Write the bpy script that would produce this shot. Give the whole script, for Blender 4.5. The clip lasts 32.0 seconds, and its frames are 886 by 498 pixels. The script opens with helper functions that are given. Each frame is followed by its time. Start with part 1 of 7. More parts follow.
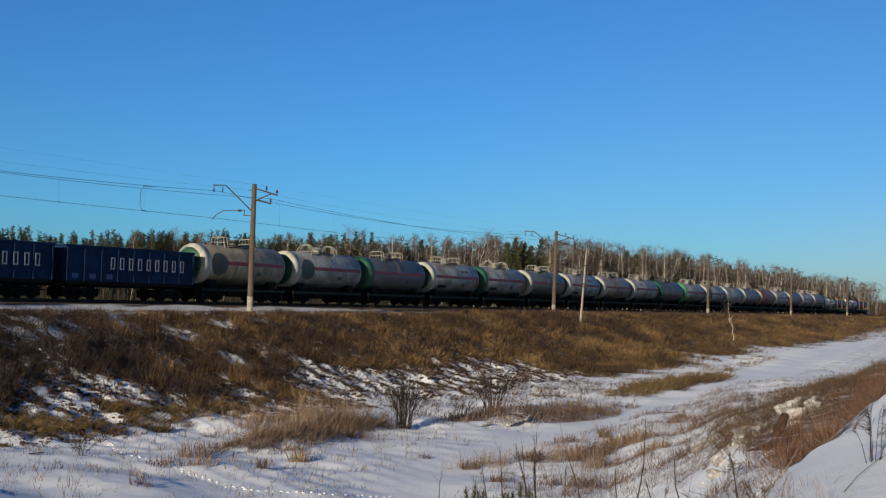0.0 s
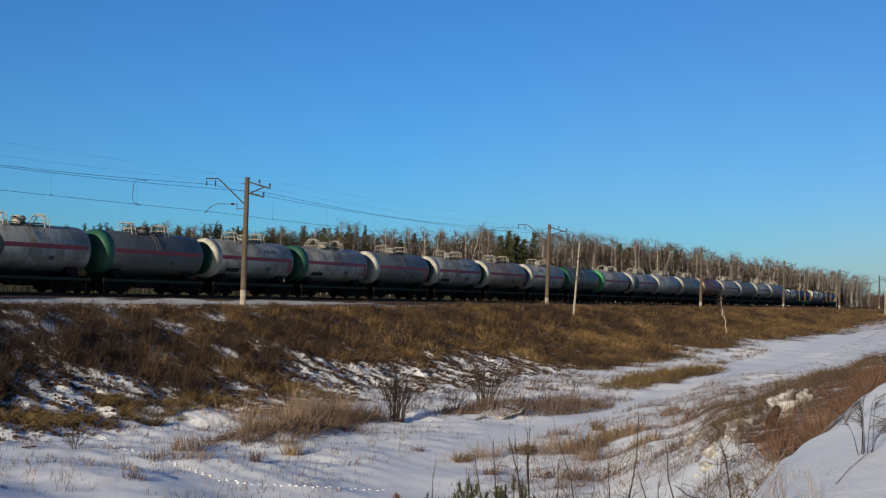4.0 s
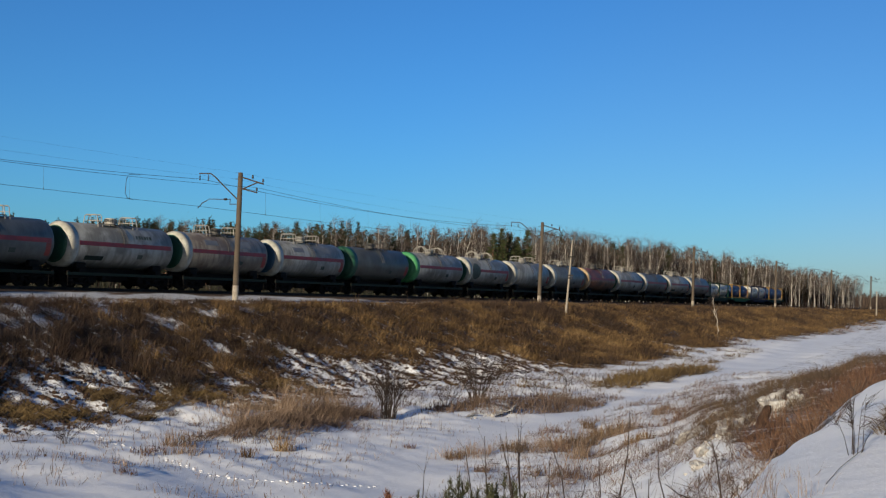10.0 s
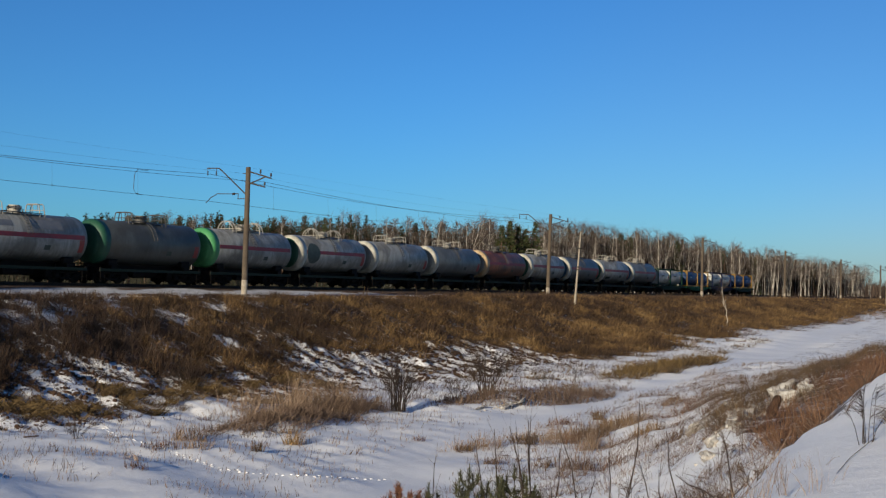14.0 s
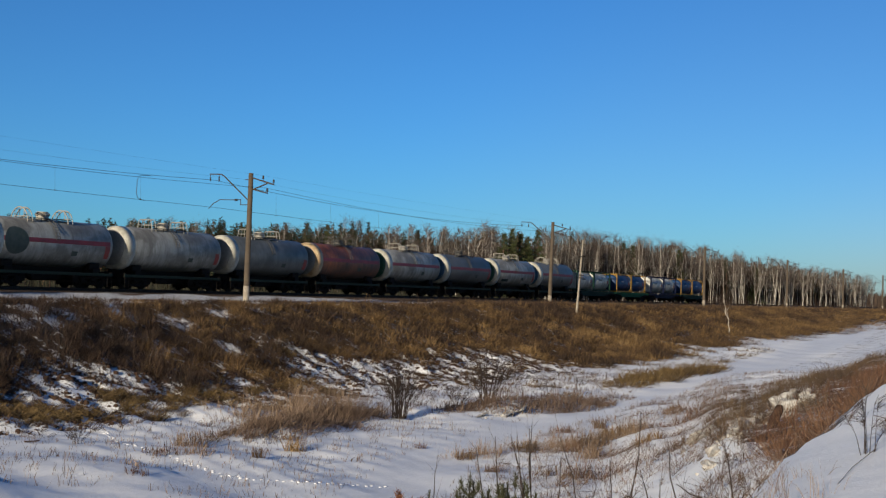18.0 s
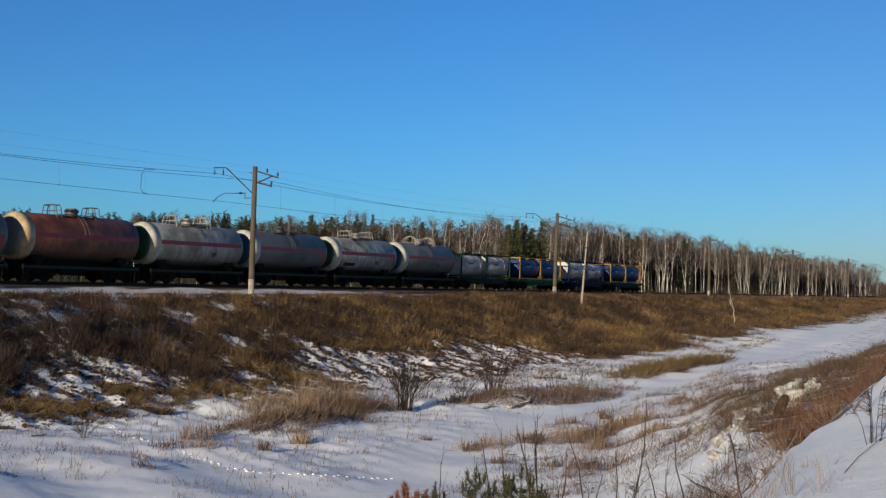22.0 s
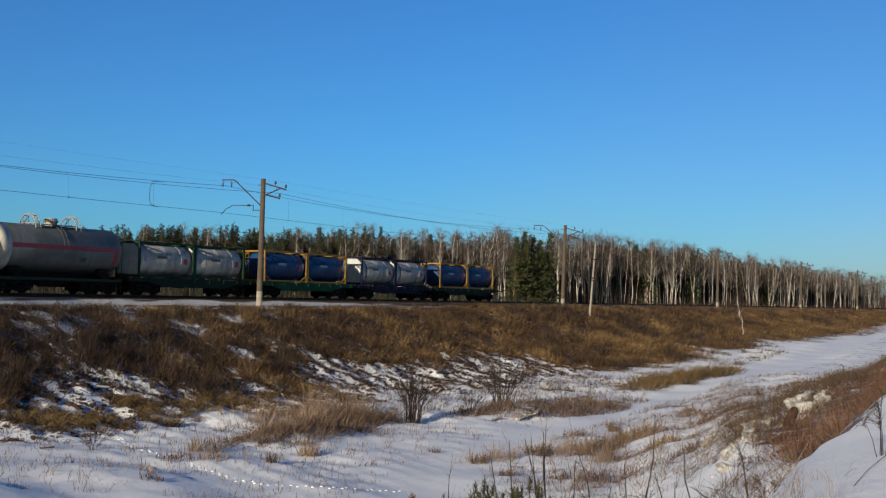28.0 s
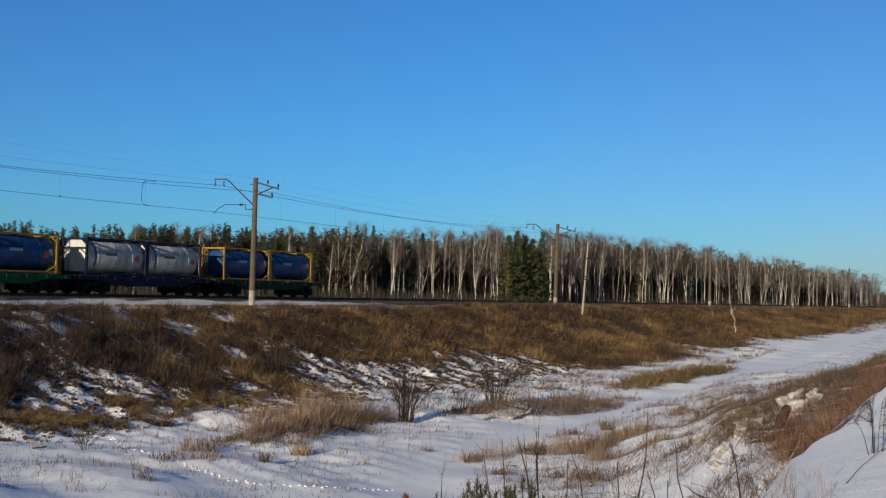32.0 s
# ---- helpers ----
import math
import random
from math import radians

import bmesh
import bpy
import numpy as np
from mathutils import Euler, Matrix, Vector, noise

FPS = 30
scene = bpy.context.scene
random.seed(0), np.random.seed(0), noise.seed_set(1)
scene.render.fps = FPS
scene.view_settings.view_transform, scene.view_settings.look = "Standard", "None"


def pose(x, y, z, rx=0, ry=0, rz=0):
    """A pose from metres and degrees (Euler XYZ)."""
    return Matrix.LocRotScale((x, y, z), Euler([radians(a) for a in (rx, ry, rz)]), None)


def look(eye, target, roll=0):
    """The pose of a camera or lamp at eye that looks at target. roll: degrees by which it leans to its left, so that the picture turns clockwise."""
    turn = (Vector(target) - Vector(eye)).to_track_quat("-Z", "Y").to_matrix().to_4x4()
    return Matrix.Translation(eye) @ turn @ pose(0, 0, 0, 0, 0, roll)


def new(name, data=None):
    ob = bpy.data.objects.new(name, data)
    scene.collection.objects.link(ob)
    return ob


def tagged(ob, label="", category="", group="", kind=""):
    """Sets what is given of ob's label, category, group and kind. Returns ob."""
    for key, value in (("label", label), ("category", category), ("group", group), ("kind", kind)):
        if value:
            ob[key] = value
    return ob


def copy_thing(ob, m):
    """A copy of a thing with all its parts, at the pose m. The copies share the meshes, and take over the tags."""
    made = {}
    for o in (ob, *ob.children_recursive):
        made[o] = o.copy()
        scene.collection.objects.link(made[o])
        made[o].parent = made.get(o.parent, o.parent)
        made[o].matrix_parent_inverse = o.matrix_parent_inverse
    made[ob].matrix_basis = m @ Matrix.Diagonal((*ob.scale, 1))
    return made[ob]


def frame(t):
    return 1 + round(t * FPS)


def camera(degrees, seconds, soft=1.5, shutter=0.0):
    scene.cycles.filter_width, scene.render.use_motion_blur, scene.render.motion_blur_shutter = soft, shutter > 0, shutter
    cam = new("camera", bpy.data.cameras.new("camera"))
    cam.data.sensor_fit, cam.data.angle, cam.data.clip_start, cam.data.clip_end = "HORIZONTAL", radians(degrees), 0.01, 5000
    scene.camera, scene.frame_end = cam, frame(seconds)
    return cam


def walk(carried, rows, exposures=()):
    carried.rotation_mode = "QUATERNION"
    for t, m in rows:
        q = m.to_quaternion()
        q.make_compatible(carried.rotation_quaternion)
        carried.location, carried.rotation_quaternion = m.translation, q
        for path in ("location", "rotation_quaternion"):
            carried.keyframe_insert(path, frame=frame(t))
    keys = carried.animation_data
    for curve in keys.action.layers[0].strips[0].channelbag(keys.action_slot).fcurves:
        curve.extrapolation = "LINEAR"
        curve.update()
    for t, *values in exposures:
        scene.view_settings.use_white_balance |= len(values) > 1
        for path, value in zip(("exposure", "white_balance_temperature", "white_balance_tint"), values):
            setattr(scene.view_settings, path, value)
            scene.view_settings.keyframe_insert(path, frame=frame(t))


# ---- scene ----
EYE = (0.0, 0.0, 1.25)
# seconds, then degrees: turn of the view from the track's direction, tilt up, lean to the left
PATH = [
    (0, 30.554, 2.610, 1.500), (0.5, 30.482, 2.548, 1.741), (1, 30.503, 2.345, 1.845), (1.5, 30.469, 2.252, 1.875),
    (2, 30.338, 2.208, 1.798), (2.5, 30.313, 2.112, 1.623), (3, 30.292, 2.168, 1.409), (3.5, 30.233, 2.256, 1.416),
    (5.5, 30.129, 2.342, 1.617), (6, 29.969, 2.322, 1.689), (6.5, 30.022, 2.375, 1.308), (7, 30.019, 2.531, 1.270),
    (7.5, 29.885, 2.481, 1.386), (8, 29.854, 2.493, 1.269), (8.5, 29.933, 2.511, 1.348), (9, 29.960, 2.463, 1.535),
    (9.5, 29.900, 2.386, 1.895), (10, 29.850, 2.154, 1.915), (10.5, 29.709, 1.983, 1.971), (11, 29.568, 1.946, 2.067),
    (11.5, 29.514, 1.841, 1.946), (12, 29.523, 1.719, 1.948), (12.5, 29.601, 1.675, 1.874), (13, 29.772, 1.727, 1.608),
    (13.5, 30.022, 1.702, 1.359), (14, 30.251, 1.781, 1.440), (14.5, 30.384, 1.839, 1.804), (16.5, 30.551, 2.403, 1.630),
    (17, 30.515, 2.435, 1.749), (17.5, 30.463, 2.292, 1.746), (18, 30.366, 2.138, 1.801), (18.5, 30.271, 2.037, 1.942),
    (19, 30.211, 1.909, 1.695), (19.5, 30.290, 1.712, 1.692), (20, 30.374, 1.556, 1.592), (20.5, 30.411, 1.520, 1.571),
    (21, 30.431, 1.595, 1.563), (21.5, 30.485, 1.671, 1.442), (22, 30.581, 1.734, 1.430), (22.5, 30.645, 1.824, 1.378),
    (23, 30.729, 1.984, 1.421), (23.5, 30.732, 2.082, 1.361), (24, 30.705, 2.102, 1.307), (24.5, 30.703, 2.138, 1.301),
    (25, 30.699, 2.266, 1.316), (25.5, 30.702, 2.379, 1.363), (27.5, 30.866, 2.335, 1.349), (28, 30.991, 2.318, 1.404),
    (28.5, 30.934, 2.242, 1.569), (29, 30.812, 2.251, 1.541), (29.5, 30.688, 2.255, 1.539), (30, 30.535, 2.157, 1.550),
    (30.5, 30.484, 2.113, 1.352), (31, 30.433, 2.138, 1.679), (31.5, 30.494, 2.220, 1.182), (32, 30.625, 2.275, 1.308),
]


def view(turn, tilt, lean):
    a, b = radians(turn), radians(tilt)
    aim = Vector((math.cos(a) * math.cos(b), math.sin(a) * math.cos(b), math.sin(b)))
    return look(EYE, Vector(EYE) + aim * 50, lean)


cam = camera(42.0, 32.0, soft=1.25)
walk(cam, [(t, view(a, b, c)) for t, a, b, c in PATH])

# ---- daylight: low winter sun along the track, from behind the viewer ----
SUN_EL, SUN_AZ = 14.0, 181.7          # height and bearing of the sun, degrees from the track's direction
world = bpy.data.worlds.new("winter_sky")
world.use_nodes = True
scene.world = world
wn = world.node_tree.nodes
sky = wn.new("ShaderNodeTexSky")
sky.sky_type, sky.sun_disc = "NISHITA", False
sky.sun_elevation, sky.sun_rotation = radians(SUN_EL), radians(90 - SUN_AZ)
sky.altitude, sky.air_density, sky.dust_density, sky.ozone_density = 200, 1.0, 0.4, 2.5
wn["Background"].inputs["Strength"].default_value = 0.12
# very clear cold air: deep blue away from the sun; the unseen sky round it is dimmed to cut fill light
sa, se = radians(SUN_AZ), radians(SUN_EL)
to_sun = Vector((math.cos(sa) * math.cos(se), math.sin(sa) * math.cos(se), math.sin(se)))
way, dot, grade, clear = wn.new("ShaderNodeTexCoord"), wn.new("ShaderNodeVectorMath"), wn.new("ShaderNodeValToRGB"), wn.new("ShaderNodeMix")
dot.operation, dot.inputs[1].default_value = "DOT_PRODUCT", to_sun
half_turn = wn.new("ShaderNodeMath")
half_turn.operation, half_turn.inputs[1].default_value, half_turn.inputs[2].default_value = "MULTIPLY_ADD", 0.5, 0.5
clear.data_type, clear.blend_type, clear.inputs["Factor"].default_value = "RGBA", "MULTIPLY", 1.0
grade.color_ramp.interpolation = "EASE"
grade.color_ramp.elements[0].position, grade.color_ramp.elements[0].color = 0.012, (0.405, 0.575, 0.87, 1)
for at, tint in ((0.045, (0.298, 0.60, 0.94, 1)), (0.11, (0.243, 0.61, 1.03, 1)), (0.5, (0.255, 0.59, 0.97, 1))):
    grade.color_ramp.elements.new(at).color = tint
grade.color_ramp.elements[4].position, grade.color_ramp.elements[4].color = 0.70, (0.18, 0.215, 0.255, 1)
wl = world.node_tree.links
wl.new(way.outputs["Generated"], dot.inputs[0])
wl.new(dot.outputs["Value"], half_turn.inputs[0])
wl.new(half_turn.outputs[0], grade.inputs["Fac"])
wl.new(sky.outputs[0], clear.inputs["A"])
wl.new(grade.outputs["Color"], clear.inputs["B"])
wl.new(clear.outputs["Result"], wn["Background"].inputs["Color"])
sun = new("sun", bpy.data.lights.new("sun", "SUN"))
sun.data.energy, sun.data.angle, sun.data.color = 5.1, radians(0.5), (1.0, 0.875, 0.69)
sun.matrix_world = look((0, 0, 60), Vector((0, 0, 60)) - to_sun)
scene.view_settings.exposure = 0.0

# ---- mesh helpers ----
RNG = np.random.default_rng(7)


def link(name, bm, mat, parent=None, label="", smooth=False):
    me = bpy.data.meshes.new(name)
    bm.to_mesh(me)
    bm.free()
    if mat:
        me.materials.append(mat)
    if smooth:
        me.shade_smooth()
    ob = new(name, me)
    if parent:
        ob.parent = parent
    if label:
        ob["label"] = label
    return ob


def part(name, bm, mat, parent, label="", smooth=False):
    return link(name, bm, mat, parent, label, smooth)


def again(name, data, parent, m, label=""):
    """One more part on a mesh that exists already."""
    ob = new(name, data)
    ob.parent = parent
    ob.matrix_basis = m
    if label:
        ob["label"] = label
    return ob


def from_arrays(name, verts, faces, mat, parent=None, smooth=False):
    """A mesh from numpy arrays: verts (n, 3) and faces (m, 3 or 4)."""
    me = bpy.data.meshes.new(name)
    k = faces.shape[1]
    me.vertices.add(len(verts))
    me.vertices.foreach_set("co", np.ascontiguousarray(verts, dtype=np.float32).ravel())
    me.loops.add(faces.size)
    me.loops.foreach_set("vertex_index", np.ascontiguousarray(faces, dtype=np.int32).ravel())
    me.polygons.add(len(faces))
    me.polygons.foreach_set("loop_start", np.arange(0, faces.size, k, dtype=np.int32))
    me.polygons.foreach_set("loop_total", np.full(len(faces), k, dtype=np.int32))
    me.update(calc_edges=True)
    if mat:
        me.materials.append(mat)
    if smooth:
        me.shade_smooth()
    ob = new(name, me)
    if parent:
        ob.parent = parent
    return ob


def box(bm, c, s, bevel=0.0, m=None):
    r = bmesh.ops.create_cube(bm, size=1.0)
    mm = Matrix.Translation(c) @ Matrix.Diagonal((*s, 1))
    bmesh.ops.transform(bm, matrix=(m @ mm) if m else mm, verts=r["verts"])
    if bevel:
        edges = list({e for v in r["verts"] for e in v.link_edges})
        bmesh.ops.bevel(bm, geom=edges, offset=bevel, segments=1, affect="EDGES")


def rod(bm, a, b, r, n=8, r2=None):
    """A round bar from a to b."""
    a, b = Vector(a), Vector(b)
    d = b - a
    q = d.to_track_quat("Z", "Y").to_matrix().to_4x4()
    bmesh.ops.create_cone(bm, cap_ends=True, segments=n, radius1=r, radius2=r if r2 is None else r2, depth=d.length,
                          matrix=Matrix.Translation((a + b) / 2) @ q)


def tube(bm, pts, r, n=6, taper=1.0):
    """A bent round bar through the points."""
    pts = [Vector(p) for p in pts]
    rings = []
    for i, p in enumerate(pts):
        d = (pts[min(i + 1, len(pts) - 1)] - pts[max(i - 1, 0)]).normalized()
        up = Vector((0, 0, 1)) if abs(d.z) < 0.9 else Vector((0, 1, 0))
        u = d.cross(up).normalized()
        w = u.cross(d)
        k = r * (1 + (taper - 1) * i / (len(pts) - 1))
        rings.append([bm.verts.new(p + (u * math.cos(2 * math.pi * j / n) + w * math.sin(2 * math.pi * j / n)) * k) for j in range(n)])
    for a, b in zip(rings, rings[1:]):
        for j in range(n):
            bm.faces.new((a[j], a[(j + 1) % n], b[(j + 1) % n], b[j]))
    bm.faces.new(rings[0][::-1])
    bm.faces.new(rings[-1])


def lathe(bm, profile, n=32, axis="X", m=None):
    """Turns a profile of (along, radius) round an axis."""
    rings = []
    for a, r in profile:
        ring = []
        for j in range(n):
            c, s = math.cos(2 * math.pi * j / n) * r, math.sin(2 * math.pi * j / n) * r
            v = Vector((a, c, s)) if axis == "X" else (Vector((c, s, a)) if axis == "Z" else Vector((c, a, s)))
            ring.append(bm.verts.new(m @ v if m else v))
        rings.append(ring)
    for a, b in zip(rings, rings[1:]):
        for j in range(n):
            bm.faces.new((a[j], a[(j + 1) % n], b[(j + 1) % n], b[j]))
    bm.faces.new(rings[0][::-1])
    bm.faces.new(rings[-1])
    bmesh.ops.recalc_face_normals(bm, faces=bm.faces)


# ---- materials ----
def material(name, rough=0.8, metal=0.0):
    m = bpy.data.materials.new(name)
    m.use_nodes = True
    b = m.node_tree.nodes["Principled BSDF"]
    b.inputs["Roughness"].default_value, b.inputs["Metallic"].default_value = rough, metal
    return m, m.node_tree.nodes, m.node_tree.links, b


def coords(n, l, kind="Object", scale=(1, 1, 1)):
    t, mp = n.new("ShaderNodeTexCoord"), n.new("ShaderNodeMapping")
    mp.inputs["Scale"].default_value = scale
    l.new(t.outputs[kind], mp.inputs["Vector"])
    return mp.outputs["Vector"]


def noise_tex(n, l, vec, scale, detail=4.0, rough=0.55):
    t = n.new("ShaderNodeTexNoise")
    t.inputs["Scale"].default_value, t.inputs["Detail"].default_value, t.inputs["Roughness"].default_value = scale, detail, rough
    l.new(vec, t.inputs["Vector"])
    return t.outputs["Fac"]


def ramp(n, l, fac, stops):
    r = n.new("ShaderNodeValToRGB")
    e = r.color_ramp.elements
    while len(e) < len(stops):
        e.new(0.5)
    for k, (p, c) in zip(e, stops):
        k.position, k.color = p, (*c, 1) if len(c) == 3 else c
    l.new(fac, r.inputs["Fac"])
    return r.outputs["Color"]


def mix(n, l, fac, a, b):
    x = n.new("ShaderNodeMix")
    x.data_type = "RGBA"
    for sock, v in ((x.inputs["Factor"], fac), (x.inputs["A"], a), (x.inputs["B"], b)):
        if isinstance(v, (int, float)):
            sock.default_value = v
        elif isinstance(v, tuple):
            sock.default_value = (*v, 1)
        else:
            l.new(v, sock)
    return x.outputs["Result"]


def bump(n, l, b, height, strength, dist):
    k = n.new("ShaderNodeBump")
    k.inputs["Strength"].default_value, k.inputs["Distance"].default_value = strength, dist
    l.new(height, k.inputs["Height"])
    l.new(k.outputs["Normal"], b.inputs["Normal"])


def worn(name, colour, dirt, amount=0.5, scale=1.2, rough=0.6, metal=0.0, streak=(1, 1, 1), gloss=0.5):
    """Paint or stone with stains on two scales."""
    m, n, l, b = material(name, rough, metal)
    b.inputs["Specular IOR Level"].default_value = gloss
    v = coords(n, l, "Object", streak)
    big, small = noise_tex(n, l, v, scale, 5, 0.6), noise_tex(n, l, v, scale * 9, 4, 0.6)
    f1 = ramp(n, l, big, [(0.40 - 0.12 * amount, (0, 0, 0)), (0.85 - 0.2 * amount, (1, 1, 1))])
    f2 = ramp(n, l, small, [(0.45, (0, 0, 0)), (0.8, (0.6, 0.6, 0.6))])
    c = mix(n, l, f2, mix(n, l, f1, colour, dirt), tuple(k * 0.8 for k in dirt))
    l.new(c, b.inputs["Base Color"])
    bump(n, l, b, small, 0.25, 0.01)
    return m


def leafy(name, stops, rough=0.85, patch=(0.35, 1.6)):
    """Dry blades, twigs or needles: the colour changes from piece to piece."""
    m, n, l, b = material(name, rough)
    g = n.new("ShaderNodeNewGeometry")
    spot = noise_tex(n, l, coords(n, l), patch[0], 6, 0.7)
    add = n.new("ShaderNodeMath")
    add.operation = "MULTIPLY_ADD"
    l.new(g.outputs["Random Per Island"], add.inputs[0])
    add.inputs[1].default_value = 0.55
    k = n.new("ShaderNodeMath")
    k.operation = "MULTIPLY_ADD"
    l.new(spot, k.inputs[0])
    k.inputs[1].default_value, k.inputs[2].default_value = patch[1], 0.22 - patch[1] * 0.5
    l.new(k.outputs[0], add.inputs[2])
    l.new(ramp(n, l, add.outputs[0], stops), b.inputs["Base Color"])
    return m


M_CONCRETE = worn("concrete", (0.125, 0.098, 0.07), (0.06, 0.045, 0.033), 0.6, 0.8, 0.9)
M_WHITE_BASE = worn("limewashed_concrete", (0.44, 0.40, 0.33), (0.22, 0.18, 0.14), 0.6, 3, 0.9)
M_STEEL = worn("dark_steel", (0.035, 0.032, 0.03), (0.06, 0.04, 0.028), 0.5, 3, 0.8, 0.0)
M_WIRE = worn("wire_copper", (0.04, 0.036, 0.033), (0.025, 0.022, 0.02), 0.3, 5, 0.7, 0.0)
M_INSUL = worn("brown_porcelain", (0.03, 0.02, 0.017), (0.015, 0.012, 0.01), 0.3, 8, 0.7)
M_FRAME = worn("black_running_gear", (0.008, 0.008, 0.008), (0.016, 0.013, 0.011), 0.5, 2.5, 0.9, gloss=0.15)
M_WHEEL = worn("wheel_steel", (0.012, 0.011, 0.010), (0.02, 0.016, 0.013), 0.4, 4, 0.9, gloss=0.15)
M_RAIL = worn("rail_steel", (0.055, 0.036, 0.026), (0.035, 0.022, 0.016), 0.5, 2, 0.75, 0.0, gloss=0.2)
M_SLEEPER = worn("tarred_sleeper_wood", (0.045, 0.035, 0.028), (0.025, 0.02, 0.016), 0.5, 3, 0.95)
M_RED = worn("red_paint", (0.26, 0.03, 0.045), (0.14, 0.035, 0.04), 0.5, 2, 0.6)
M_HAZARD = worn("orange_placard", (0.30, 0.04, 0.035), (0.16, 0.045, 0.035), 0.4, 3, 0.6)
M_DARKMARK = worn("dark_stencil", (0.035, 0.055, 0.045), (0.07, 0.085, 0.075), 0.4, 3, 0.7)
M_GREENSILL = worn("green_frame_paint", (0.008, 0.024, 0.018), (0.010, 0.016, 0.013), 0.5, 2, 0.8, gloss=0.25)
M_HOOP = worn("pale_handrail_paint", (0.38, 0.37, 0.33), (0.26, 0.23, 0.19), 0.4, 4, 0.6)
M_HOOPDARK = worn("grey_handrail_paint", (0.09, 0.09, 0.085), (0.06, 0.05, 0.04), 0.4, 4, 0.6)
M_LETTER = worn("pale_stencil", (0.32, 0.35, 0.39), (0.15, 0.17, 0.21), 0.3, 5, 0.7)

# ---- the lie of the land ----
TRACK_Y, RAIL_Z, MAST_Y = 63.0, 0.75, 59.5
AZ_KNOTS = [-180, -150, 4, 8, 11, 15, 17, 19, 21, 25, 60, 180]
R_KNOTS = [0, 5, 10, 15, 20, 28, 38, 55, 80, 110]
BANK = {
    -180: [4.8] * 10, -150: [4.8, 4.7, 4.2, 3.4, 2.6, 1.6, 1, 0.5, 0.2, 0],
    4: [4.8, 4.7, 3.8, 2.6, 1.5, 0.4, 0.1, 0, 0, 0], 8: [4.8, 4.7, 4.0, 3.0, 2.0, 0.9, 0.4, 0.2, 0, 0],
    11: [4.8, 4.7, 4.1, 3.3, 2.5, 2.0, 1.4, 0.8, 0.2, 0], 15: [4.8, 4.8, 4.65, 3.8, 3.1, 3.4, 2.9, 2.1, 0.9, 0],
    17: [4.8, 4.85, 4.85, 4.6, 3.5, 3.6, 3.5, 2.7, 1.2, 0],
    19: [4.8, 4.85, 4.9, 4.9, 4.2, 3.75, 4.1, 3.2, 1.6, 0], 21: [4.8, 4.85, 4.95, 5.1, 5.15, 4.4, 4.4, 4.1, 2.2, 0.2],
    25: [4.8, 4.85, 5.05, 5.4, 5.6, 5.5, 5.2, 4.7, 3.2, 1.6], 60: [4.8] * 10, 180: [4.8] * 10,
}
_bank = np.array([BANK[a] for a in AZ_KNOTS])


def wave(x, y, k, seed):
    """Soft unevenness of about 1, with features about 1 / k metres."""
    r = np.random.default_rng(seed)
    z = 0
    for _ in range(7):
        a, p, f = r.uniform(0, 6.28), r.uniform(0, 6.28), k * r.uniform(0.6, 1.7) * 6.28
        z = z + np.sin((x * np.cos(a) + y * np.sin(a)) * f + p)
    return z / 3.0


def floor_z(x):
    return np.interp(x, [70, 121, 181, 226, 350, 600], [-5.2, -4.1, -3.2, -2.7, -1.6, -0.8])


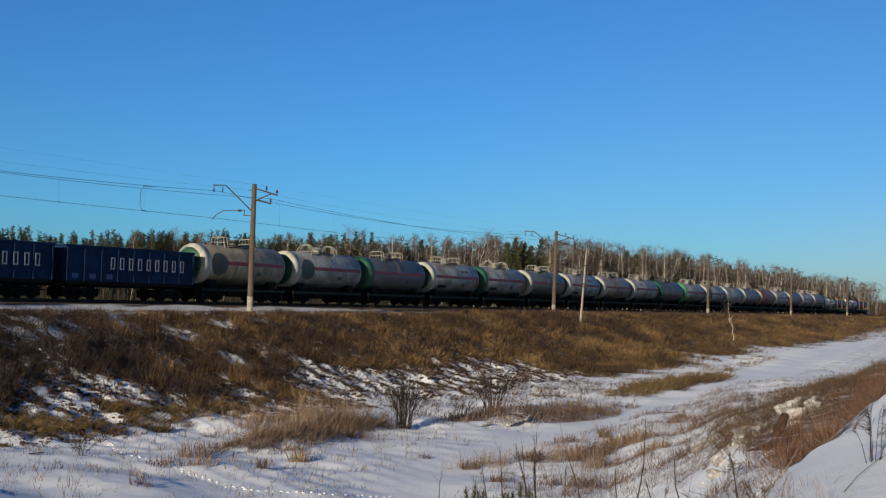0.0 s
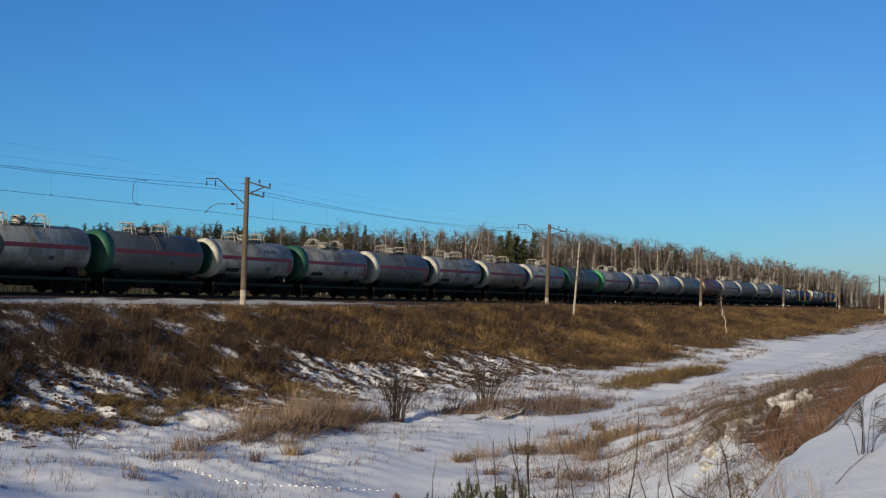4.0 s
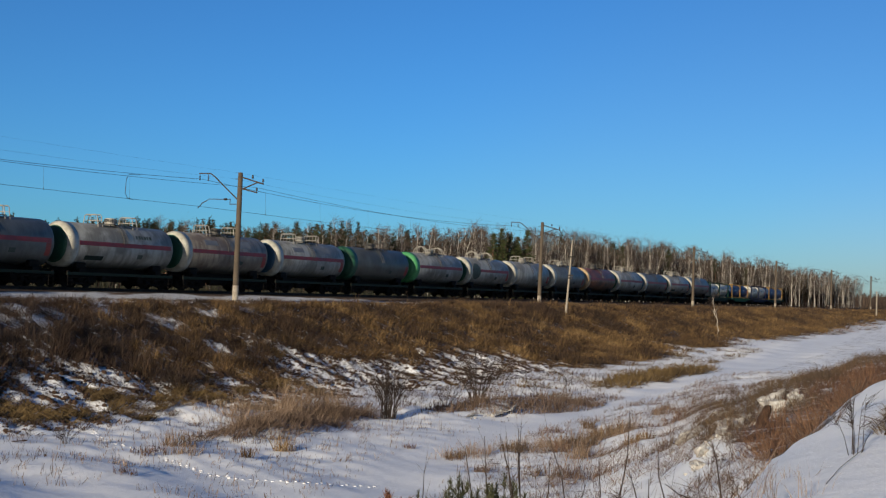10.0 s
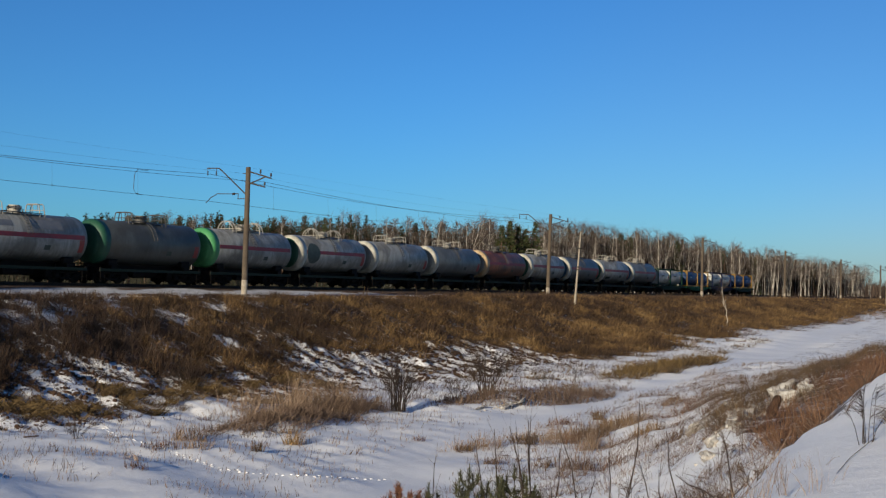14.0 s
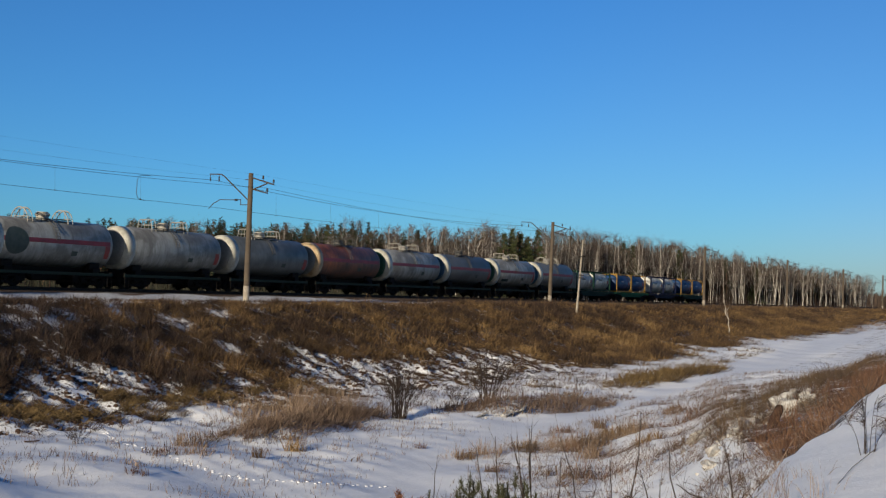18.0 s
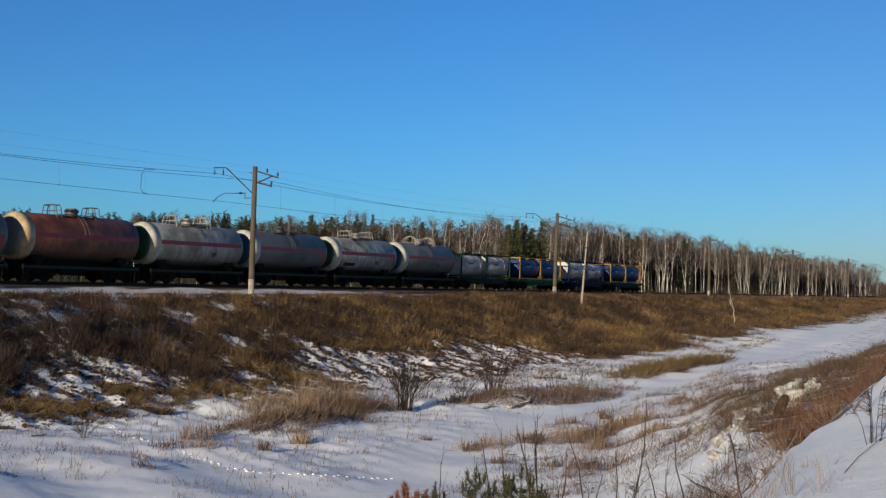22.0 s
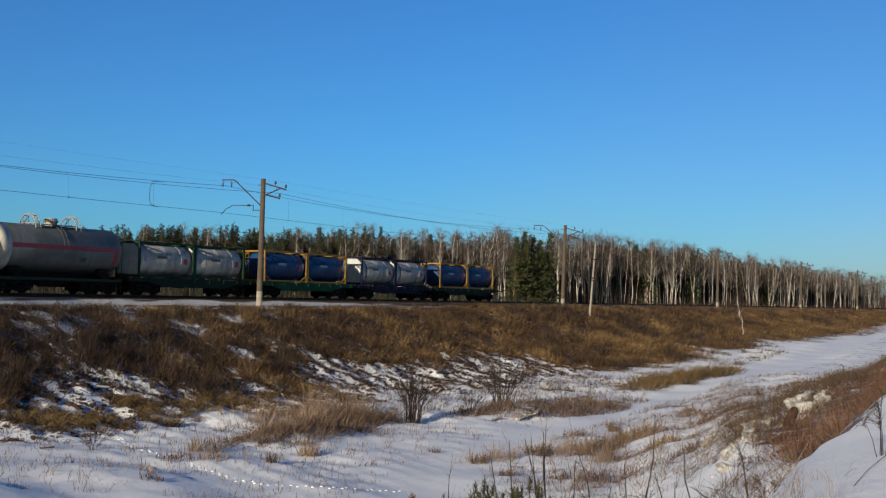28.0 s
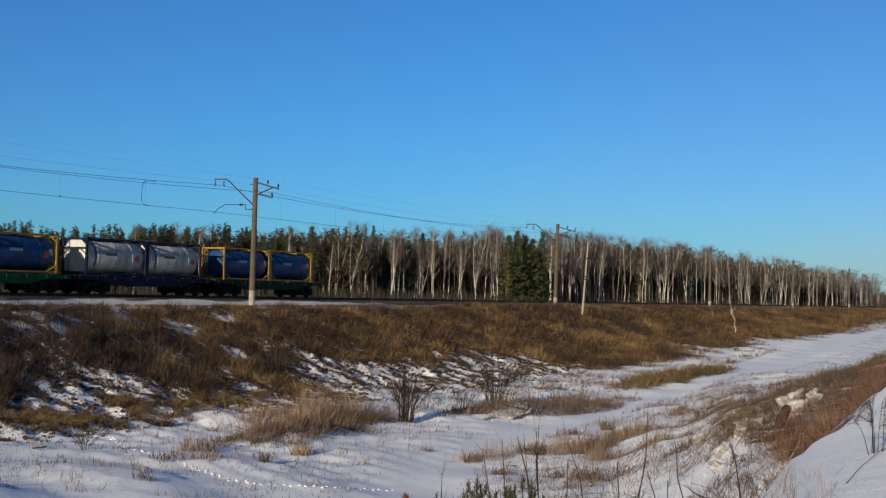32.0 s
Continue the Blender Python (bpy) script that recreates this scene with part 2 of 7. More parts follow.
def land(x, y):
    """Height of the ground, for numbers or arrays."""
    x, y = np.asarray(x, float), np.asarray(y, float)
    fl = floor_z(x)
    k = np.interp(y, [30, 38, 42, 47, 52, 55.2, 56.6, 58], [1.0, 0.965, 0.88, 0.60, 0.24, 0.055, 0.01, 0.0])
    far = np.interp(y, [63, 67.5, 71, 80, 2000], [0, 0, -1.2, -1.3, -1.3])
    z = np.where(y < 60, fl * k, far) + np.interp(x, [16, 36], [1.0, 0]) * np.interp(y, [20, 27, 36, 42], [0, 1, 1, 0]) * (x > 0)
    az = 30.5 - np.degrees(np.arctan2(y, x))
    az = (az + 180) % 360 - 180
    r = np.hypot(x, y)
    i = np.clip(np.searchsorted(AZ_KNOTS, az, "right") - 1, 0, len(AZ_KNOTS) - 2)
    ka = np.array(AZ_KNOTS, float)
    f = (az - ka[i]) / (ka[i + 1] - ka[i])
    f = f * f * (3 - 2 * f)
    j = np.clip(np.searchsorted(R_KNOTS, r, "right") - 1, 0, len(R_KNOTS) - 2)
    kr = np.array(R_KNOTS, float)
    g = np.clip((r - kr[j]) / (kr[j + 1] - kr[j]), 0, 1)
    g = g * g * (3 - 2 * g) * 0.5 + g * 0.5
    lo = _bank[i, j] * (1 - g) + _bank[i, j + 1] * g
    hi = _bank[i + 1, j] * (1 - g) + _bank[i + 1, j + 1] * g
    b = (lo * (1 - f) + hi * f) * np.interp(y, [30, 45], [1, 0]) * np.where(r > 110, np.interp(r, [110, 150], [1, 0]), 1)
    rough = np.interp(y, [20, 42, 48, 56, 57.5], [0.75, 1.6, 1.8, 1.0, 0.15]) * np.interp(r, [3, 12], [0.2, 1])
    path = np.exp(-((y - path_y(x)) / 2.2) ** 2)
    furrow = np.interp(y, [36, 39.5, 43, 50, 55, 56.5], [0, 0.7, 1, 0.8, 0.4, 0]) * np.interp(x, [20, 30, 95, 130], [0, 1, 1, 0.4])
    heap = 0.55 * np.exp(-((x - 40.2) / 3.6) ** 2 - ((y - 31.0) / 1.5) ** 2) + 0.5 * np.exp(-((x - 59) / 5.0) ** 2 - ((y - 29.3) / 1.5) ** 2)
    rough = rough * (1 - 0.75 * path)
    return z + b + rough * (0.10 * wave(x, y, 0.13, 3) + 0.045 * wave(x, y, 0.5, 4)) - 0.12 * path + furrow * (0.085 * rills(x, y) + 0.13 * wave(x, y, 0.3, 18)) + heap


def path_y(x):
    """Middle line of the trodden snow path in the valley."""
    return np.interp(x, [0, 30, 35, 40, 48, 56, 66, 77, 90, 116, 162, 226, 500], [14, 19, 21.4, 23.0, 24.2, 25.0, 25.7, 26.2, 26.6, 28.2, 32, 39.0, 50])


def solid_edge(x):
    """Lower edge of the closed grass on the embankment."""
    return np.interp(x, [30, 36, 38.5, 41, 43, 45, 46, 47, 48.5, 50, 52, 53.5, 56, 58, 60, 64, 65.5, 67, 71, 78, 84, 88, 89.5, 91, 107, 121, 126, 146, 156, 188, 237, 300],
                     [42.6, 43.6, 46.5, 48.0, 46.6, 46.0, 44.0, 42.0, 42.4, 45.5, 45.0, 42.0, 43.0, 46.0, 47.6, 46.0, 44.0, 47.0, 44.5, 46.0, 45.5, 43.8, 40.0, 37.2, 36.8, 41.0, 37.0, 41.5, 38.0, 38.5, 43.0, 45.0])


# snow that lies open between the weeds near the top of the slope: x, y, half sizes
OPEN_SNOW = ((45.8, 54.0, 1.1, 1.3), (48.0, 53.8, 0.9, 1.2), (45.4, 52.0, 0.9, 1.1), (52.6, 55.2, 1.3, 1.3), (52.0, 53.4, 1.1, 1.2), (55.4, 52.4, 1.3, 1.4), (61.3, 53.8, 1.4, 1.3), (43.4, 53.0, 1.0, 1.4),
             (66, 54.6, 1.4, 0.9), (55.5, 47.4, 0.8, 1.2), (50.2, 48.0, 0.8, 1.0))


def rills(x, y):
    """Furrows that run straight down the slope, about -1 to 1."""
    return 0.6 * wave(x, y * 0.14, 1.0, 15) + 0.5 * wave(x, y * 0.22, 2.3, 16)


def bearing(x, y):
    return (30.5 - np.degrees(np.arctan2(y, x)) + 180) % 360 - 180


RIM = ([12.5, 15, 17, 19, 21, 24], [11, 13.0, 15.5, 18.5, 21.5, 26])       # bearing, distance of the near bank's edge
RIDGE = ([12.5, 15, 17, 19, 21, 24], [25, 27, 29, 33, 40, 46])            # the same of the weedy ridge behind it


def weed_start(az):
    """Distance at which the closed weeds of the near bank begin."""
    return np.interp(az, [11, 13, 14.5, 15.8, 17, 19, 21, 24], [31, 30, 27.5, 24.5, 21.2, 20.5, 22.5, 27])


def bareness(x, y):
    """How much earth and dead grass shows through the snow, 0 to 1."""
    rel = y - solid_edge(x)
    b = np.where(y > 36, np.interp(rel, [-11, -8, -5, -2, 0, 2], [0.15, 0.26, 0.34, 0.40, 0.50, 0.62]), 0.22)
    for cx, cy, p, q in OPEN_SNOW:
        b = b - 0.20 * np.exp(-(((x - cx) / p) ** 2 + ((y - cy) / q) ** 2) ** 2)
    b = np.where(y > 56.3, np.interp(y, [56.3, 57.2, 66, 68], [0.5, 0.12, 0.3, 0.85]) + np.where(y < 66, np.interp(x, [80, 112], [0, 0.32]), 0), b)
    for cx, cy, rx, ry, v in ((86, 29.8, 12, 2.2, 0.5), (60, 28.4, 7, 2.2, 0.5), (44, 33.5, 8, 3.0, 0.45)):
        b = np.maximum(b, v * np.exp(-(((x - cx) / rx) ** 2 + ((y - cy) / ry) ** 2) ** 2))
    near = (y < path_y(x) - 2) & (x > 24)
    b = np.where(near, np.maximum(b, np.interp(x, [28, 38, 60], [0.30, 0.37, 0.40])), b)
    az, r = bearing(x, y), np.hypot(x, y)
    d = r - np.interp(az, *RIM)
    e = r - np.interp(az, *RIDGE)
    band = np.interp(az, [11.5, 14.5], [0, 1]) * (az < 60)
    m = np.where((r > weed_start(az)) & (d > 1.2) & (e < 22), np.interp(e, [-12, -2, 3, 14, 22], [0.52, 0.55, 0.5, 0.46, 0.36]), np.where(e >= 22, 0.34, 0.12))
    return np.where((r < 75) & (band > 0), b * (1 - band) + m * band, b)


def snow_material():
    """Snow that thins to earth and dead grass where the ground's own map says so."""
    m, n, l, b = material("snow_over_dead_grass", 0.7)
    v = coords(n, l, "Object")
    clump = noise_tex(n, l, coords(n, l, "Object", (2.0, 0.55, 0.8)), 1.25, 8, 0.72)
    fine = noise_tex(n, l, v, 7.0, 5, 0.65)
    at = n.new("ShaderNodeAttribute")
    at.attribute_name = "bare"
    k1, k2 = n.new("ShaderNodeMath"), n.new("ShaderNodeMath")
    for k, src, f in ((k1, clump, 1.1), (k2, fine, 0.45)):
        k.operation = "MULTIPLY_ADD"
        k.inputs[1].default_value = f
        l.new(src, k.inputs[0])
    l.new(at.outputs["Fac"], k1.inputs[2])
    l.new(k1.outputs[0], k2.inputs[2])
    half = n.new("ShaderNodeMath")
    half.operation = "MULTIPLY"
    half.inputs[1].default_value = 0.5
    l.new(k2.outputs[0], half.inputs[0])
    bare = ramp(n, l, half.outputs[0], [(0.615, (0, 0, 0)), (0.66, (1, 1, 1))])
    snow = ramp(n, l, noise_tex(n, l, v, 0.6, 6, 0.6), [(0.3, (0.84, 0.86, 0.89)), (0.7, (0.92, 0.935, 0.955))])
    earth = ramp(n, l, fine, [(0.3, (0.022, 0.014, 0.009)), (0.6, (0.06, 0.037, 0.02)), (0.8, (0.12, 0.08, 0.042))])
    l.new(mix(n, l, bare, snow, earth), b.inputs["Base Color"])
    bump(n, l, b, noise_tex(n, l, v, 2.2, 8, 0.66), 0.7, 0.035)
    return m


M_SNOW = snow_material()


def ground():
    xs = np.concatenate([[-4500, -1500, -500, -200, -90, -45], np.arange(-24, 14, 3), np.arange(14, 29, 0.5), np.arange(29, 84, 0.24), np.arange(84, 130, 0.6), np.arange(130, 260, 1.6),
                         np.arange(260, 480, 5), [500, 560, 650, 800, 1100, 1700, 2800, 4600]])
    ys = np.concatenate([[-4500, -1500, -500, -200, -90, -45], np.arange(-24, -2, 3), np.arange(-2, 58, 0.6), np.arange(58, 76, 1.0),
                         [80, 90, 110, 150, 220, 400, 800, 1600, 3000, 4600]])
    gx, gy = np.meshgrid(xs, ys, indexing="ij")
    v = np.stack([gx, gy, land(gx, gy)], -1).reshape(-1, 3)
    a, b = len(xs), len(ys)
    i = (np.arange(a - 1)[:, None] * b + np.arange(b - 1)[None]).ravel()
    ob = from_arrays("ground", v, np.stack([i, i + b, i + b + 1, i + 1], 1), M_SNOW, smooth=True)
    at = ob.data.attributes.new("bare", "FLOAT", "POINT")
    at.data.foreach_set("value", bareness(v[:, 0], v[:, 1]).astype(np.float32))
    tagged(ob, "uneven snowy ground with bare earth and trodden path", "ground", kind="structure")


ground()


# ---- railway track ----
def railway():
    prof = [(-4.6, 0.02), (-3.2, 0.06), (-2.3, 0.42), (-1.75, 0.52), (1.75, 0.52), (2.3, 0.42), (4.6, -0.3), (4.6, -0.8), (-4.6, -0.8)]
    bm = bmesh.new()
    xs = [-300, 0, 40, 80, 120, 160, 200, 260, 340, 500, 900, 1600]
    rings = [[bm.verts.new((x, TRACK_Y + a, z)) for a, z in prof] for x in xs]
    for a, b in zip(rings, rings[1:]):
        for j in range(len(prof)):
            bm.faces.new((a[j], b[j], b[(j + 1) % len(prof)], a[(j + 1) % len(prof)]))
    bmesh.ops.recalc_face_normals(bm, faces=bm.faces)
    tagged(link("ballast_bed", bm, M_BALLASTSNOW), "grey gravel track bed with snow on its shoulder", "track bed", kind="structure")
    track = new("railway_track")
    tagged(track, "single railway track with brown steel rails on concrete sleepers", "railway track", kind="structure")
    prof = [(-0.075, 0), (0.075, 0), (0.07, 0.02), (0.012, 0.04), (0.012, 0.13), (0.037, 0.14), (0.037, 0.18), (-0.037, 0.18), (-0.037, 0.14), (-0.012, 0.13), (-0.012, 0.04), (-0.07, 0.02)]
    for s in (-0.78, 0.78):
        bm = bmesh.new()
        rings = [[bm.verts.new((x, TRACK_Y + s + a, RAIL_Z - 0.18 + z)) for a, z in prof] for x in (-300, 1600)]
        for j in range(len(prof)):
            bm.faces.new((rings[0][j], rings[1][j], rings[1][(j + 1) % 12], rings[0][(j + 1) % 12]))
        bmesh.ops.recalc_face_normals(bm, faces=bm.faces)
        part("rail", bm, M_RAIL, track)
    bm = bmesh.new()
    box(bm, (0, 0, 0), (0.26, 2.7, 0.2), 0.02)
    first = part("sleeper", bm, M_SLEEPER, track)
    first.location = (40, TRACK_Y, RAIL_Z - 0.28)
    for k in range(1, 290):
        again("sleeper", first.data, track, pose(40 + 0.545 * k, TRACK_Y, RAIL_Z - 0.28))


def ballast_material():
    m, n, l, b = material("gravel_with_snow", 1.0)
    b.inputs["Specular IOR Level"].default_value = 0.1
    v = coords(n, l)
    sep = n.new("ShaderNodeSeparateXYZ")
    l.new(v, sep.inputs[0])
    mr = n.new("ShaderNodeMapRange")
    mr.inputs["From Min"].default_value, mr.inputs["From Max"].default_value = 58.4, 62.4
    l.new(sep.outputs["Y"], mr.inputs["Value"])
    big = noise_tex(n, l, coords(n, l, "Object", (0.25, 1, 1)), 0.8, 4)
    k = n.new("ShaderNodeMath")
    k.operation = "MULTIPLY_ADD"
    l.new(big, k.inputs[0])
    k.inputs[1].default_value = 0.6
    l.new(mr.outputs[0], k.inputs[2])
    run = n.new("ShaderNodeMapRange")
    run.inputs["From Min"].default_value, run.inputs["From Max"].default_value = 80, 150
    l.new(sep.outputs["X"], run.inputs["Value"])
    k2 = n.new("ShaderNodeMath")
    k2.operation = "MULTIPLY_ADD"
    l.new(run.outputs[0], k2.inputs[0])
    k2.inputs[1].default_value = 0.55
    l.new(k.outputs[0], k2.inputs[2])
    f = ramp(n, l, k2.outputs[0], [(0.85, (0, 0, 0)), (0.93, (1, 1, 1))])
    vo = n.new("ShaderNodeTexVoronoi")
    vo.inputs["Scale"].default_value = 16
    l.new(v, vo.inputs["Vector"])
    # gravel near the rails blackened: the train's shade put into its colour
    train_shade = n.new("ShaderNodeMapRange")
    train_shade.inputs["From Min"].default_value, train_shade.inputs["From Max"].default_value = 60.6, 61.4
    l.new(sep.outputs["Y"], train_shade.inputs["Value"])
    grav = mix(n, l, train_shade.outputs[0], ramp(n, l, vo.outputs["Color"], [(0.2, (0.06, 0.038, 0.026)), (0.8, (0.22, 0.15, 0.11))]), ramp(n, l, vo.outputs["Color"], [(0.2, (0.012, 0.010, 0.009)), (0.8, (0.035, 0.028, 0.024))]))
    snow = ramp(n, l, noise_tex(n, l, v, 3, 6), [(0.3, (0.46, 0.46, 0.47)), (0.7, (0.70, 0.70, 0.71))])
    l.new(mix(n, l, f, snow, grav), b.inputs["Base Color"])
    bump(n, l, b, vo.outputs["Distance"], 0.6, 0.03)
    return m


M_BALLASTSNOW = ballast_material()
railway()

# ---- overhead line ----
MAST_X = [14.5, 71.0, 127.5, 187.9, 243.6, 300.4, 357.0, 414.0, 472.0, 530.0]
MAST_LEAN = [0, 0.3, 2.0, 0.2, 1.2, -0.5, 0, 0.3, -0.4, 0]
Z_MESS, Z_CONT = 9.29, 7.52


def mast_parts():
    """A concrete mast with a bracket over the track and three arms to the field."""
    root = new("catenary_mast")
    tagged(root, "weathered concrete catenary mast with white limewashed foot", "catenary mast", "masts along the track")
    bm = bmesh.new()
    rod(bm, (0, 0, 1.25), (0, 0, 10.2), 0.235, 14, 0.19)
    part("post", bm, M_CONCRETE, root, smooth=False)
    bm = bmesh.new()
    rod(bm, (0, 0, -0.9), (0, 0, 1.25), 0.25, 14, 0.238)
    part("foot", bm, M_WHITE_BASE, root, "white limewashed foot")
    bm = bmesh.new()
    tube(bm, [(0, 0.12, 8.0), (0, 2.75, 10.02), (0, 3.05, 10.2), (0, 4.3, 10.24)], 0.05, 6)
    part("cantilever", bm, M_STEEL, root, "dark steel cantilever bracket")
    for yy, dz in ((3.3, 0.62), (4.22, 0.55)):
        bm = bmesh.new()
        rod(bm, (0, yy, 10.2), (0, yy, 10.2 - dz * 0.35), 0.02, 5)
        for k in range(3):
            rod(bm, (0, yy, 10.2 - dz * (0.38 + 0.2 * k)), (0, yy, 10.2 - dz * (0.5 + 0.2 * k)), 0.065, 8)
        rod(bm, (0, yy, 10.2 - dz * 0.3), (0, yy, 10.2 - dz), 0.02, 5)
        part("hanging_insulator", bm, M_INSUL, root)
    bm = bmesh.new()
    rod(bm, (0, 0.15, 7.7), (0, 1.0, 7.7), 0.03, 6)
    rod(bm, (0, 0.95, 7.7), (0, 0.95, 8.15), 0.03, 6)
    rod(bm, (0, 0.95, 8.1), (0, 1.35, 8.1), 0.03, 6)
    part("bracket", bm, M_STEEL, root)
    bm = bmesh.new()
    rod(bm, (0, 1.3, 8.1), (0, 1.55, 8.1), 0.085, 8)
    part("insulator", bm, M_INSUL, root)
    bm = bmesh.new()
    tube(bm, [(0, 1.5, 8.1), (0, 3.15, 8.14), (0, 3.35, 8.02), (0, 3.8, 7.85), (0, 4.3, 7.42)], 0.032, 6)
    part("steady_arm", bm, M_STEEL, root)
    for a, b in (((0, -0.1, 9.85), (0, -2.35, 9.25)), ((0, -0.1, 8.85), (0, -1.75, 9.38)), ((0, -0.1, 8.95), (0, -1.75, 8.58))):
        bm = bmesh.new()
        rod(bm, a, b, 0.055, 6)
        part("field_arm", bm, M_STEEL, root)
    for p in ((0, -1.25, 9.62), (0, -2.3, 9.3), (0, -1.7, 8.62)):
        bm = bmesh.new()
        rod(bm, p, (p[0], p[1], p[2] + 0.14), 0.02, 6)
        rod(bm, (p[0], p[1], p[2] + 0.1), (p[0], p[1], p[2] + 0.36), 0.085, 8, 0.06)
        part("pin_insulator", bm, M_INSUL, root)
    bm = bmesh.new()
    rod(bm, (0, 0.55, 9.72), (0, 0.0, 9.68), 0.03, 6)
    part("stub_bracket", bm, M_STEEL, root)
    bm = bmesh.new()
    rod(bm, (0, -0.45, 5.15), (0, 0.4, 5.35), 0.04, 6)
    part("cross_bar", bm, M_STEEL, root)
    return root


mast = mast_parts()
for k, (x, lean) in enumerate(zip(MAST_X, MAST_LEAN)):
    m = pose(x, MAST_Y, float(land(x, MAST_Y)), 0, lean, 0)
    if k == 0:
        mast.matrix_basis = m
    else:
        copy_thing(mast, m)


def wire(name, points, r, label, mat=None):
    """A hanging wire through (x, y, z) supports with its sag."""
    bm = bmesh.new()
    tube(bm, points, r, 4)
    return tagged(link(name, bm, mat or M_WIRE), label, "overhead wire")


def span(y, z, sag, xs=None, n=10):
    pts = []
    for a, b in zip(MAST_X, MAST_X[1:]):
        for i in range(n):
            f = i / n
            pts.append((a + (b - a) * f, y, z - sag * 4 * f * (1 - f)))
    return pts + [(MAST_X[-1], y, z)]


mess = wire("messenger_wire", span(TRACK_Y + 0.35, Z_MESS + 0.45, 0.75), 0.014, "dark messenger wire sagging between the masts")
cont = wire("contact_wire", span(TRACK_Y + 0.25, Z_CONT, 0.12), 0.013, "dark copper contact wire over the track")
wire("feeder_wire", span(MAST_Y - 1.25, 9.98, 0.15), 0.003, "thin dark feeder wire on the field side arms")
wire("feeder_wire", span(MAST_Y - 1.7, 8.98, 0.72), 0.012, "thin dark feeder wire on the field side arms")
wire("earth_wire", span(MAST_Y + 0.5, 9.72, 0.5), 0.004, "thin earth wire beside the mast tops")
for a, b in list(zip(MAST_X, MAST_X[1:]))[:6]:
    for i in range(1, 7):
        f = i / 7
        x = a + (b - a) * f
        top, low = Z_MESS + 0.45 - 0.75 * 4 * f * (1 - f), Z_CONT - 0.12 * 4 * f * (1 - f)
        bm = bmesh.new()
        rod(bm, (x, TRACK_Y + 0.35, top), (x, TRACK_Y + 0.25, low), 0.006, 4)
        rod(bm, (x, TRACK_Y + 0.25, low - 0.05), (x, TRACK_Y + 0.25, low + 0.08), 0.03, 6)
        part("dropper", bm, M_WIRE, cont)
bm = bmesh.new()
tube(bm, [(64.0, TRACK_Y + 0.35, 9.36), (62.9, TRACK_Y + 0.35, 9.30), (62.6, TRACK_Y + 0.33, 8.9), (62.5, TRACK_Y + 0.28, 7.85), (62.7, TRACK_Y + 0.25, 7.52), (63.3, TRACK_Y + 0.25, 7.42)], 0.022, 6)
part("jumper", bm, M_WIRE, mess, "looped jumper cable")


M_POLE = worn("grey_weathered_pole", (0.42, 0.38, 0.31), (0.20, 0.16, 0.12), 0.5, 1.5, 0.9)


def old_pole():
    """A short leaning pole on the slope, with bands and small insulators."""
    x, y = 119.9, 52.6
    root = new("utility_pole")
    bm = bmesh.new()
    rod(bm, (0, 0, 2.6), (0, 0, 8.6), 0.115, 12, 0.085)
    part("shaft", bm, M_POLE, root)
    bm = bmesh.new()
    rod(bm, (0, 0, -0.8), (0, 0, 2.6), 0.14, 12, 0.117)
    part("foot", bm, M_WHITE_BASE, root, "pale limewashed foot")
    for z in (4.2, 4.5, 6.6):
        bm = bmesh.new()
        rod(bm, (0, 0, z), (0, 0, z + 0.16), 0.16, 12)
        box(bm, (0, -0.25, z + 0.1), (0.12, 0.4, 0.1))
        part("clamp_band", bm, M_STEEL, root)
    bm = bmesh.new()
    rod(bm, (0, -0.5, 8.0), (0, 0.5, 8.2), 0.04, 6)
    part("crossarm", bm, M_STEEL, root)
    for s in (-0.45, 0.0, 0.45):
        bm = bmesh.new()
        rod(bm, (0, s, 8.1), (0, s, 8.5), 0.05, 6)
        part("pin_insulator", bm, M_INSUL, root)
    tagged(root, "leaning pale concrete utility pole standing in the grass", "utility pole")
    root.matrix_basis = pose(x, y, float(land(x, y)), 2.4, 3.4, 0)
    # a bare shorter one far along the valley
    root = new("utility_pole")
    bm = bmesh.new()
    rod(bm, (0, 0, -0.6), (0, 0, 6.1), 0.17, 10, 0.13)
    part("shaft", bm, M_POLE, root)
    bm = bmesh.new()
    rod(bm, (0, -0.7, 5.9), (0, 0.7, 5.9), 0.05, 6)
    part("crossarm", bm, M_STEEL, root)
    tagged(root, "short pale pole standing in the snow far along the valley", "utility pole")
    root.matrix_basis = pose(292, 47.3, float(land(292, 47.3)), 0, 1, 0)


old_pole()

# ---- rolling stock ----
MESH = {}
MOVING, WHEELS = [], []     # (thing, x at 0 s, height) ; wheelsets of the bogies


def cached(name, build, mat, parent, m=None, label="", smooth=False):
    """A part whose mesh is built once and shared by all wagons."""
    key = (name, mat.name, build)
    if key not in MESH:
        bm = bmesh.new()
        build(bm)
        me = bpy.data.meshes.new(name)
        bm.to_mesh(me)
        bm.free()
        me.materials.append(mat)
        if smooth:
            me.shade_smooth()
        MESH[key] = me
    return again(name, MESH[key], parent, m or Matrix(), label)


def wheel_mesh(bm):
    for s in (-1, 1):
        lathe(bm, [(s * 0.70, 0.50), (s * 0.72, 0.52), (s * 0.735, 0.475), (s * 0.84, 0.46), (s * 0.85, 0.40), (s * 0.80, 0.37), (s * 0.78, 0.16), (s * 0.86, 0.14), (s * 0.86, 0.01)], 20, "Y")
    rod(bm, (0, -0.95, 0), (0, 0.95, 0), 0.08, 8)


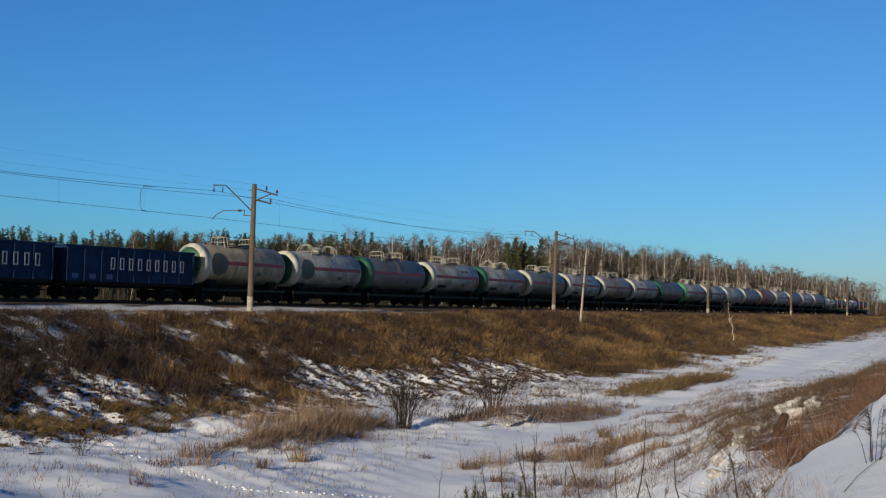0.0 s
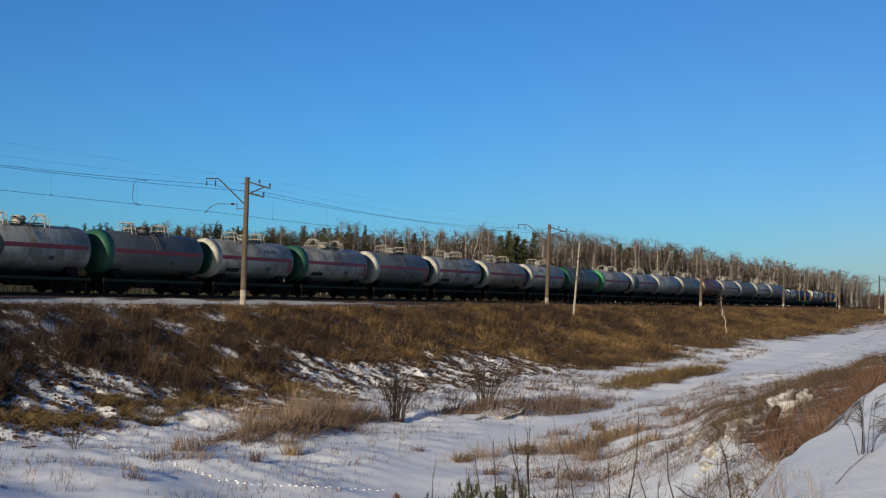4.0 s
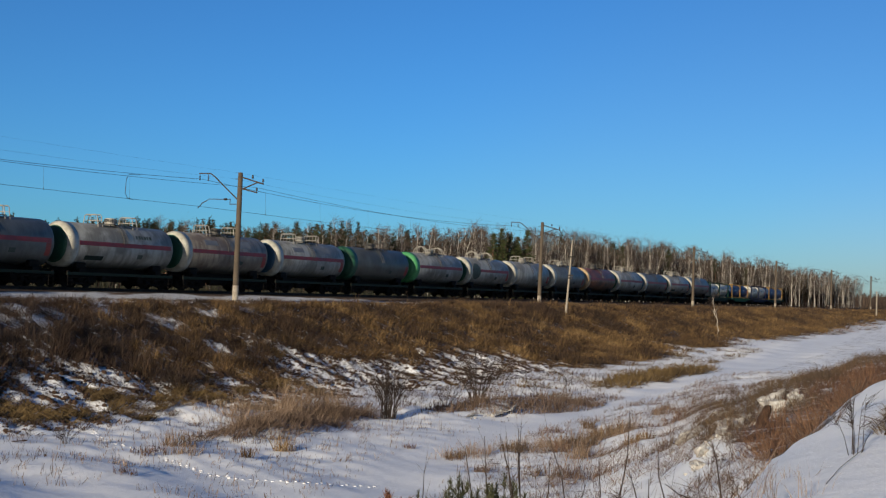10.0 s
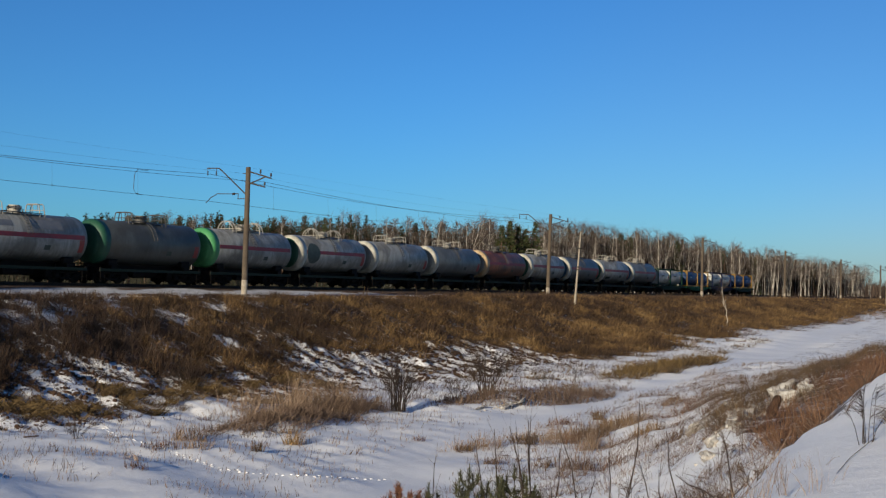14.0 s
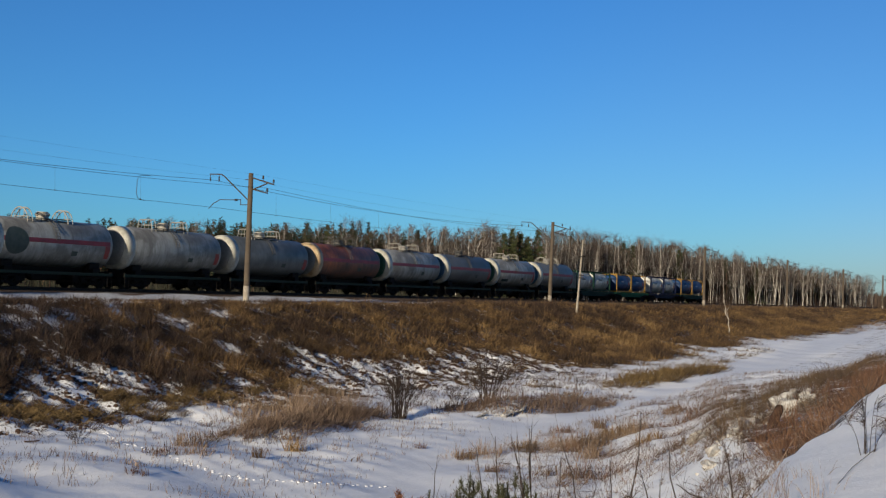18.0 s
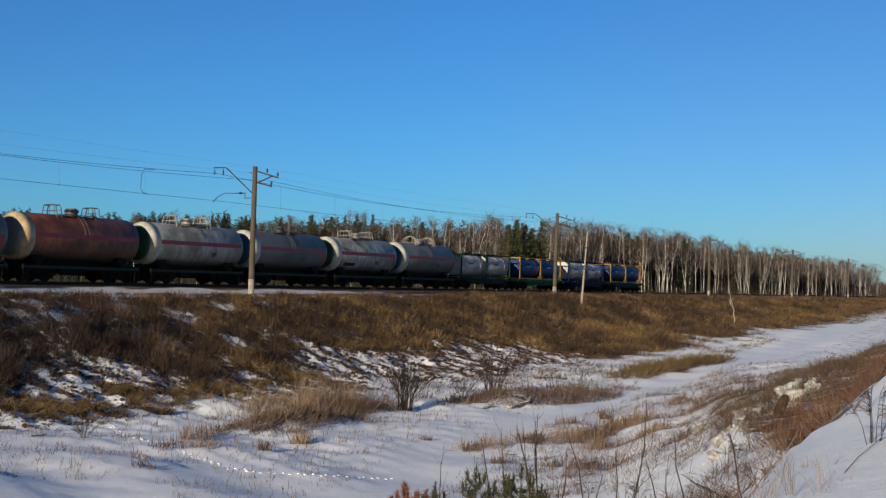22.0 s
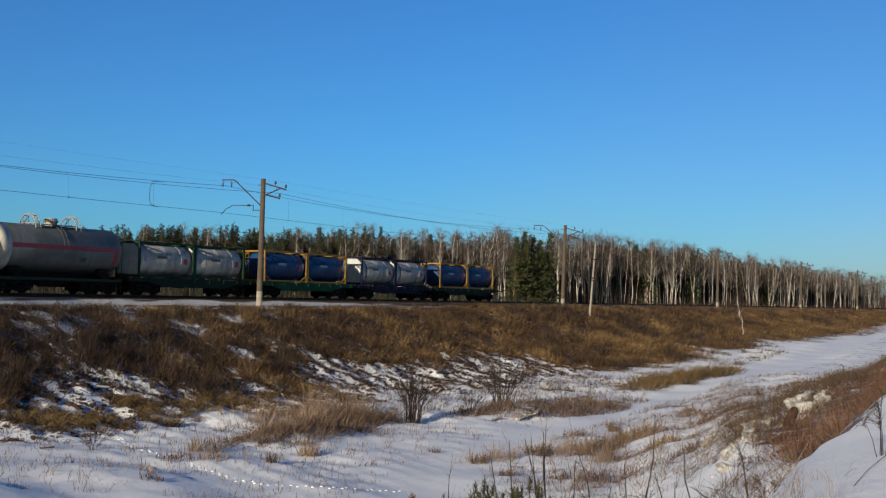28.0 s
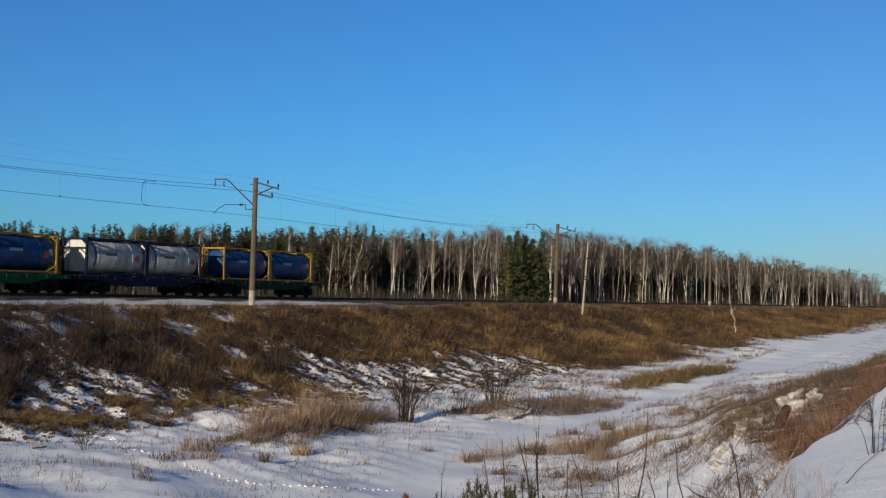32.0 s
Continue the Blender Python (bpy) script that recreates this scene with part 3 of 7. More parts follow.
def side_frame(bm):
    for s in (-1.02, 1.02):
        tube(bm, [(-1.15, s, 0.62), (-0.75, s, 0.74), (0.75, s, 0.74), (1.15, s, 0.62)], 0.10, 6)
        tube(bm, [(-0.85, s, 0.60), (-0.4, s, 0.30), (0.4, s, 0.30), (0.85, s, 0.60)], 0.085, 6)
        for x in (-0.925, 0.925):
            box(bm, (x, s + (0.05 if s > 0 else -0.05), 0.48), (0.34, 0.22, 0.30), 0.04)
        for x in (-0.22, 0.0, 0.22):
            rod(bm, (x, s, 0.32), (x, s, 0.60), 0.075, 8)
    box(bm, (0, 0, 0.62), (0.42, 2.3, 0.26), 0.04)
    for s in (-1, 1):
        box(bm, (s * 0.36, 0, 0.46), (0.14, 1.7, 0.30), 0.02)
        box(bm, (s * 1.45, 0, 0.52), (0.12, 1.8, 0.34), 0.02)
        for y in (-0.78, 0.78):
            box(bm, (s * 0.30, y, 0.44), (0.16, 0.16, 0.55), 0.02)
            box(bm, (s * 1.50, y, 0.50), (0.14, 0.16, 0.60), 0.02)


def coupler_mesh(bm):
    box(bm, (0.25, 0, 1.05), (0.9, 0.18, 0.24), 0.03)
    box(bm, (0.72, 0, 1.05), (0.28, 0.36, 0.34), 0.05)


def hose_mesh(bm):
    tube(bm, [(0.2, 0.45, 1.0), (0.5, 0.46, 0.85), (0.72, 0.40, 0.62), (0.95, 0.30, 0.60)], 0.03, 6)


def running_gear(root, base, half):
    """Two bogies with two wheelsets each, couplers and brake hoses."""
    for s in (-1, 1):
        bogie = cached("bogie", side_frame, M_FRAME, root, pose(s * base, 0, 0))
        for d in (-0.925, 0.925):
            WHEELS.append((cached("wheelset", wheel_mesh, M_WHEEL, bogie, pose(d, 0, 0.475)), d))
        turn = pose(s * (half - 0.7), 0, 0, 0, 0, 0 if s > 0 else 180)
        cached("coupler", coupler_mesh, M_FRAME, root, turn)
        cached("brake_hose", hose_mesh, M_FRAME, root, turn)


# tank wagons
TR, TZ, TL = 1.60, 2.98, 4.80          # radius, axis height over the rail, half length of the straight barrel


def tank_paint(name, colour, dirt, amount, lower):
    """Sun-bleached paint with run-down streaks and repainted patches; underside shade and grime painted onto the belly.
    """
    m, n, l, b = material(name, 0.5)
    v = coords(n, l, "Object")
    info = n.new("ShaderNodeObjectInfo")
    shift = n.new("ShaderNodeVectorMath")
    shift.operation = "MULTIPLY_ADD"
    l.new(info.outputs["Random"], shift.inputs[0])
    shift.inputs[1].default_value = (40, 17, 9)
    l.new(v, shift.inputs[2])
    mp = n.new("ShaderNodeMapping")
    mp.inputs["Scale"].default_value = (2.2, 0.5, 0.35)
    l.new(shift.outputs[0], mp.inputs["Vector"])
    streak = ramp(n, l, noise_tex(n, l, mp.outputs[0], 1.4, 6, 0.65), [(0.42, (0, 0, 0)), (0.75, (1, 1, 1))])
    cloud = ramp(n, l, noise_tex(n, l, shift.outputs[0], 0.55, 5, 0.6), [(0.44, (0, 0, 0)), (0.58, (1, 1, 1))])
    grit = noise_tex(n, l, shift.outputs[0], 9, 5, 0.7)
    c = mix(n, l, cloud, colour, tuple(a * 0.35 + d * 0.65 for a, d in zip(colour, dirt)))
    k = n.new("ShaderNodeMath")
    k.operation = "MULTIPLY"
    k.inputs[1].default_value = amount
    l.new(streak, k.inputs[0])
    c = mix(n, l, k.outputs[0], c, dirt)
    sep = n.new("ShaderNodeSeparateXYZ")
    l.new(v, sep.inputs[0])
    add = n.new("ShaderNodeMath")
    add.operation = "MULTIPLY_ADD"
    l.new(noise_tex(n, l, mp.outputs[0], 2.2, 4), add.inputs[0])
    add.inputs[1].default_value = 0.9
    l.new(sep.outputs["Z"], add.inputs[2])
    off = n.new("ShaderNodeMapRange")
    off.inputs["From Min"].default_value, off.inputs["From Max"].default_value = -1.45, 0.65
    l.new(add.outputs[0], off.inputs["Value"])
    # lower half goes near black: underside shade put into the colour along with grime
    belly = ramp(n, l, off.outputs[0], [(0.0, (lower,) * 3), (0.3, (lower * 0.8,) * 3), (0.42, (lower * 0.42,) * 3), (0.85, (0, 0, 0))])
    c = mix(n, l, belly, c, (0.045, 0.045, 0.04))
    c = mix(n, l, ramp(n, l, grit, [(0.55, (0, 0, 0)), (0.85, (0.45,) * 3)]), c, tuple(d * 0.6 for d in dirt))
    l.new(c, b.inputs["Base Color"])
    bump(n, l, b, grit, 0.12, 0.01)
    return m


M_PATCH = worn("slate_patch_paint", (0.13, 0.15, 0.18), (0.22, 0.22, 0.22), 0.5, 1.5, 0.6)
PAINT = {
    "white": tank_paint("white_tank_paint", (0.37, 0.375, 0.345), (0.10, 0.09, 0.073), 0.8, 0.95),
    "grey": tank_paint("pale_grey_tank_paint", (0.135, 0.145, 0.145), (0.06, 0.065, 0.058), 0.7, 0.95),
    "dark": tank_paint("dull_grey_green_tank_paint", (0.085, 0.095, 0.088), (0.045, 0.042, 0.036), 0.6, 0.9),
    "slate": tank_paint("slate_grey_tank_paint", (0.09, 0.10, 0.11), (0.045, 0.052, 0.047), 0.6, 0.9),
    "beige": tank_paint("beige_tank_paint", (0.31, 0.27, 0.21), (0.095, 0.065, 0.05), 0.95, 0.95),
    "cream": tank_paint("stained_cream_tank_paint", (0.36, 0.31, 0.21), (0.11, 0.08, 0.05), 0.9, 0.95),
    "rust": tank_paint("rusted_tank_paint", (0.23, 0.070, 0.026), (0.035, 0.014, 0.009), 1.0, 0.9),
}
M_RING = worn("pale_ring_paint", (0.57, 0.555, 0.48), (0.24, 0.22, 0.17), 0.45, 1.5, 0.5)
M_RINGOLD = worn("stained_ring_paint", (0.62, 0.48, 0.28), (0.25, 0.14, 0.07), 0.6, 1.5, 0.6)
END = {
    "green": worn("green_end_paint", (0.020, 0.105, 0.06), (0.012, 0.055, 0.035), 0.4, 1, 0.55),
    "bright": worn("bright_green_end_paint", (0.085, 0.36, 0.13), (0.05, 0.22, 0.09), 0.4, 1, 0.55),
    "blue": worn("blue_end_paint", (0.03, 0.11, 0.20), (0.025, 0.065, 0.11), 0.4, 1, 0.55),
    "grey": worn("grey_end_paint", (0.30, 0.30, 0.285), (0.17, 0.16, 0.14), 0.5, 1, 0.55),
}


def barrel(bm):
    prof = []
    for i in range(7):
        a = math.pi / 2 * i / 6
        prof.append((-TL - 0.55 * math.cos(a), 0.02 + (TR - 0.02) * math.sin(a) ** 0.8))
    lathe(bm, prof + [(-x, r) for x, r in prof[::-1]], 40)


def end_disc(bm):
    prof = [(-TL - 0.61, 0.02)]
    for i in range(1, 6):
        r = 1.30 * i / 5
        s = ((r - 0.02) / (TR - 0.02)) ** 1.25
        prof.append((-TL - 0.55 * math.sqrt(max(0.0, 1 - s * s)) - 0.012, r))
    prof.append((-TL - 0.30, 1.31))
    lathe(bm, prof, 36)


def end_ring(bm):
    prof = []
    for i in range(3, 7):
        a = math.pi / 2 * i / 6
        prof.append((-TL - 0.55 * math.cos(a) - 0.004, (0.02 + (TR - 0.02) * math.sin(a) ** 0.8) * 1.003))
    prof += [(-TL + 0.48, TR * 1.003), (-TL + 0.48, TR * 0.99)]
    lathe(bm, prof, 40)


def arc_plate(bm, x0, x1, a0, a1, r, th=0.006, n=6):
    """A piece of sheet that lies on the barrel: angles in degrees from the top, on the side toward -y."""
    for k in range(n):
        p = [radians(a0 + (a1 - a0) * (k + d) / n) for d in (0, 1)]
        vs = [bm.verts.new((x, -r * math.sin(a), r * math.cos(a))) for x, a in ((x0, p[0]), (x0, p[1]), (x1, p[1]), (x1, p[0]))]
        bm.faces.new(vs)
    bmesh.ops.remove_doubles(bm, verts=bm.verts, dist=1e-4)
    r_ = bmesh.ops.extrude_face_region(bm, geom=list(bm.faces))
    for v in r_["geom"]:
        if isinstance(v, bmesh.types.BMVert):
            v.co.y *= (r + th) / r
            v.co.z *= (r + th) / r
    bmesh.ops.recalc_face_normals(bm, faces=bm.faces)


def stripe(bm):
    arc_plate(bm, -TL + 0.5, TL - 0.1, 80, 91, TR, n=2)


def placard(bm):
    arc_plate(bm, TL - 0.52, TL - 0.1, 91.5, 124, TR + 0.002, n=4)


def dark_disc(bm):
    cx, ca, r0, rr = -TL + 1.52, radians(89), 0.95, TR + 0.008
    for i in range(16):
        for j in range(16):
            q = []
            for di, dj in ((0, 0), (1, 0), (1, 1), (0, 1)):
                u, v = (i + di) / 8 - 1, (j + dj) / 8 - 1
                k = max(abs(u), abs(v)) / (math.hypot(u, v) or 1)
                a = ca + r0 * v * k / rr
                q.append(bm.verts.new((cx + r0 * u * k, -rr * math.sin(a), rr * math.cos(a))))
            bm.faces.new(q)
    bmesh.ops.remove_doubles(bm, verts=bm.verts, dist=1e-4)
    bmesh.ops.recalc_face_normals(bm, faces=bm.faces)


def stencil(bm):
    for k, w in enumerate((0.16, 0.2, 0.14, 0.2, 0.16, 0.2)):
        x = 1.2 + 0.27 * k
        b2 = bmesh.new()
        arc_plate(b2, x, x + w, 56, 66, TR + 0.002, n=2)
        tmp = bpy.data.meshes.new("t")
        b2.to_mesh(tmp)
        b2.free()
        bm.from_mesh(tmp)
        bpy.data.meshes.remove(tmp)


def grey_patch(bm):
    arc_plate(bm, 0.9, 2.9, 44, 70, TR + 0.003, n=4)


def grey_patch_small(bm):
    arc_plate(bm, -2.7, -1.2, 50, 66, TR + 0.003, n=3)


def belly_patch(bm):
    arc_plate(bm, -3.6, -1.9, 117, 130, TR + 0.003, n=3)


def valve_patch(bm):
    arc_plate(bm, 1.35, 1.85, 108, 120, TR + 0.003, n=2)


def manhole(bm):
    lathe(bm, [(TR - 0.1, 0.42), (TR + 0.28, 0.42), (TR + 0.28, 0.50), (TR + 0.34, 0.50), (TR + 0.36, 0.40), (TR + 0.50, 0.38), (TR + 0.52, 0.02)], 18, "Z")


def clamp_bolt(bm):
    rod(bm, (0.46, 0, TR + 0.2), (0.46, 0, TR + 0.44), 0.035, 5)


def walkway(bm):
    box(bm, (0, -0.62, TR + 0.02), (3.4, 0.34, 0.04))
    box(bm, (0, 0.62, TR + 0.02), (3.4, 0.34, 0.04))
    for x in (-1.6, -0.7, 0.7, 1.6):
        rod(bm, (x, -0.75, TR + 0.0), (x, -0.75, TR - 0.25), 0.025, 5)
        rod(bm, (x, 0.75, TR + 0.0), (x, 0.75, TR - 0.25), 0.025, 5)


def round_hoop(bm):
    tube(bm, [(0, 0.85 * math.cos(t), TR - 0.24 + 0.95 * math.sin(t)) for t in [math.pi * k / 12 for k in range(13)]], 0.042, 6)
    for a in (-0.45, 0.45):
        rod(bm, (0, a, TR - 0.1), (0, a, TR + 0.54), 0.022, 5)
    rod(bm, (0, -0.8, TR + 0.1), (0, 0.8, TR + 0.1), 0.02, 5)


def square_hoop(bm):
    tube(bm, [(0, -0.78, TR - 0.22), (0, -0.62, TR + 0.56), (0, -0.5, TR + 0.66), (0, 0.5, TR + 0.66), (0, 0.62, TR + 0.56), (0, 0.78, TR - 0.22)], 0.036, 6)
    rod(bm, (0, 0, TR - 0.02), (0, 0, TR + 0.66), 0.02, 5)
    rod(bm, (0, -0.7, TR + 0.25), (0, 0.7, TR + 0.25), 0.02, 5)


def cross_bar(bm):
    rod(bm, (-0.22, 0, TR + 0.62), (0.22, 0, TR + 0.62), 0.027, 6)


def side_ladder(bm):
    pts = []
    for k in range(9):
        a = radians(22 + 7.5 * k)
        pts.append((-(TR + 0.10) * math.sin(a), (TR + 0.10) * math.cos(a)))
    for x in (-0.17, 0.17):
        tube(bm, [(x, a, b) for a, b in pts], 0.022, 5)
    for a, b in pts:
        rod(bm, (-0.17, a, b), (0.17, a, b), 0.018, 5)


def band(bm):
    lathe(bm, [(-0.02, TR - 0.01), (-0.02, TR + 0.005), (0.02, TR + 0.005), (0.02, TR - 0.01)], 36)


def underframe(bm):
    box(bm, (0, 0, 0.98), (10.3, 0.5, 0.86), 0.03)
    for s in (-1, 1):
        box(bm, (s * 5.05, 0, 0.98), (0.22, 2.9, 0.34), 0.03)
        box(bm, (s * 3.7, 0, 1.10), (0.6, 2.7, 0.5), 0.03)
        box(bm, (s * 1.75, 0, 0.86), (0.24, 2.7, 0.34), 0.03)
        for yy in (-1.0, 1.0):
            box(bm, (s * 3.7, yy, 1.5), (0.9, 0.4, 0.5), 0.05)
        box(bm, (s * 2.35, -0.75, 0.62), (0.75, 0.4, 0.5), 0.05)
        box(bm, (s * 4.6, 0.4, 0.7), (0.5, 1.0, 0.4), 0.04)
    rod(bm, (-1.5, -0.75, 0.66), (-0.3, -0.75, 0.66), 0.22, 12)
    box(bm, (1.0, 0.1, 0.62), (0.7, 0.5, 0.35), 0.04)
    rod(bm, (-3.0, 0, 0.72), (3.0, 0, 0.72), 0.03, 5)
    for x in (-2.3, 2.2):
        rod(bm, (x, -1.2, 0.95), (x, -0.3, 0.45), 0.035, 5)


def side_sill(bm):
    for s in (-1, 1):
        box(bm, (0, s * 1.42, 0.96), (10.3, 0.10, 0.2), 0.02)


def platform_steps(bm):
    for z in (0.15, 0.45, 0.75):
        box(bm, (0, -1.42, z), (0.4, 0.16, 0.03))
    for d in (-0.2, 0.2):
        rod(bm, (d, -1.45, 0.12), (d, -1.45, 1.0), 0.022, 5)


def drain_valve(bm):
    rod(bm, (0.0, 0, 1.45), (0.0, 0, 0.75), 0.14, 10)
    rod(bm, (0.0, -0.35, 0.95), (0.0, 0.35, 0.95), 0.08, 8)


def tank_wagon(x, body, end, hoop, marks, label):
    root = new("tank_wagon")
    tagged(root, label, "tank wagon", "wagons of the train")
    mid = pose(0, 0, TZ)
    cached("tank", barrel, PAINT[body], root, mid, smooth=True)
    cached("end_disc", end_disc, END[end], root, mid, end.replace("bright", "bright green") + " painted tank end", smooth=True)
    cached("end_ring", end_ring, END[end] if "r" in marks else M_RING if body != "rust" else M_RINGOLD, root, mid, "painted ring round the tank end", smooth=True)
    if "s" in marks:
        cached("stripe", stripe, M_RED, root, mid, "red stripe along the barrel")
    if "p" in marks:
        cached("placard", placard, M_HAZARD, root, mid, "red bar with a warning placard")
    if "d" in marks:
        cached("dark_disc", dark_disc, M_DARKMARK, root, mid, "dark round paint mark")
    if "t" in marks:
        cached("stencil_bars", stencil, M_DARKMARK, root, mid)
    if "b" in marks:
        cached("repainted_patch", belly_patch, M_GREENSILL, root, mid, "dark green repainted patch")
    if "g" in marks:
        cached("repainted_patch", grey_patch, M_PATCH, root, mid, "slate grey repainted patch")
        cached("repainted_patch", grey_patch_small, M_PATCH, root, mid, "slate grey repainted patch")
    cached("valve_plate", valve_patch, M_DARKMARK, root, mid)
    cached("manhole_dome", manhole, M_HOOP if body in ("white", "grey") else M_HOOPDARK, root, mid)
    for k in range(6):
        cached("clamp_bolt", clamp_bolt, M_HOOPDARK, root, pose(0, 0, TZ, 0, 0, 60 * k))
    cached("walkway", walkway, M_HOOPDARK, root, mid)
    for s in (-1.7, 1.7):
        rail = M_HOOP if hoop != "dark" else M_HOOPDARK
        for d in (-0.2, 0.2):
            cached("guard_hoop", round_hoop if hoop == "round" else square_hoop, rail, root, pose(s + d, 0, TZ))
        for yy in (-0.45, 0.45):
            cached("cross_bar", cross_bar, rail, root, pose(s, yy, TZ - (0.05 if hoop == "round" else 0)))
    cached("ladder", side_ladder, M_HOOPDARK, root, mid)
    cached("underframe", underframe, M_FRAME, root)
    cached("side_sill", side_sill, M_GREENSILL, root)
    for s in (-4.9, 4.9):
        cached("steps", platform_steps, M_FRAME, root, pose(s, 0, 0))
    cached("drain_valve", drain_valve, M_FRAME, root)
    running_gear(root, 3.7, 5.725)
    MOVING.append((root, x, RAIL_Z))


TANKS = [  # from the tail forward
    ("grey", "blue", "round", "sp", "pale grey tank wagon with a red stripe and blue end"),
    ("white", "green", "square", "spb", "white tank wagon with a red stripe and green end"),
    ("slate", "blue", "dark", "sp", "grimy slate grey tank wagon with a blue end"),
    ("white", "green", "square", "s", "white tank wagon with a clean red stripe and green end"),
    ("rust", "grey", "dark", "s", "heavily rusted brown tank wagon with a grey end"),
    ("grey", "grey", "square", "p", "dull grey tank wagon with a grey end"),
    ("white", "grey", "square", "p", "pale grey unstriped tank wagon with red placard"),
    ("white", "green", "round", "sdp", "white tank wagon with a dark round mark and red stripe"),
    ("white", "bright", "round", "sr", "white tank wagon with a bright green end and red stripe"),
    ("dark", "green", "dark", "pr", "dark grey tank wagon with a green end"),
    ("white", "blue", "square", "spg", "patched white tank wagon with a strong red stripe"),
    ("beige", "green", "square", "spg", "stained beige tank wagon with a red stripe"),
    ("white", "green", "square", "stb", "white tank wagon with dark stencil bars and green end"),
    ("grey", "grey", "square", "sp", "grey tank wagon with a faded red stripe and pale end"),
    ("white", "green", "round", "spbr", "white tank wagon with round hoops and a green end"),
    ("white", "green", "square", "stpb", "white tank wagon with green patches and stencil bars"),
    ("slate", "green", "square", "sr", "slate grey tank wagon with a green end"),
    ("white", "green", "round", "sd", "white tank wagon with a dark round mark and green end"),
    ("cream", "green", "square", "sd", "brown-stained cream tank wagon with a dark round mark"),
]
for k, (body, end, hoop, marks, label) in enumerate(TANKS):
    tank_wagon(141.5 + 11.45 * (12 - k), body, end, hoop, marks, label)


# open wagons
M_BLUE = worn("dark_blue_wagon_paint", (0.004, 0.032, 0.10), (0.005, 0.014, 0.035), 0.6, 0.6, 0.75, gloss=0.2)
M_BLUELIGHT = worn("worn_blue_patch", (0.03, 0.10, 0.28), (0.02, 0.05, 0.12), 0.5, 2, 0.55)


def gondola_side(bm):
    box(bm, (0, 0, 2.45), (12.5, 0.06, 2.35))
    for k in range(9):
        x = -6.12 + 1.53 * k
        box(bm, (x, -0.07, 2.42), (0.16, 0.13, 2.3), 0.02)
    for k in range(8):
        box(bm, (-5.42 + 1.55 * k, -0.04, 1.65), (1.1, 0.05, 0.6), 0.02)


def gondola_rim(bm):
    for s in (-1, 1):
        box(bm, (0, s * 1.46, 3.68), (12.6, 0.2, 0.14), 0.03)
        box(bm, (s * 6.23, 0, 3.68), (0.14, 2.8, 0.14), 0.03)


def gondola_end(bm):
    box(bm, (0, 0, 2.45), (0.07, 2.84, 2.35))
    for z in (1.5, 2.2, 2.9):
        box(bm, (0.06, 0, z), (0.12, 2.8, 0.14), 0.02)
    for yy in (-1.2, 0, 1.2):
        box(bm, (0.06, yy, 2.4), (0.1, 0.14, 2.3), 0.02)


def gondola_floor(bm):
    box(bm, (0, 0, 1.27), (12.4, 2.8, 0.12))
    box(bm, (0, 0, 1.05), (12.4, 0.6, 0.36), 0.03)
    box(bm, (0, -1.36, 1.17), (12.4, 0.14, 0.22), 0.02)
    box(bm, (0, 1.36, 1.17), (12.4, 0.14, 0.22), 0.02)


def hatch_light(bm):
    box(bm, (0, -0.075, 1.63), (0.55, 0.03, 0.34), 0.01)


def letter_bar(bm):
    for s in (-1, 1):
        box(bm, (s * 0.15, 0, 0), (0.09, 0.02, 0.85), 0.004)
        box(bm, (0, 0, s * 0.38), (0.21, 0.02, 0.09), 0.004)


def gondola(x, label):
    root = new("open_wagon")
    tagged(root, label, "open wagon", "wagons of the train")
    for s in (-1, 1):
        cached("side_wall", gondola_side, M_BLUE, root, pose(0, s * 1.44, 0, 0, 0, 0 if s < 0 else 180))
        cached("end_wall", gondola_end, M_BLUE, root, pose(s * 6.2, 0, 0, 0, 0, 0 if s > 0 else 180))
    cached("top_rim", gondola_rim, M_BLUE, root)
    cached("floor_frame", gondola_floor, M_FRAME, root)
    for k in range(9):
        cached("letter_bar", letter_bar, M_LETTER, root, pose(-2.1 + 0.865 * k, -1.60, 2.58))
    for k in (0, 1, 2):
        cached("worn_patch", hatch_light, M_BLUELIGHT, root, pose(-5.42 + 1.55 * k, -1.44, 0))
    running_gear(root, 4.2, 6.75)
    MOVING.append((root, x, RAIL_Z))


gondola(60.4, "dark blue open freight wagon with pale lettering bars")
gondola(60.4 - 13.5, "dark blue open freight wagon with pale lettering bars")


# flat wagons with tank containers
M_SILLGREEN = worn("bright_green_sill", (0.010, 0.085, 0.04), (0.010, 0.03, 0.018), 0.5, 1.2, 0.75, gloss=0.1)
M_SILLDARK = worn("dark_blue_sill", (0.009, 0.014, 0.045), (0.012, 0.011, 0.010), 0.5, 1.2, 0.8, gloss=0.1)
M_SILLDULL = worn("dull_green_sill", (0.010, 0.032, 0.024), (0.012, 0.017, 0.013), 0.5, 1.2, 0.8, gloss=0.1)
M_YELLOW = worn("yellow_frame_paint", (0.40, 0.21, 0.010), (0.18, 0.10, 0.015), 0.5, 2, 0.55)
M_FRBLUE = worn("dark_blue_frame_paint", (0.012, 0.020, 0.075), (0.014, 0.014, 0.018), 0.5, 2, 0.7, gloss=0.1)
M_FRGREEN = worn("green_container_frame", (0.012, 0.055, 0.035), (0.014, 0.03, 0.02), 0.5, 2, 0.7, gloss=0.1)
M_TBLUE = worn("blue_container_tank", (0.005, 0.052, 0.175), (0.006, 0.022, 0.06), 0.5, 1.0, 0.55, gloss=0.3)
M_TWHITE = worn("white_container_tank", (0.60, 0.60, 0.56), (0.20, 0.19, 0.16), 0.8, 1.2, 0.45, streak=(1, 1, 0.4))
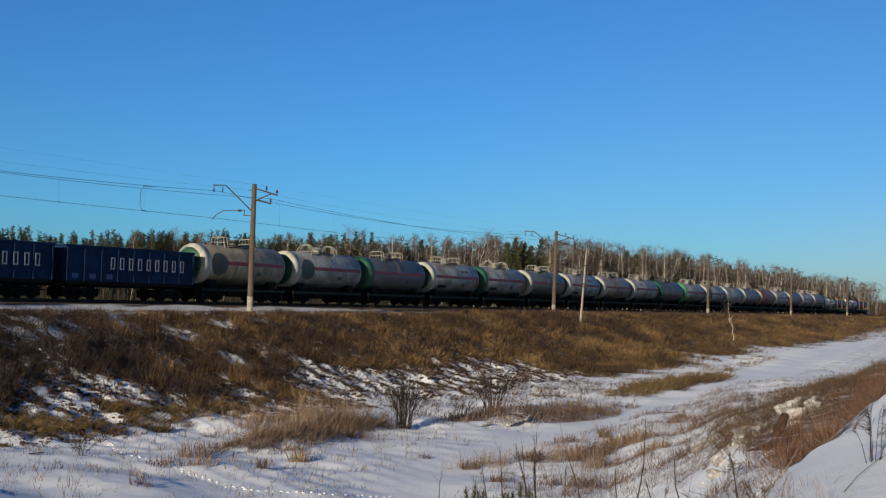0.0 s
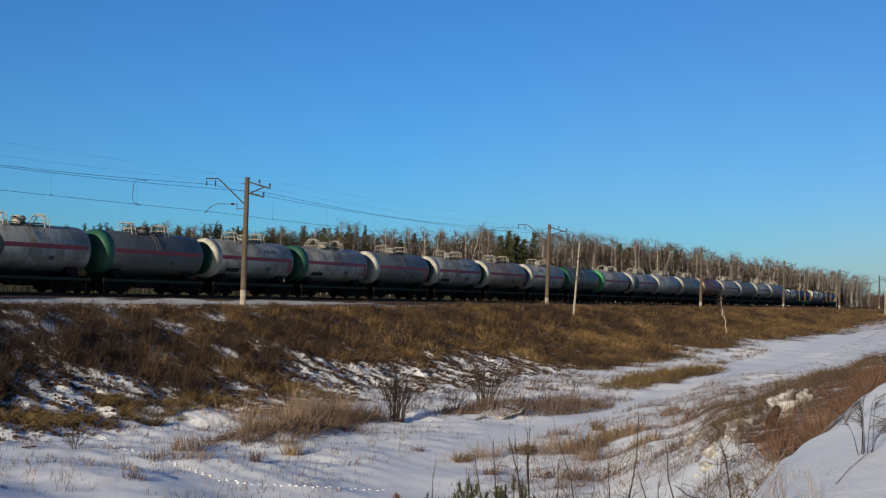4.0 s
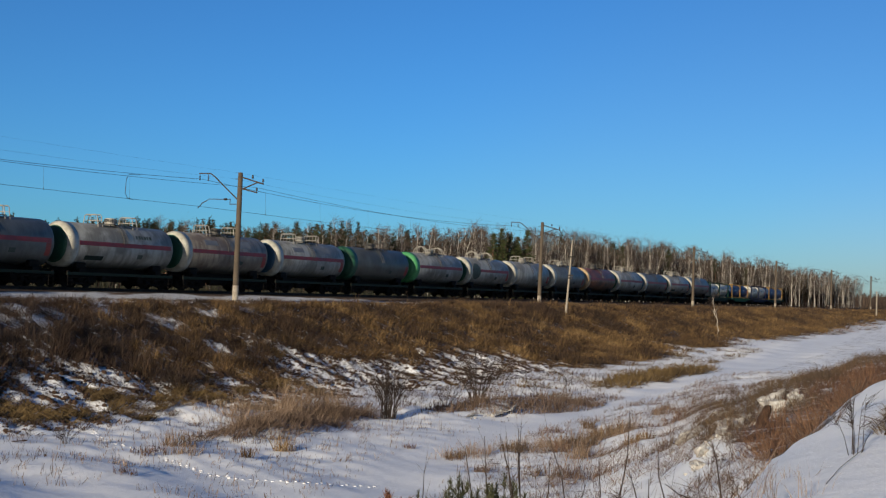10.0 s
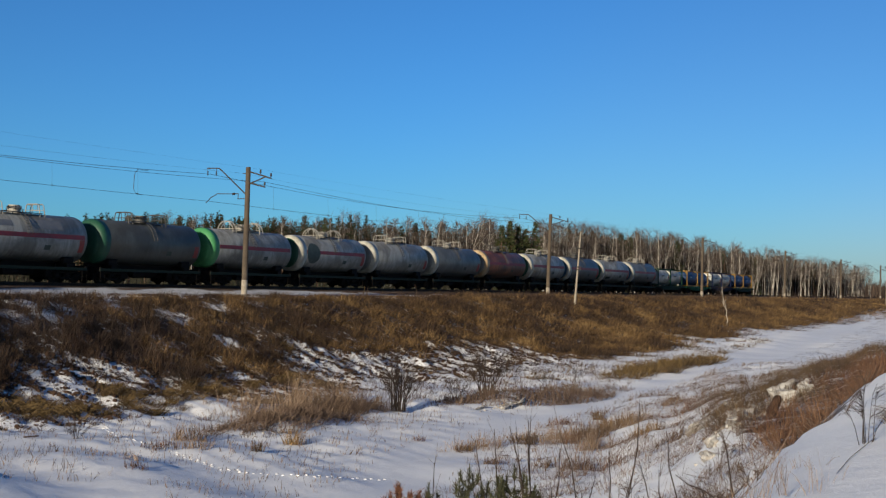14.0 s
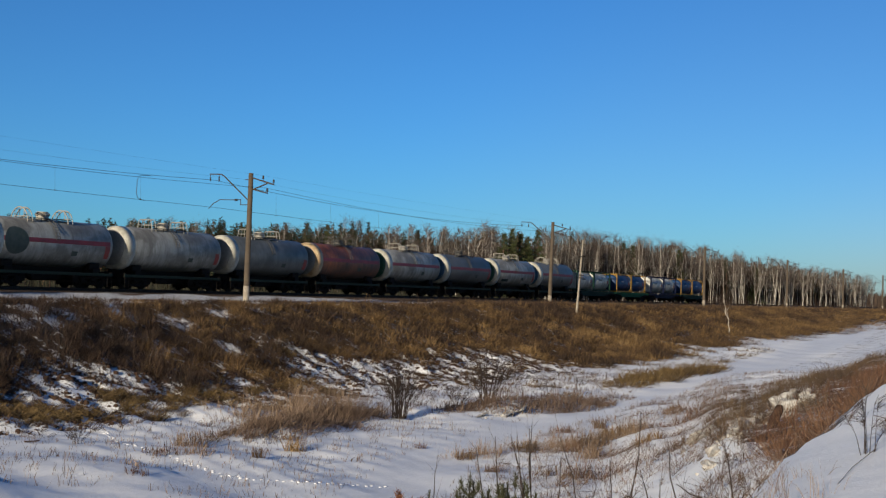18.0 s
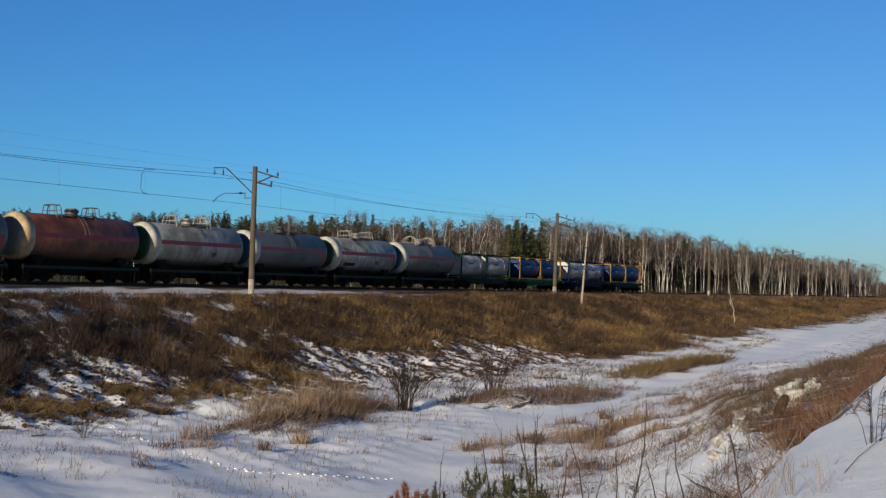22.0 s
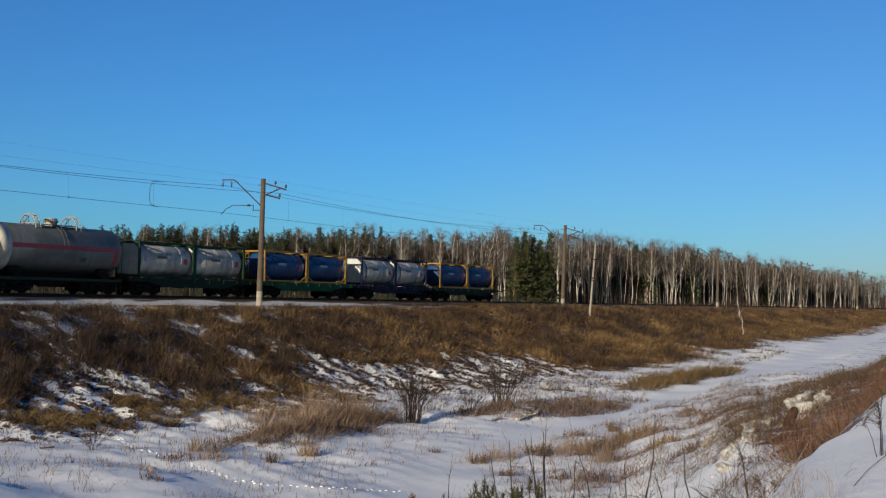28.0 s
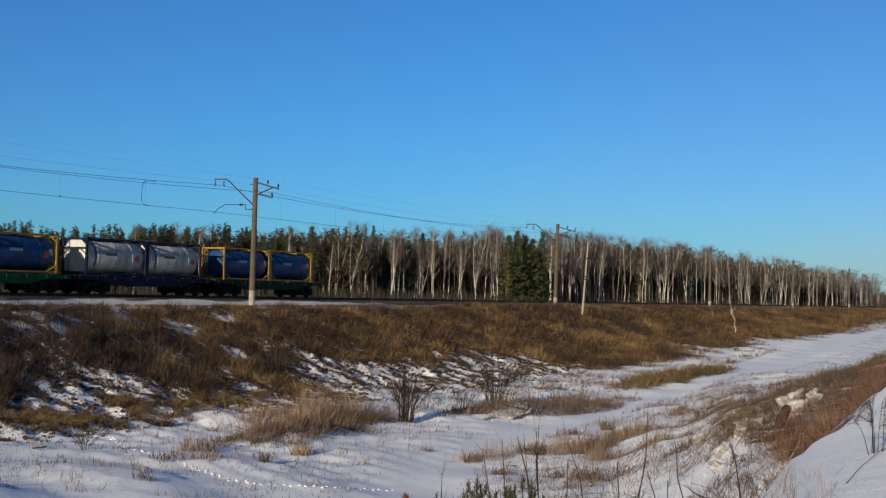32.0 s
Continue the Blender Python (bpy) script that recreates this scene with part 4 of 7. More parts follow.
M_STAIN = worn("dark_run_stain", (0.03, 0.04, 0.09), (0.05, 0.05, 0.07), 0.4, 3, 0.6)
M_PALE = worn("pale_end_panel", (0.66, 0.67, 0.63), (0.38, 0.37, 0.33), 0.3, 2, 0.5)


def flat_side(bm):
    prof = [(-6.85, 1.28), (6.85, 1.28), (6.85, 1.0), (4.9, 0.98), (3.2, 0.62), (-3.2, 0.62), (-4.9, 0.98), (-6.85, 1.0)]
    a = [bm.verts.new((x, -0.05, z)) for x, z in prof]
    b = [bm.verts.new((x, 0.05, z)) for x, z in prof]
    bm.faces.new(a)
    bm.faces.new(b[::-1])
    for j in range(8):
        bm.faces.new((a[j], b[j], b[(j + 1) % 8], a[(j + 1) % 8]))
    bmesh.ops.recalc_face_normals(bm, faces=bm.faces)
    for k in range(9):
        box(bm, (-6.4 + 1.6 * k, -0.07, 1.14), (0.1, 0.06, 0.24))


def flat_deck(bm):
    for x in (-6.75, -5.7, -3, 0, 3, 5.7, 6.75):
        box(bm, (x, 0, 1.2), (0.3, 2.5, 0.14), 0.02)
    box(bm, (0, 0, 1.0), (13.6, 0.6, 0.4), 0.03)
    rod(bm, (-1.5, -0.6, 0.75), (-0.6, -0.6, 0.75), 0.18, 10)


def twist_lock(bm):
    box(bm, (0, 0, 1.30), (0.16, 0.2, 0.06), 0.01)
    rod(bm, (0, 0, 1.3), (0, 0, 1.38), 0.04, 6)


def flat_wagon(x, mat, label):
    root = new("flat_wagon")
    tagged(root, label, "flat wagon", "wagons of the train")
    for s in (-1, 1):
        cached("side_sill", flat_side, mat, root, pose(0, s * 1.28, 0, 0, 0, 0 if s < 0 else 180))
    cached("deck_frame", flat_deck, M_FRAME, root)
    for px in (-5.7, -0.1, 0.1, 5.7):
        for s in (-1, 1):
            cached("twist_lock", twist_lock, M_FRAME, root, pose(px, s * 1.13, 0))
    running_gear(root, 4.75, 7.02)
    MOVING.append((root, x, RAIL_Z))


CL, CW, CH, CR = 2.88, 1.219, 2.591, 1.14


def c_post(bm):
    box(bm, (0, 0, CH / 2), (0.16, 0.14, CH), 0.015)
    for z in (0.06, CH - 0.06):
        box(bm, (0, 0, z), (0.19, 0.17, 0.12), 0.01)


def c_rails(bm):
    box(bm, (0, 0, 0), (2 * CL, 0.09, 0.11), 0.01)


def c_brace(bm):
    rod(bm, (0, 0, 0.62), (0.85, 0, 0.12), 0.05, 6)


def c_end(bm):
    box(bm, (0, 0, 0), (0.1, 2 * CW, 0.14), 0.01)


def c_corner(bm):
    rod(bm, (0, CW - 0.1, CH - 0.5), (0, 0.55, CH - 0.1), 0.045, 6)


def c_tank(bm):
    prof = []
    for i in range(6):
        a = math.pi / 2 * i / 5
        prof.append((-CL + 0.42 - 0.30 * math.cos(a), 0.02 + (CR - 0.02) * math.sin(a) ** 0.8))
    lathe(bm, prof + [(-x, r) for x, r in prof[::-1]], 36, m=pose(0, 0, CH / 2))


def c_ring(bm):
    lathe(bm, [(-0.05, CR - 0.01), (-0.05, CR + 0.02), (0.05, CR + 0.02), (0.05, CR - 0.01)], 32, m=pose(0, 0, CH / 2))


def c_walk(bm):
    box(bm, (0, 0, CH - 0.03), (5.2, 0.9, 0.03))


def c_hatch(bm):
    rod(bm, (0.4, 0, CH - 0.2), (0.4, 0, CH + 0.04), 0.25, 12)


def c_plate(bm):
    box(bm, (0, 0, 0), (0.42, 0.02, 0.42), 0.005)


def c_text(bm):
    box(bm, (0, 0, 0), (1.05, 0.02, 0.2), 0.005)


def c_stain(bm):
    arc_plate(bm, -2.05, -1.85, 35, 125, CR + 0.004, n=6)


def c_endpanel(bm):
    v = [(-CW + 0.15, 0.25), (CW - 0.15, 0.25), (CW - 0.15, CH - 0.62), (0.62, CH - 0.12), (-0.62, CH - 0.12), (-CW + 0.15, CH - 0.62)]
    a = [bm.verts.new((0.0, y, z)) for y, z in v]
    b = [bm.verts.new((0.06, y, z)) for y, z in v]
    bm.faces.new(a[::-1])
    bm.faces.new(b)
    for j in range(6):
        bm.faces.new((a[j], a[(j + 1) % 6], b[(j + 1) % 6], b[j]))
    bmesh.ops.recalc_face_normals(bm, faces=bm.faces)


def c_ladder(bm):
    for yy in (0.55, 0.9):
        rod(bm, (0, yy, 0.1), (0, yy, CH - 0.1), 0.018, 5)
    for k in range(8):
        rod(bm, (0, 0.55, 0.3 + 0.28 * k), (0, 0.9, 0.3 + 0.28 * k), 0.014, 5)


def container(x, frame_mat, tank_mat, braced, panel, stain, label):
    root = new("tank_container")
    tagged(root, label, "tank container", "containers on the flat wagons")
    for e in (-1, 1):
        for s in (-1, 1):
            cached("corner_post", c_post, frame_mat, root, pose(e * (CL - 0.08), s * (CW - 0.07), 0))
        for z in (0.09, CH - 0.08):
            cached("end_beam", c_end, frame_mat, root, pose(e * (CL - 0.08), 0, z))
        for s in (0, 180):
            cached("corner_brace", c_corner, frame_mat, root, pose(e * (CL - 0.08), 0, 0, 0, 0, s))
    for s in (-1, 1):
        for z in (0.09, CH - 0.06):
            cached("side_rail", c_rails, frame_mat, root, pose(0, s * (CW - 0.06), z))
        if braced:
            for e in (0, 180):
                cached("diagonal_brace", c_brace, frame_mat, root, pose(-CL if e == 0 else CL, s * (CW - 0.06), 0, 0, 0, e))
    cached("tank", c_tank, tank_mat, root, smooth=True)
    for rx in (-1.55, 0, 1.55):
        cached("tank_ring", c_ring, tank_mat, root, pose(rx, 0, 0))
    cached("top_walkway", c_walk, M_HOOPDARK, root)
    cached("hatch", c_hatch, M_HOOPDARK, root)
    cached("ladder", c_ladder, frame_mat, root, pose(-CL + 0.02, 0, 0))
    if panel:
        cached("end_panel", c_endpanel, M_PALE, root, pose(-CL + 0.10, 0, 0), "pale end panel")
    cached("text_bar", c_text, M_LETTER if tank_mat is M_TBLUE else M_HOOPDARK, root, pose(-0.5, -CR - 0.005, CH / 2 + 0.2))
    cached("hazard_plate", c_plate, M_HAZARD, root, pose(1.95, -CR + 0.0, CH / 2 - 0.05, 0, 45 if stain else 0, 0))
    cached("label_plate", c_plate, M_LETTER, root, pose(2.35 if tank_mat is M_TBLUE else -2.2, -CR + 0.01, CH / 2 + 0.1) @ Matrix.Diagonal((0.6, 1, 1, 1)))
    if stain:
        cached("run_stain", c_stain, M_STAIN, root, pose(0, 0, CH / 2), "dark blue chemical run mark")
    MOVING.append((root, x, RAIL_Z + 1.33))


for cx, sill, fr, tk, rails, panel, stain, wl, cl in (
        (333.9, M_SILLDULL, M_YELLOW, M_TBLUE, True, False, False, "dull green container flat wagon", "blue tank container in a yellow frame"),
        (319.75, M_SILLDARK, M_FRBLUE, M_TWHITE, False, True, True, "dark container flat wagon", "white tank container in a dark blue frame"),
        (305.75, M_SILLGREEN, M_YELLOW, M_TBLUE, True, False, False, "green container flat wagon", "blue tank container in a yellow frame"),
        (291.7, M_SILLDULL, M_FRGREEN, M_TWHITE, False, True, False, "dull green container flat wagon", "stained white tank container in a green frame")):
    flat_wagon(cx, sill, wl)
    for s in (-1, 1):
        container(cx + s * 2.90, fr, tk, rails, panel, stain, cl)

# ---- the wood behind the track ----
M_BARK = worn("white_birch_bark", (0.80, 0.76, 0.68), (0.22, 0.17, 0.13), 0.4, 2.2, 0.85, streak=(1, 1, 0.5))
M_PINEBARK = worn("brown_pine_bark", (0.20, 0.11, 0.065), (0.09, 0.055, 0.04), 0.5, 3, 0.95)
M_TWIG = leafy("birch_twigs", [(0.1, (0.036, 0.025, 0.020)), (0.5, (0.085, 0.062, 0.050)), (0.9, (0.19, 0.15, 0.125))])
M_LIMB = leafy("birch_limbs", [(0.1, (0.14, 0.11, 0.09)), (0.5, (0.38, 0.34, 0.29)), (0.9, (0.62, 0.57, 0.50))])
M_NEEDLE = leafy("pine_needles", [(0.1, (0.010, 0.018, 0.009)), (0.5, (0.024, 0.036, 0.014)), (0.9, (0.052, 0.066, 0.024))])
M_OLIVEPINE = leafy("olive_pine_needles", [(0.1, (0.016, 0.026, 0.008)), (0.5, (0.042, 0.056, 0.014)), (0.9, (0.09, 0.10, 0.028))])
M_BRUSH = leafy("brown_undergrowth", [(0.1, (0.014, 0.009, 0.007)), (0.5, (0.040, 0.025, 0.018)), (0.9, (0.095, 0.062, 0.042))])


def tubes(paths, radii, n):
    """Arrays of round tapered bars. paths (k, p, 3); radii (k, p)."""
    paths, radii = np.asarray(paths, float), np.asarray(radii, float)
    k, p, _ = paths.shape
    d = np.gradient(paths, axis=1)
    d /= np.linalg.norm(d, axis=2, keepdims=True) + 1e-9
    ref = np.where(np.abs(d[..., 2:3]) < 0.9, [[[0, 0, 1.0]]], [[[1.0, 0, 0]]])
    u = np.cross(d, ref)
    u /= np.linalg.norm(u, axis=2, keepdims=True) + 1e-9
    w = np.cross(u, d)
    t = np.arange(n) * 2 * np.pi / n
    v = paths[:, :, None] + radii[:, :, None, None] * (u[:, :, None] * np.cos(t)[None, None, :, None] + w[:, :, None] * np.sin(t)[None, None, :, None])
    base = (np.arange(k) * p * n)[:, None, None] + (np.arange(p - 1) * n)[None, :, None]
    j, j2 = np.arange(n)[None, None], ((np.arange(n) + 1) % n)[None, None]
    f = np.stack([base + j, base + j2, base + n + j2, base + n + j], -1).reshape(-1, 4)
    return v.reshape(-1, 3), f


def ribbons(roots, tips, width, sag=0.0, rng=RNG, flat=False):
    """Flat tapering strips bent once: four-cornered foot and a pointed end, as quads."""
    n = len(roots)
    d = tips - roots
    side = np.cross(d, rng.normal(size=(n, 3)))
    side /= np.linalg.norm(side, axis=1, keepdims=True) + 1e-9
    w = side * np.asarray(width).reshape(-1, 1) * 0.5
    if flat:
        v = np.stack([roots - w, roots + w, tips + w * 0.6, tips - w * 0.6], 1).reshape(-1, 3)
        return v, np.arange(n)[:, None] * 4 + np.arange(4)[None]
    mid = roots + d * 0.55
    mid[:, 2] += np.linalg.norm(d, axis=1) * sag
    v = np.stack([roots - w, roots + w, mid + w * 0.8, mid - w * 0.8, tips + w * 0.2, tips - w * 0.2], 1).reshape(-1, 3)
    b = np.arange(n)[:, None] * 6
    f = np.concatenate([b + [[0, 1, 2, 3]], b + [[3, 2, 4, 5]]], 1).reshape(-1, 4)
    return v, f


def merge(pieces):
    vs, fs, o = [], [], 0
    for v, f in pieces:
        vs.append(v)
        fs.append(f + o)
        o += len(v)
    return np.concatenate(vs), np.concatenate(fs)


def birch_arrays(rng, h, limbs=26, twigs=9, low=0.42, forked=False, flat=False):
    """Trunk, limbs and fine twigs of a bare birch."""
    z = np.linspace(0, 1, 9)
    bend = np.cumsum(rng.normal(0, 0.13, (9, 2)), 0) + z[:, None] * rng.normal(0, 0.55, 2)
    trunk = np.column_stack([bend - bend[0], z * h])
    rad = 0.098 * (h / 16) * (1 - z) ** 0.8 + 0.012
    trunks, rads = [trunk], [rad]
    if forked:
        a = rng.uniform(0, 6.28)
        t2 = trunk.copy()
        t2[3:, 0] += np.cos(a) * (z[3:] - z[2]) * 3.2
        t2[3:, 1] += np.sin(a) * (z[3:] - z[2]) * 3.2
        trunks.append(t2)
        rads.append(rad * 0.8)
    tv, tf = tubes(trunks, rads, 4 if flat else 6)
    lp, lr, roots, tips = [], [], [], []
    for i in range(limbs):
        src = trunks[i % len(trunks)]
        f = rng.uniform(low, 0.96)
        p0 = np.array([np.interp(f, z, src[:, c]) for c in range(3)])
        a, L = rng.uniform(0, 6.28), (1.15 - f) * h * rng.uniform(0.26, 0.42)
        up = rng.uniform(1.0, 2.3)
        dirn = np.array([np.cos(a), np.sin(a), up])
        dirn /= np.linalg.norm(dirn)
        p1 = p0 + dirn * L * 0.5
        p2 = p1 + (dirn * [1, 1, 0.8]) * L * 0.5
        lp.append([p0, p1, p2])
        r0 = 0.034 * (1.25 - f) / 0.7
        lr.append([r0 + 0.01, r0 * 0.7 + 0.006, 0.006])
        for _ in range(twigs):
            g = rng.uniform(0.25, 1.0)
            q = p0 + (p1 - p0) * g * 2 if g < 0.5 else p1 + (p2 - p1) * (g - 0.5) * 2
            e = rng.normal(size=3) * [0.6, 0.6, 0.35] + dirn * 0.6 + [0, 0, 0.1]
            roots.append(q)
            tips.append(q + e * rng.uniform(0.6, 1.5))
    roots, tips = np.array(roots), np.array(tips)
    extra_r = roots + (tips - roots) * rng.uniform(0.3, 0.9, (len(roots), 1))
    extra_t = extra_r + rng.normal(size=roots.shape) * [0.4, 0.4, 0.35] + [0, 0, 0.05]
    roots, tips = np.concatenate([roots, extra_r]), np.concatenate([tips, extra_t])
    return (tv, tf), tubes(lp, lr, 3), ribbons(roots, tips, rng.uniform(0.016, 0.032, len(roots)) * (2.3 if flat else 1), 0.0, rng, True)


def plant(name, pieces, label, category, group=""):
    """A tree: an empty at its foot with one mesh for each (part, arrays, material)."""
    root = new(name)
    tagged(root, label, category, group)
    for pn, (v, f), mat, sm in pieces:
        from_arrays(pn, v, f, mat, root, sm)
    return root


BIRCHES, BIRCH_H = [], [15.5, 17, 14, 16, 18, 13, 16.5, 15, 17.5]
PINE_H, BUSHY_H = [14.5, 16, 13, 15], [16.5, 15]
for k in range(9):
    rng = np.random.default_rng(40 + k)
    h = BIRCH_H[k]
    tr, lb, tw = birch_arrays(rng, h, 28, 12, [0.42, 0.5, 0.35, 0.45, 0.5, 0.38, 0.55, 0.42, 0.48][k], k in (2, 5, 7))
    BIRCHES.append(plant("birch_tree", [("trunk", tr, M_BARK, True), ("branchwork", lb, M_LIMB, True), ("crown", tw, M_TWIG, False)],
                         "bare white-barked birch at the edge of the wood", "birch tree", "birches along the track"))


def needle_clumps(rng, centres, size, per):
    """Sprays of short flat needles round each centre."""
    c = np.repeat(centres, per, 0)
    d = rng.normal(size=c.shape) * [1, 1, 0.55]
    d /= np.linalg.norm(d, axis=1, keepdims=True) + 1e-9
    s = np.repeat(np.asarray(size), per).reshape(-1, 1)
    return ribbons(c - d * s * 0.15, c + d * s * rng.uniform(0.6, 1.1, (len(c), 1)), 0.20 * s.ravel(), 0.0, rng, True)


def pine_arrays(rng, h, low=0.42, per=8, big=0.95, limbs=88, wide=0.14):
    z = np.linspace(0, 1, 7)
    trunk = np.column_stack([np.cumsum(rng.normal(0, 0.06, (7, 2)), 0), z * h])
    tv = tubes([trunk], [0.15 * (1 - z) ** 0.8 + 0.015], 6)
    cs, sz, lp = [], [], []
    for k in range(limbs):
        f = low + (1 - low) * ((k + rng.uniform(0, 1)) / limbs) ** 0.85
        R = (1.02 - f) / (1 - low) * h * wide * rng.uniform(0.6, 1.15) + 0.12
        a = rng.uniform(0, 6.28)
        p0 = np.array([0, 0, f * h])
        p1 = p0 + [np.cos(a) * R, np.sin(a) * R, R * 0.35]
        lp.append([p0, p1])
        for g in (0.5, 1.0):
            cs.append(p0 + (p1 - p0) * g + rng.normal(0, 0.15, 3))
            sz.append(rng.uniform(0.36, 0.66) * big * (1.25 - 0.6 * f))
    lv = tubes(lp, np.full((len(lp), 2), 0.03), 3)
    return tv, lv, needle_clumps(rng, np.array(cs), sz, per)


PINES, BUSHY = [], []
for k in range(4):
    a, b, c = pine_arrays(np.random.default_rng(70 + k), PINE_H[k], [0.22, 0.35, 0.15, 0.42][k])
    PINES.append(plant("pine_tree", [("trunk", a, M_PINEBARK, True), ("branchwork", b, M_PINEBARK, True), ("crown", c, M_NEEDLE, False)],
                       "dark green pine standing in the wood", "pine tree", "pines in the wood"))
for k in range(2):
    a, b, c = pine_arrays(np.random.default_rng(80 + k), BUSHY_H[k], 0.03, 11, 1.3, 120, [0.20, 0.17][k])
    BUSHY.append(plant("pine_tree", [("trunk", a, M_PINEBARK, True), ("branchwork", b, M_PINEBARK, True), ("crown", c, M_OLIVEPINE, False)],
                         "dense olive-green pine, needled to the ground, before the birches", "pine tree", "bushy pines at the wood's edge"))


def edge_y(x):
    """Front line of the wood."""
    return np.interp(x, [60, 100, 137, 200, 300, 400, 800], [170, 152, 139, 117, 97, 82, 74])


def top_height(x, y):
    """Height of the wood by its bearing: lower at both ends."""
    a = math.degrees(math.atan2(y, x))
    return float(np.interp(a, [10.3, 13.6, 17.6, 21, 25, 28, 30.4, 38, 45, 49, 55], [12.5, 13.8, 16.0, 16.6, 16.4, 15.8, 14.9, 13.6, 12.4, 11.8, 11.2]))


def settle(kinds, heights, spots, rng, lo=0.88, hi=1.06):
    """Plants one tree on each spot; the first of each kind is moved, the rest are copies."""
    used = set()
    for i, (x, y, s) in enumerate(spots):
        k = i % len(kinds)
        m = pose(x, y, float(land(x, y)) - 0.05, rng.normal(0, 1.5), rng.normal(0, 1.5), rng.uniform(0, 360))
        sc = s * top_height(x, y) / heights[k] * rng.uniform(lo, hi)
        if k in used:
            ob = copy_thing(kinds[k], m)
        else:
            used.add(k)
            ob = kinds[k]
            ob.matrix_basis = m
        ob.scale = (sc, sc, sc)


rng = np.random.default_rng(5)
spots = []
while len(spots) < 380:
    i = len(spots)
    x = 172 + 296 * ((i * 0.6180339) % 1.0) ** 1.1 + rng.normal(0, 0.8) if i > 22 else 150 + rng.normal(0, 2.0) if i > 14 else rng.uniform(112, 172)
    d = rng.random() ** 1.5 * 16
    if 25.5 < math.degrees(math.atan2(edge_y(x) + d, x)) < 27.8:
        d += 8
    spots.append((x, edge_y(x) + d, 1.0 + 0.003 * d if x > 178 else 0.98))
settle(BIRCHES, BIRCH_H, spots, rng, 0.8, 1.1)
spots = []
while len(spots) < 350:
    x = rng.uniform(106, 180) if len(spots) < 240 else 180 + 230 * rng.random() ** 1.4
    d = rng.uniform(0, 14) if x < 186 else rng.uniform(5, 20)
    spots.append((x, edge_y(x) + d, 1.0))
settle(PINES, PINE_H, spots, rng, 0.8, 1.09)
# bushy pines by bearing: angle off the track and a little before the wood
spots = []
for deg, s in ((27.55, 0.94), (27.1, 1.0), (26.6, 0.97), (26.15, 0.9), (25.75, 1.04), (36.2, 1.05), (21.0, 0.98), (18.8, 0.95), (15.2, 0.9)):
    t = math.tan(radians(deg))
    xs = np.linspace(100, 500, 2000)
    x = xs[np.argmin(abs(xs * t - (edge_y(xs) + (-6 if 24 < deg < 28 else 3))))]
    spots.append((x, x * t - 0.5, s))
settle(BUSHY, BUSHY_H, spots, rng, 0.97, 1.03)


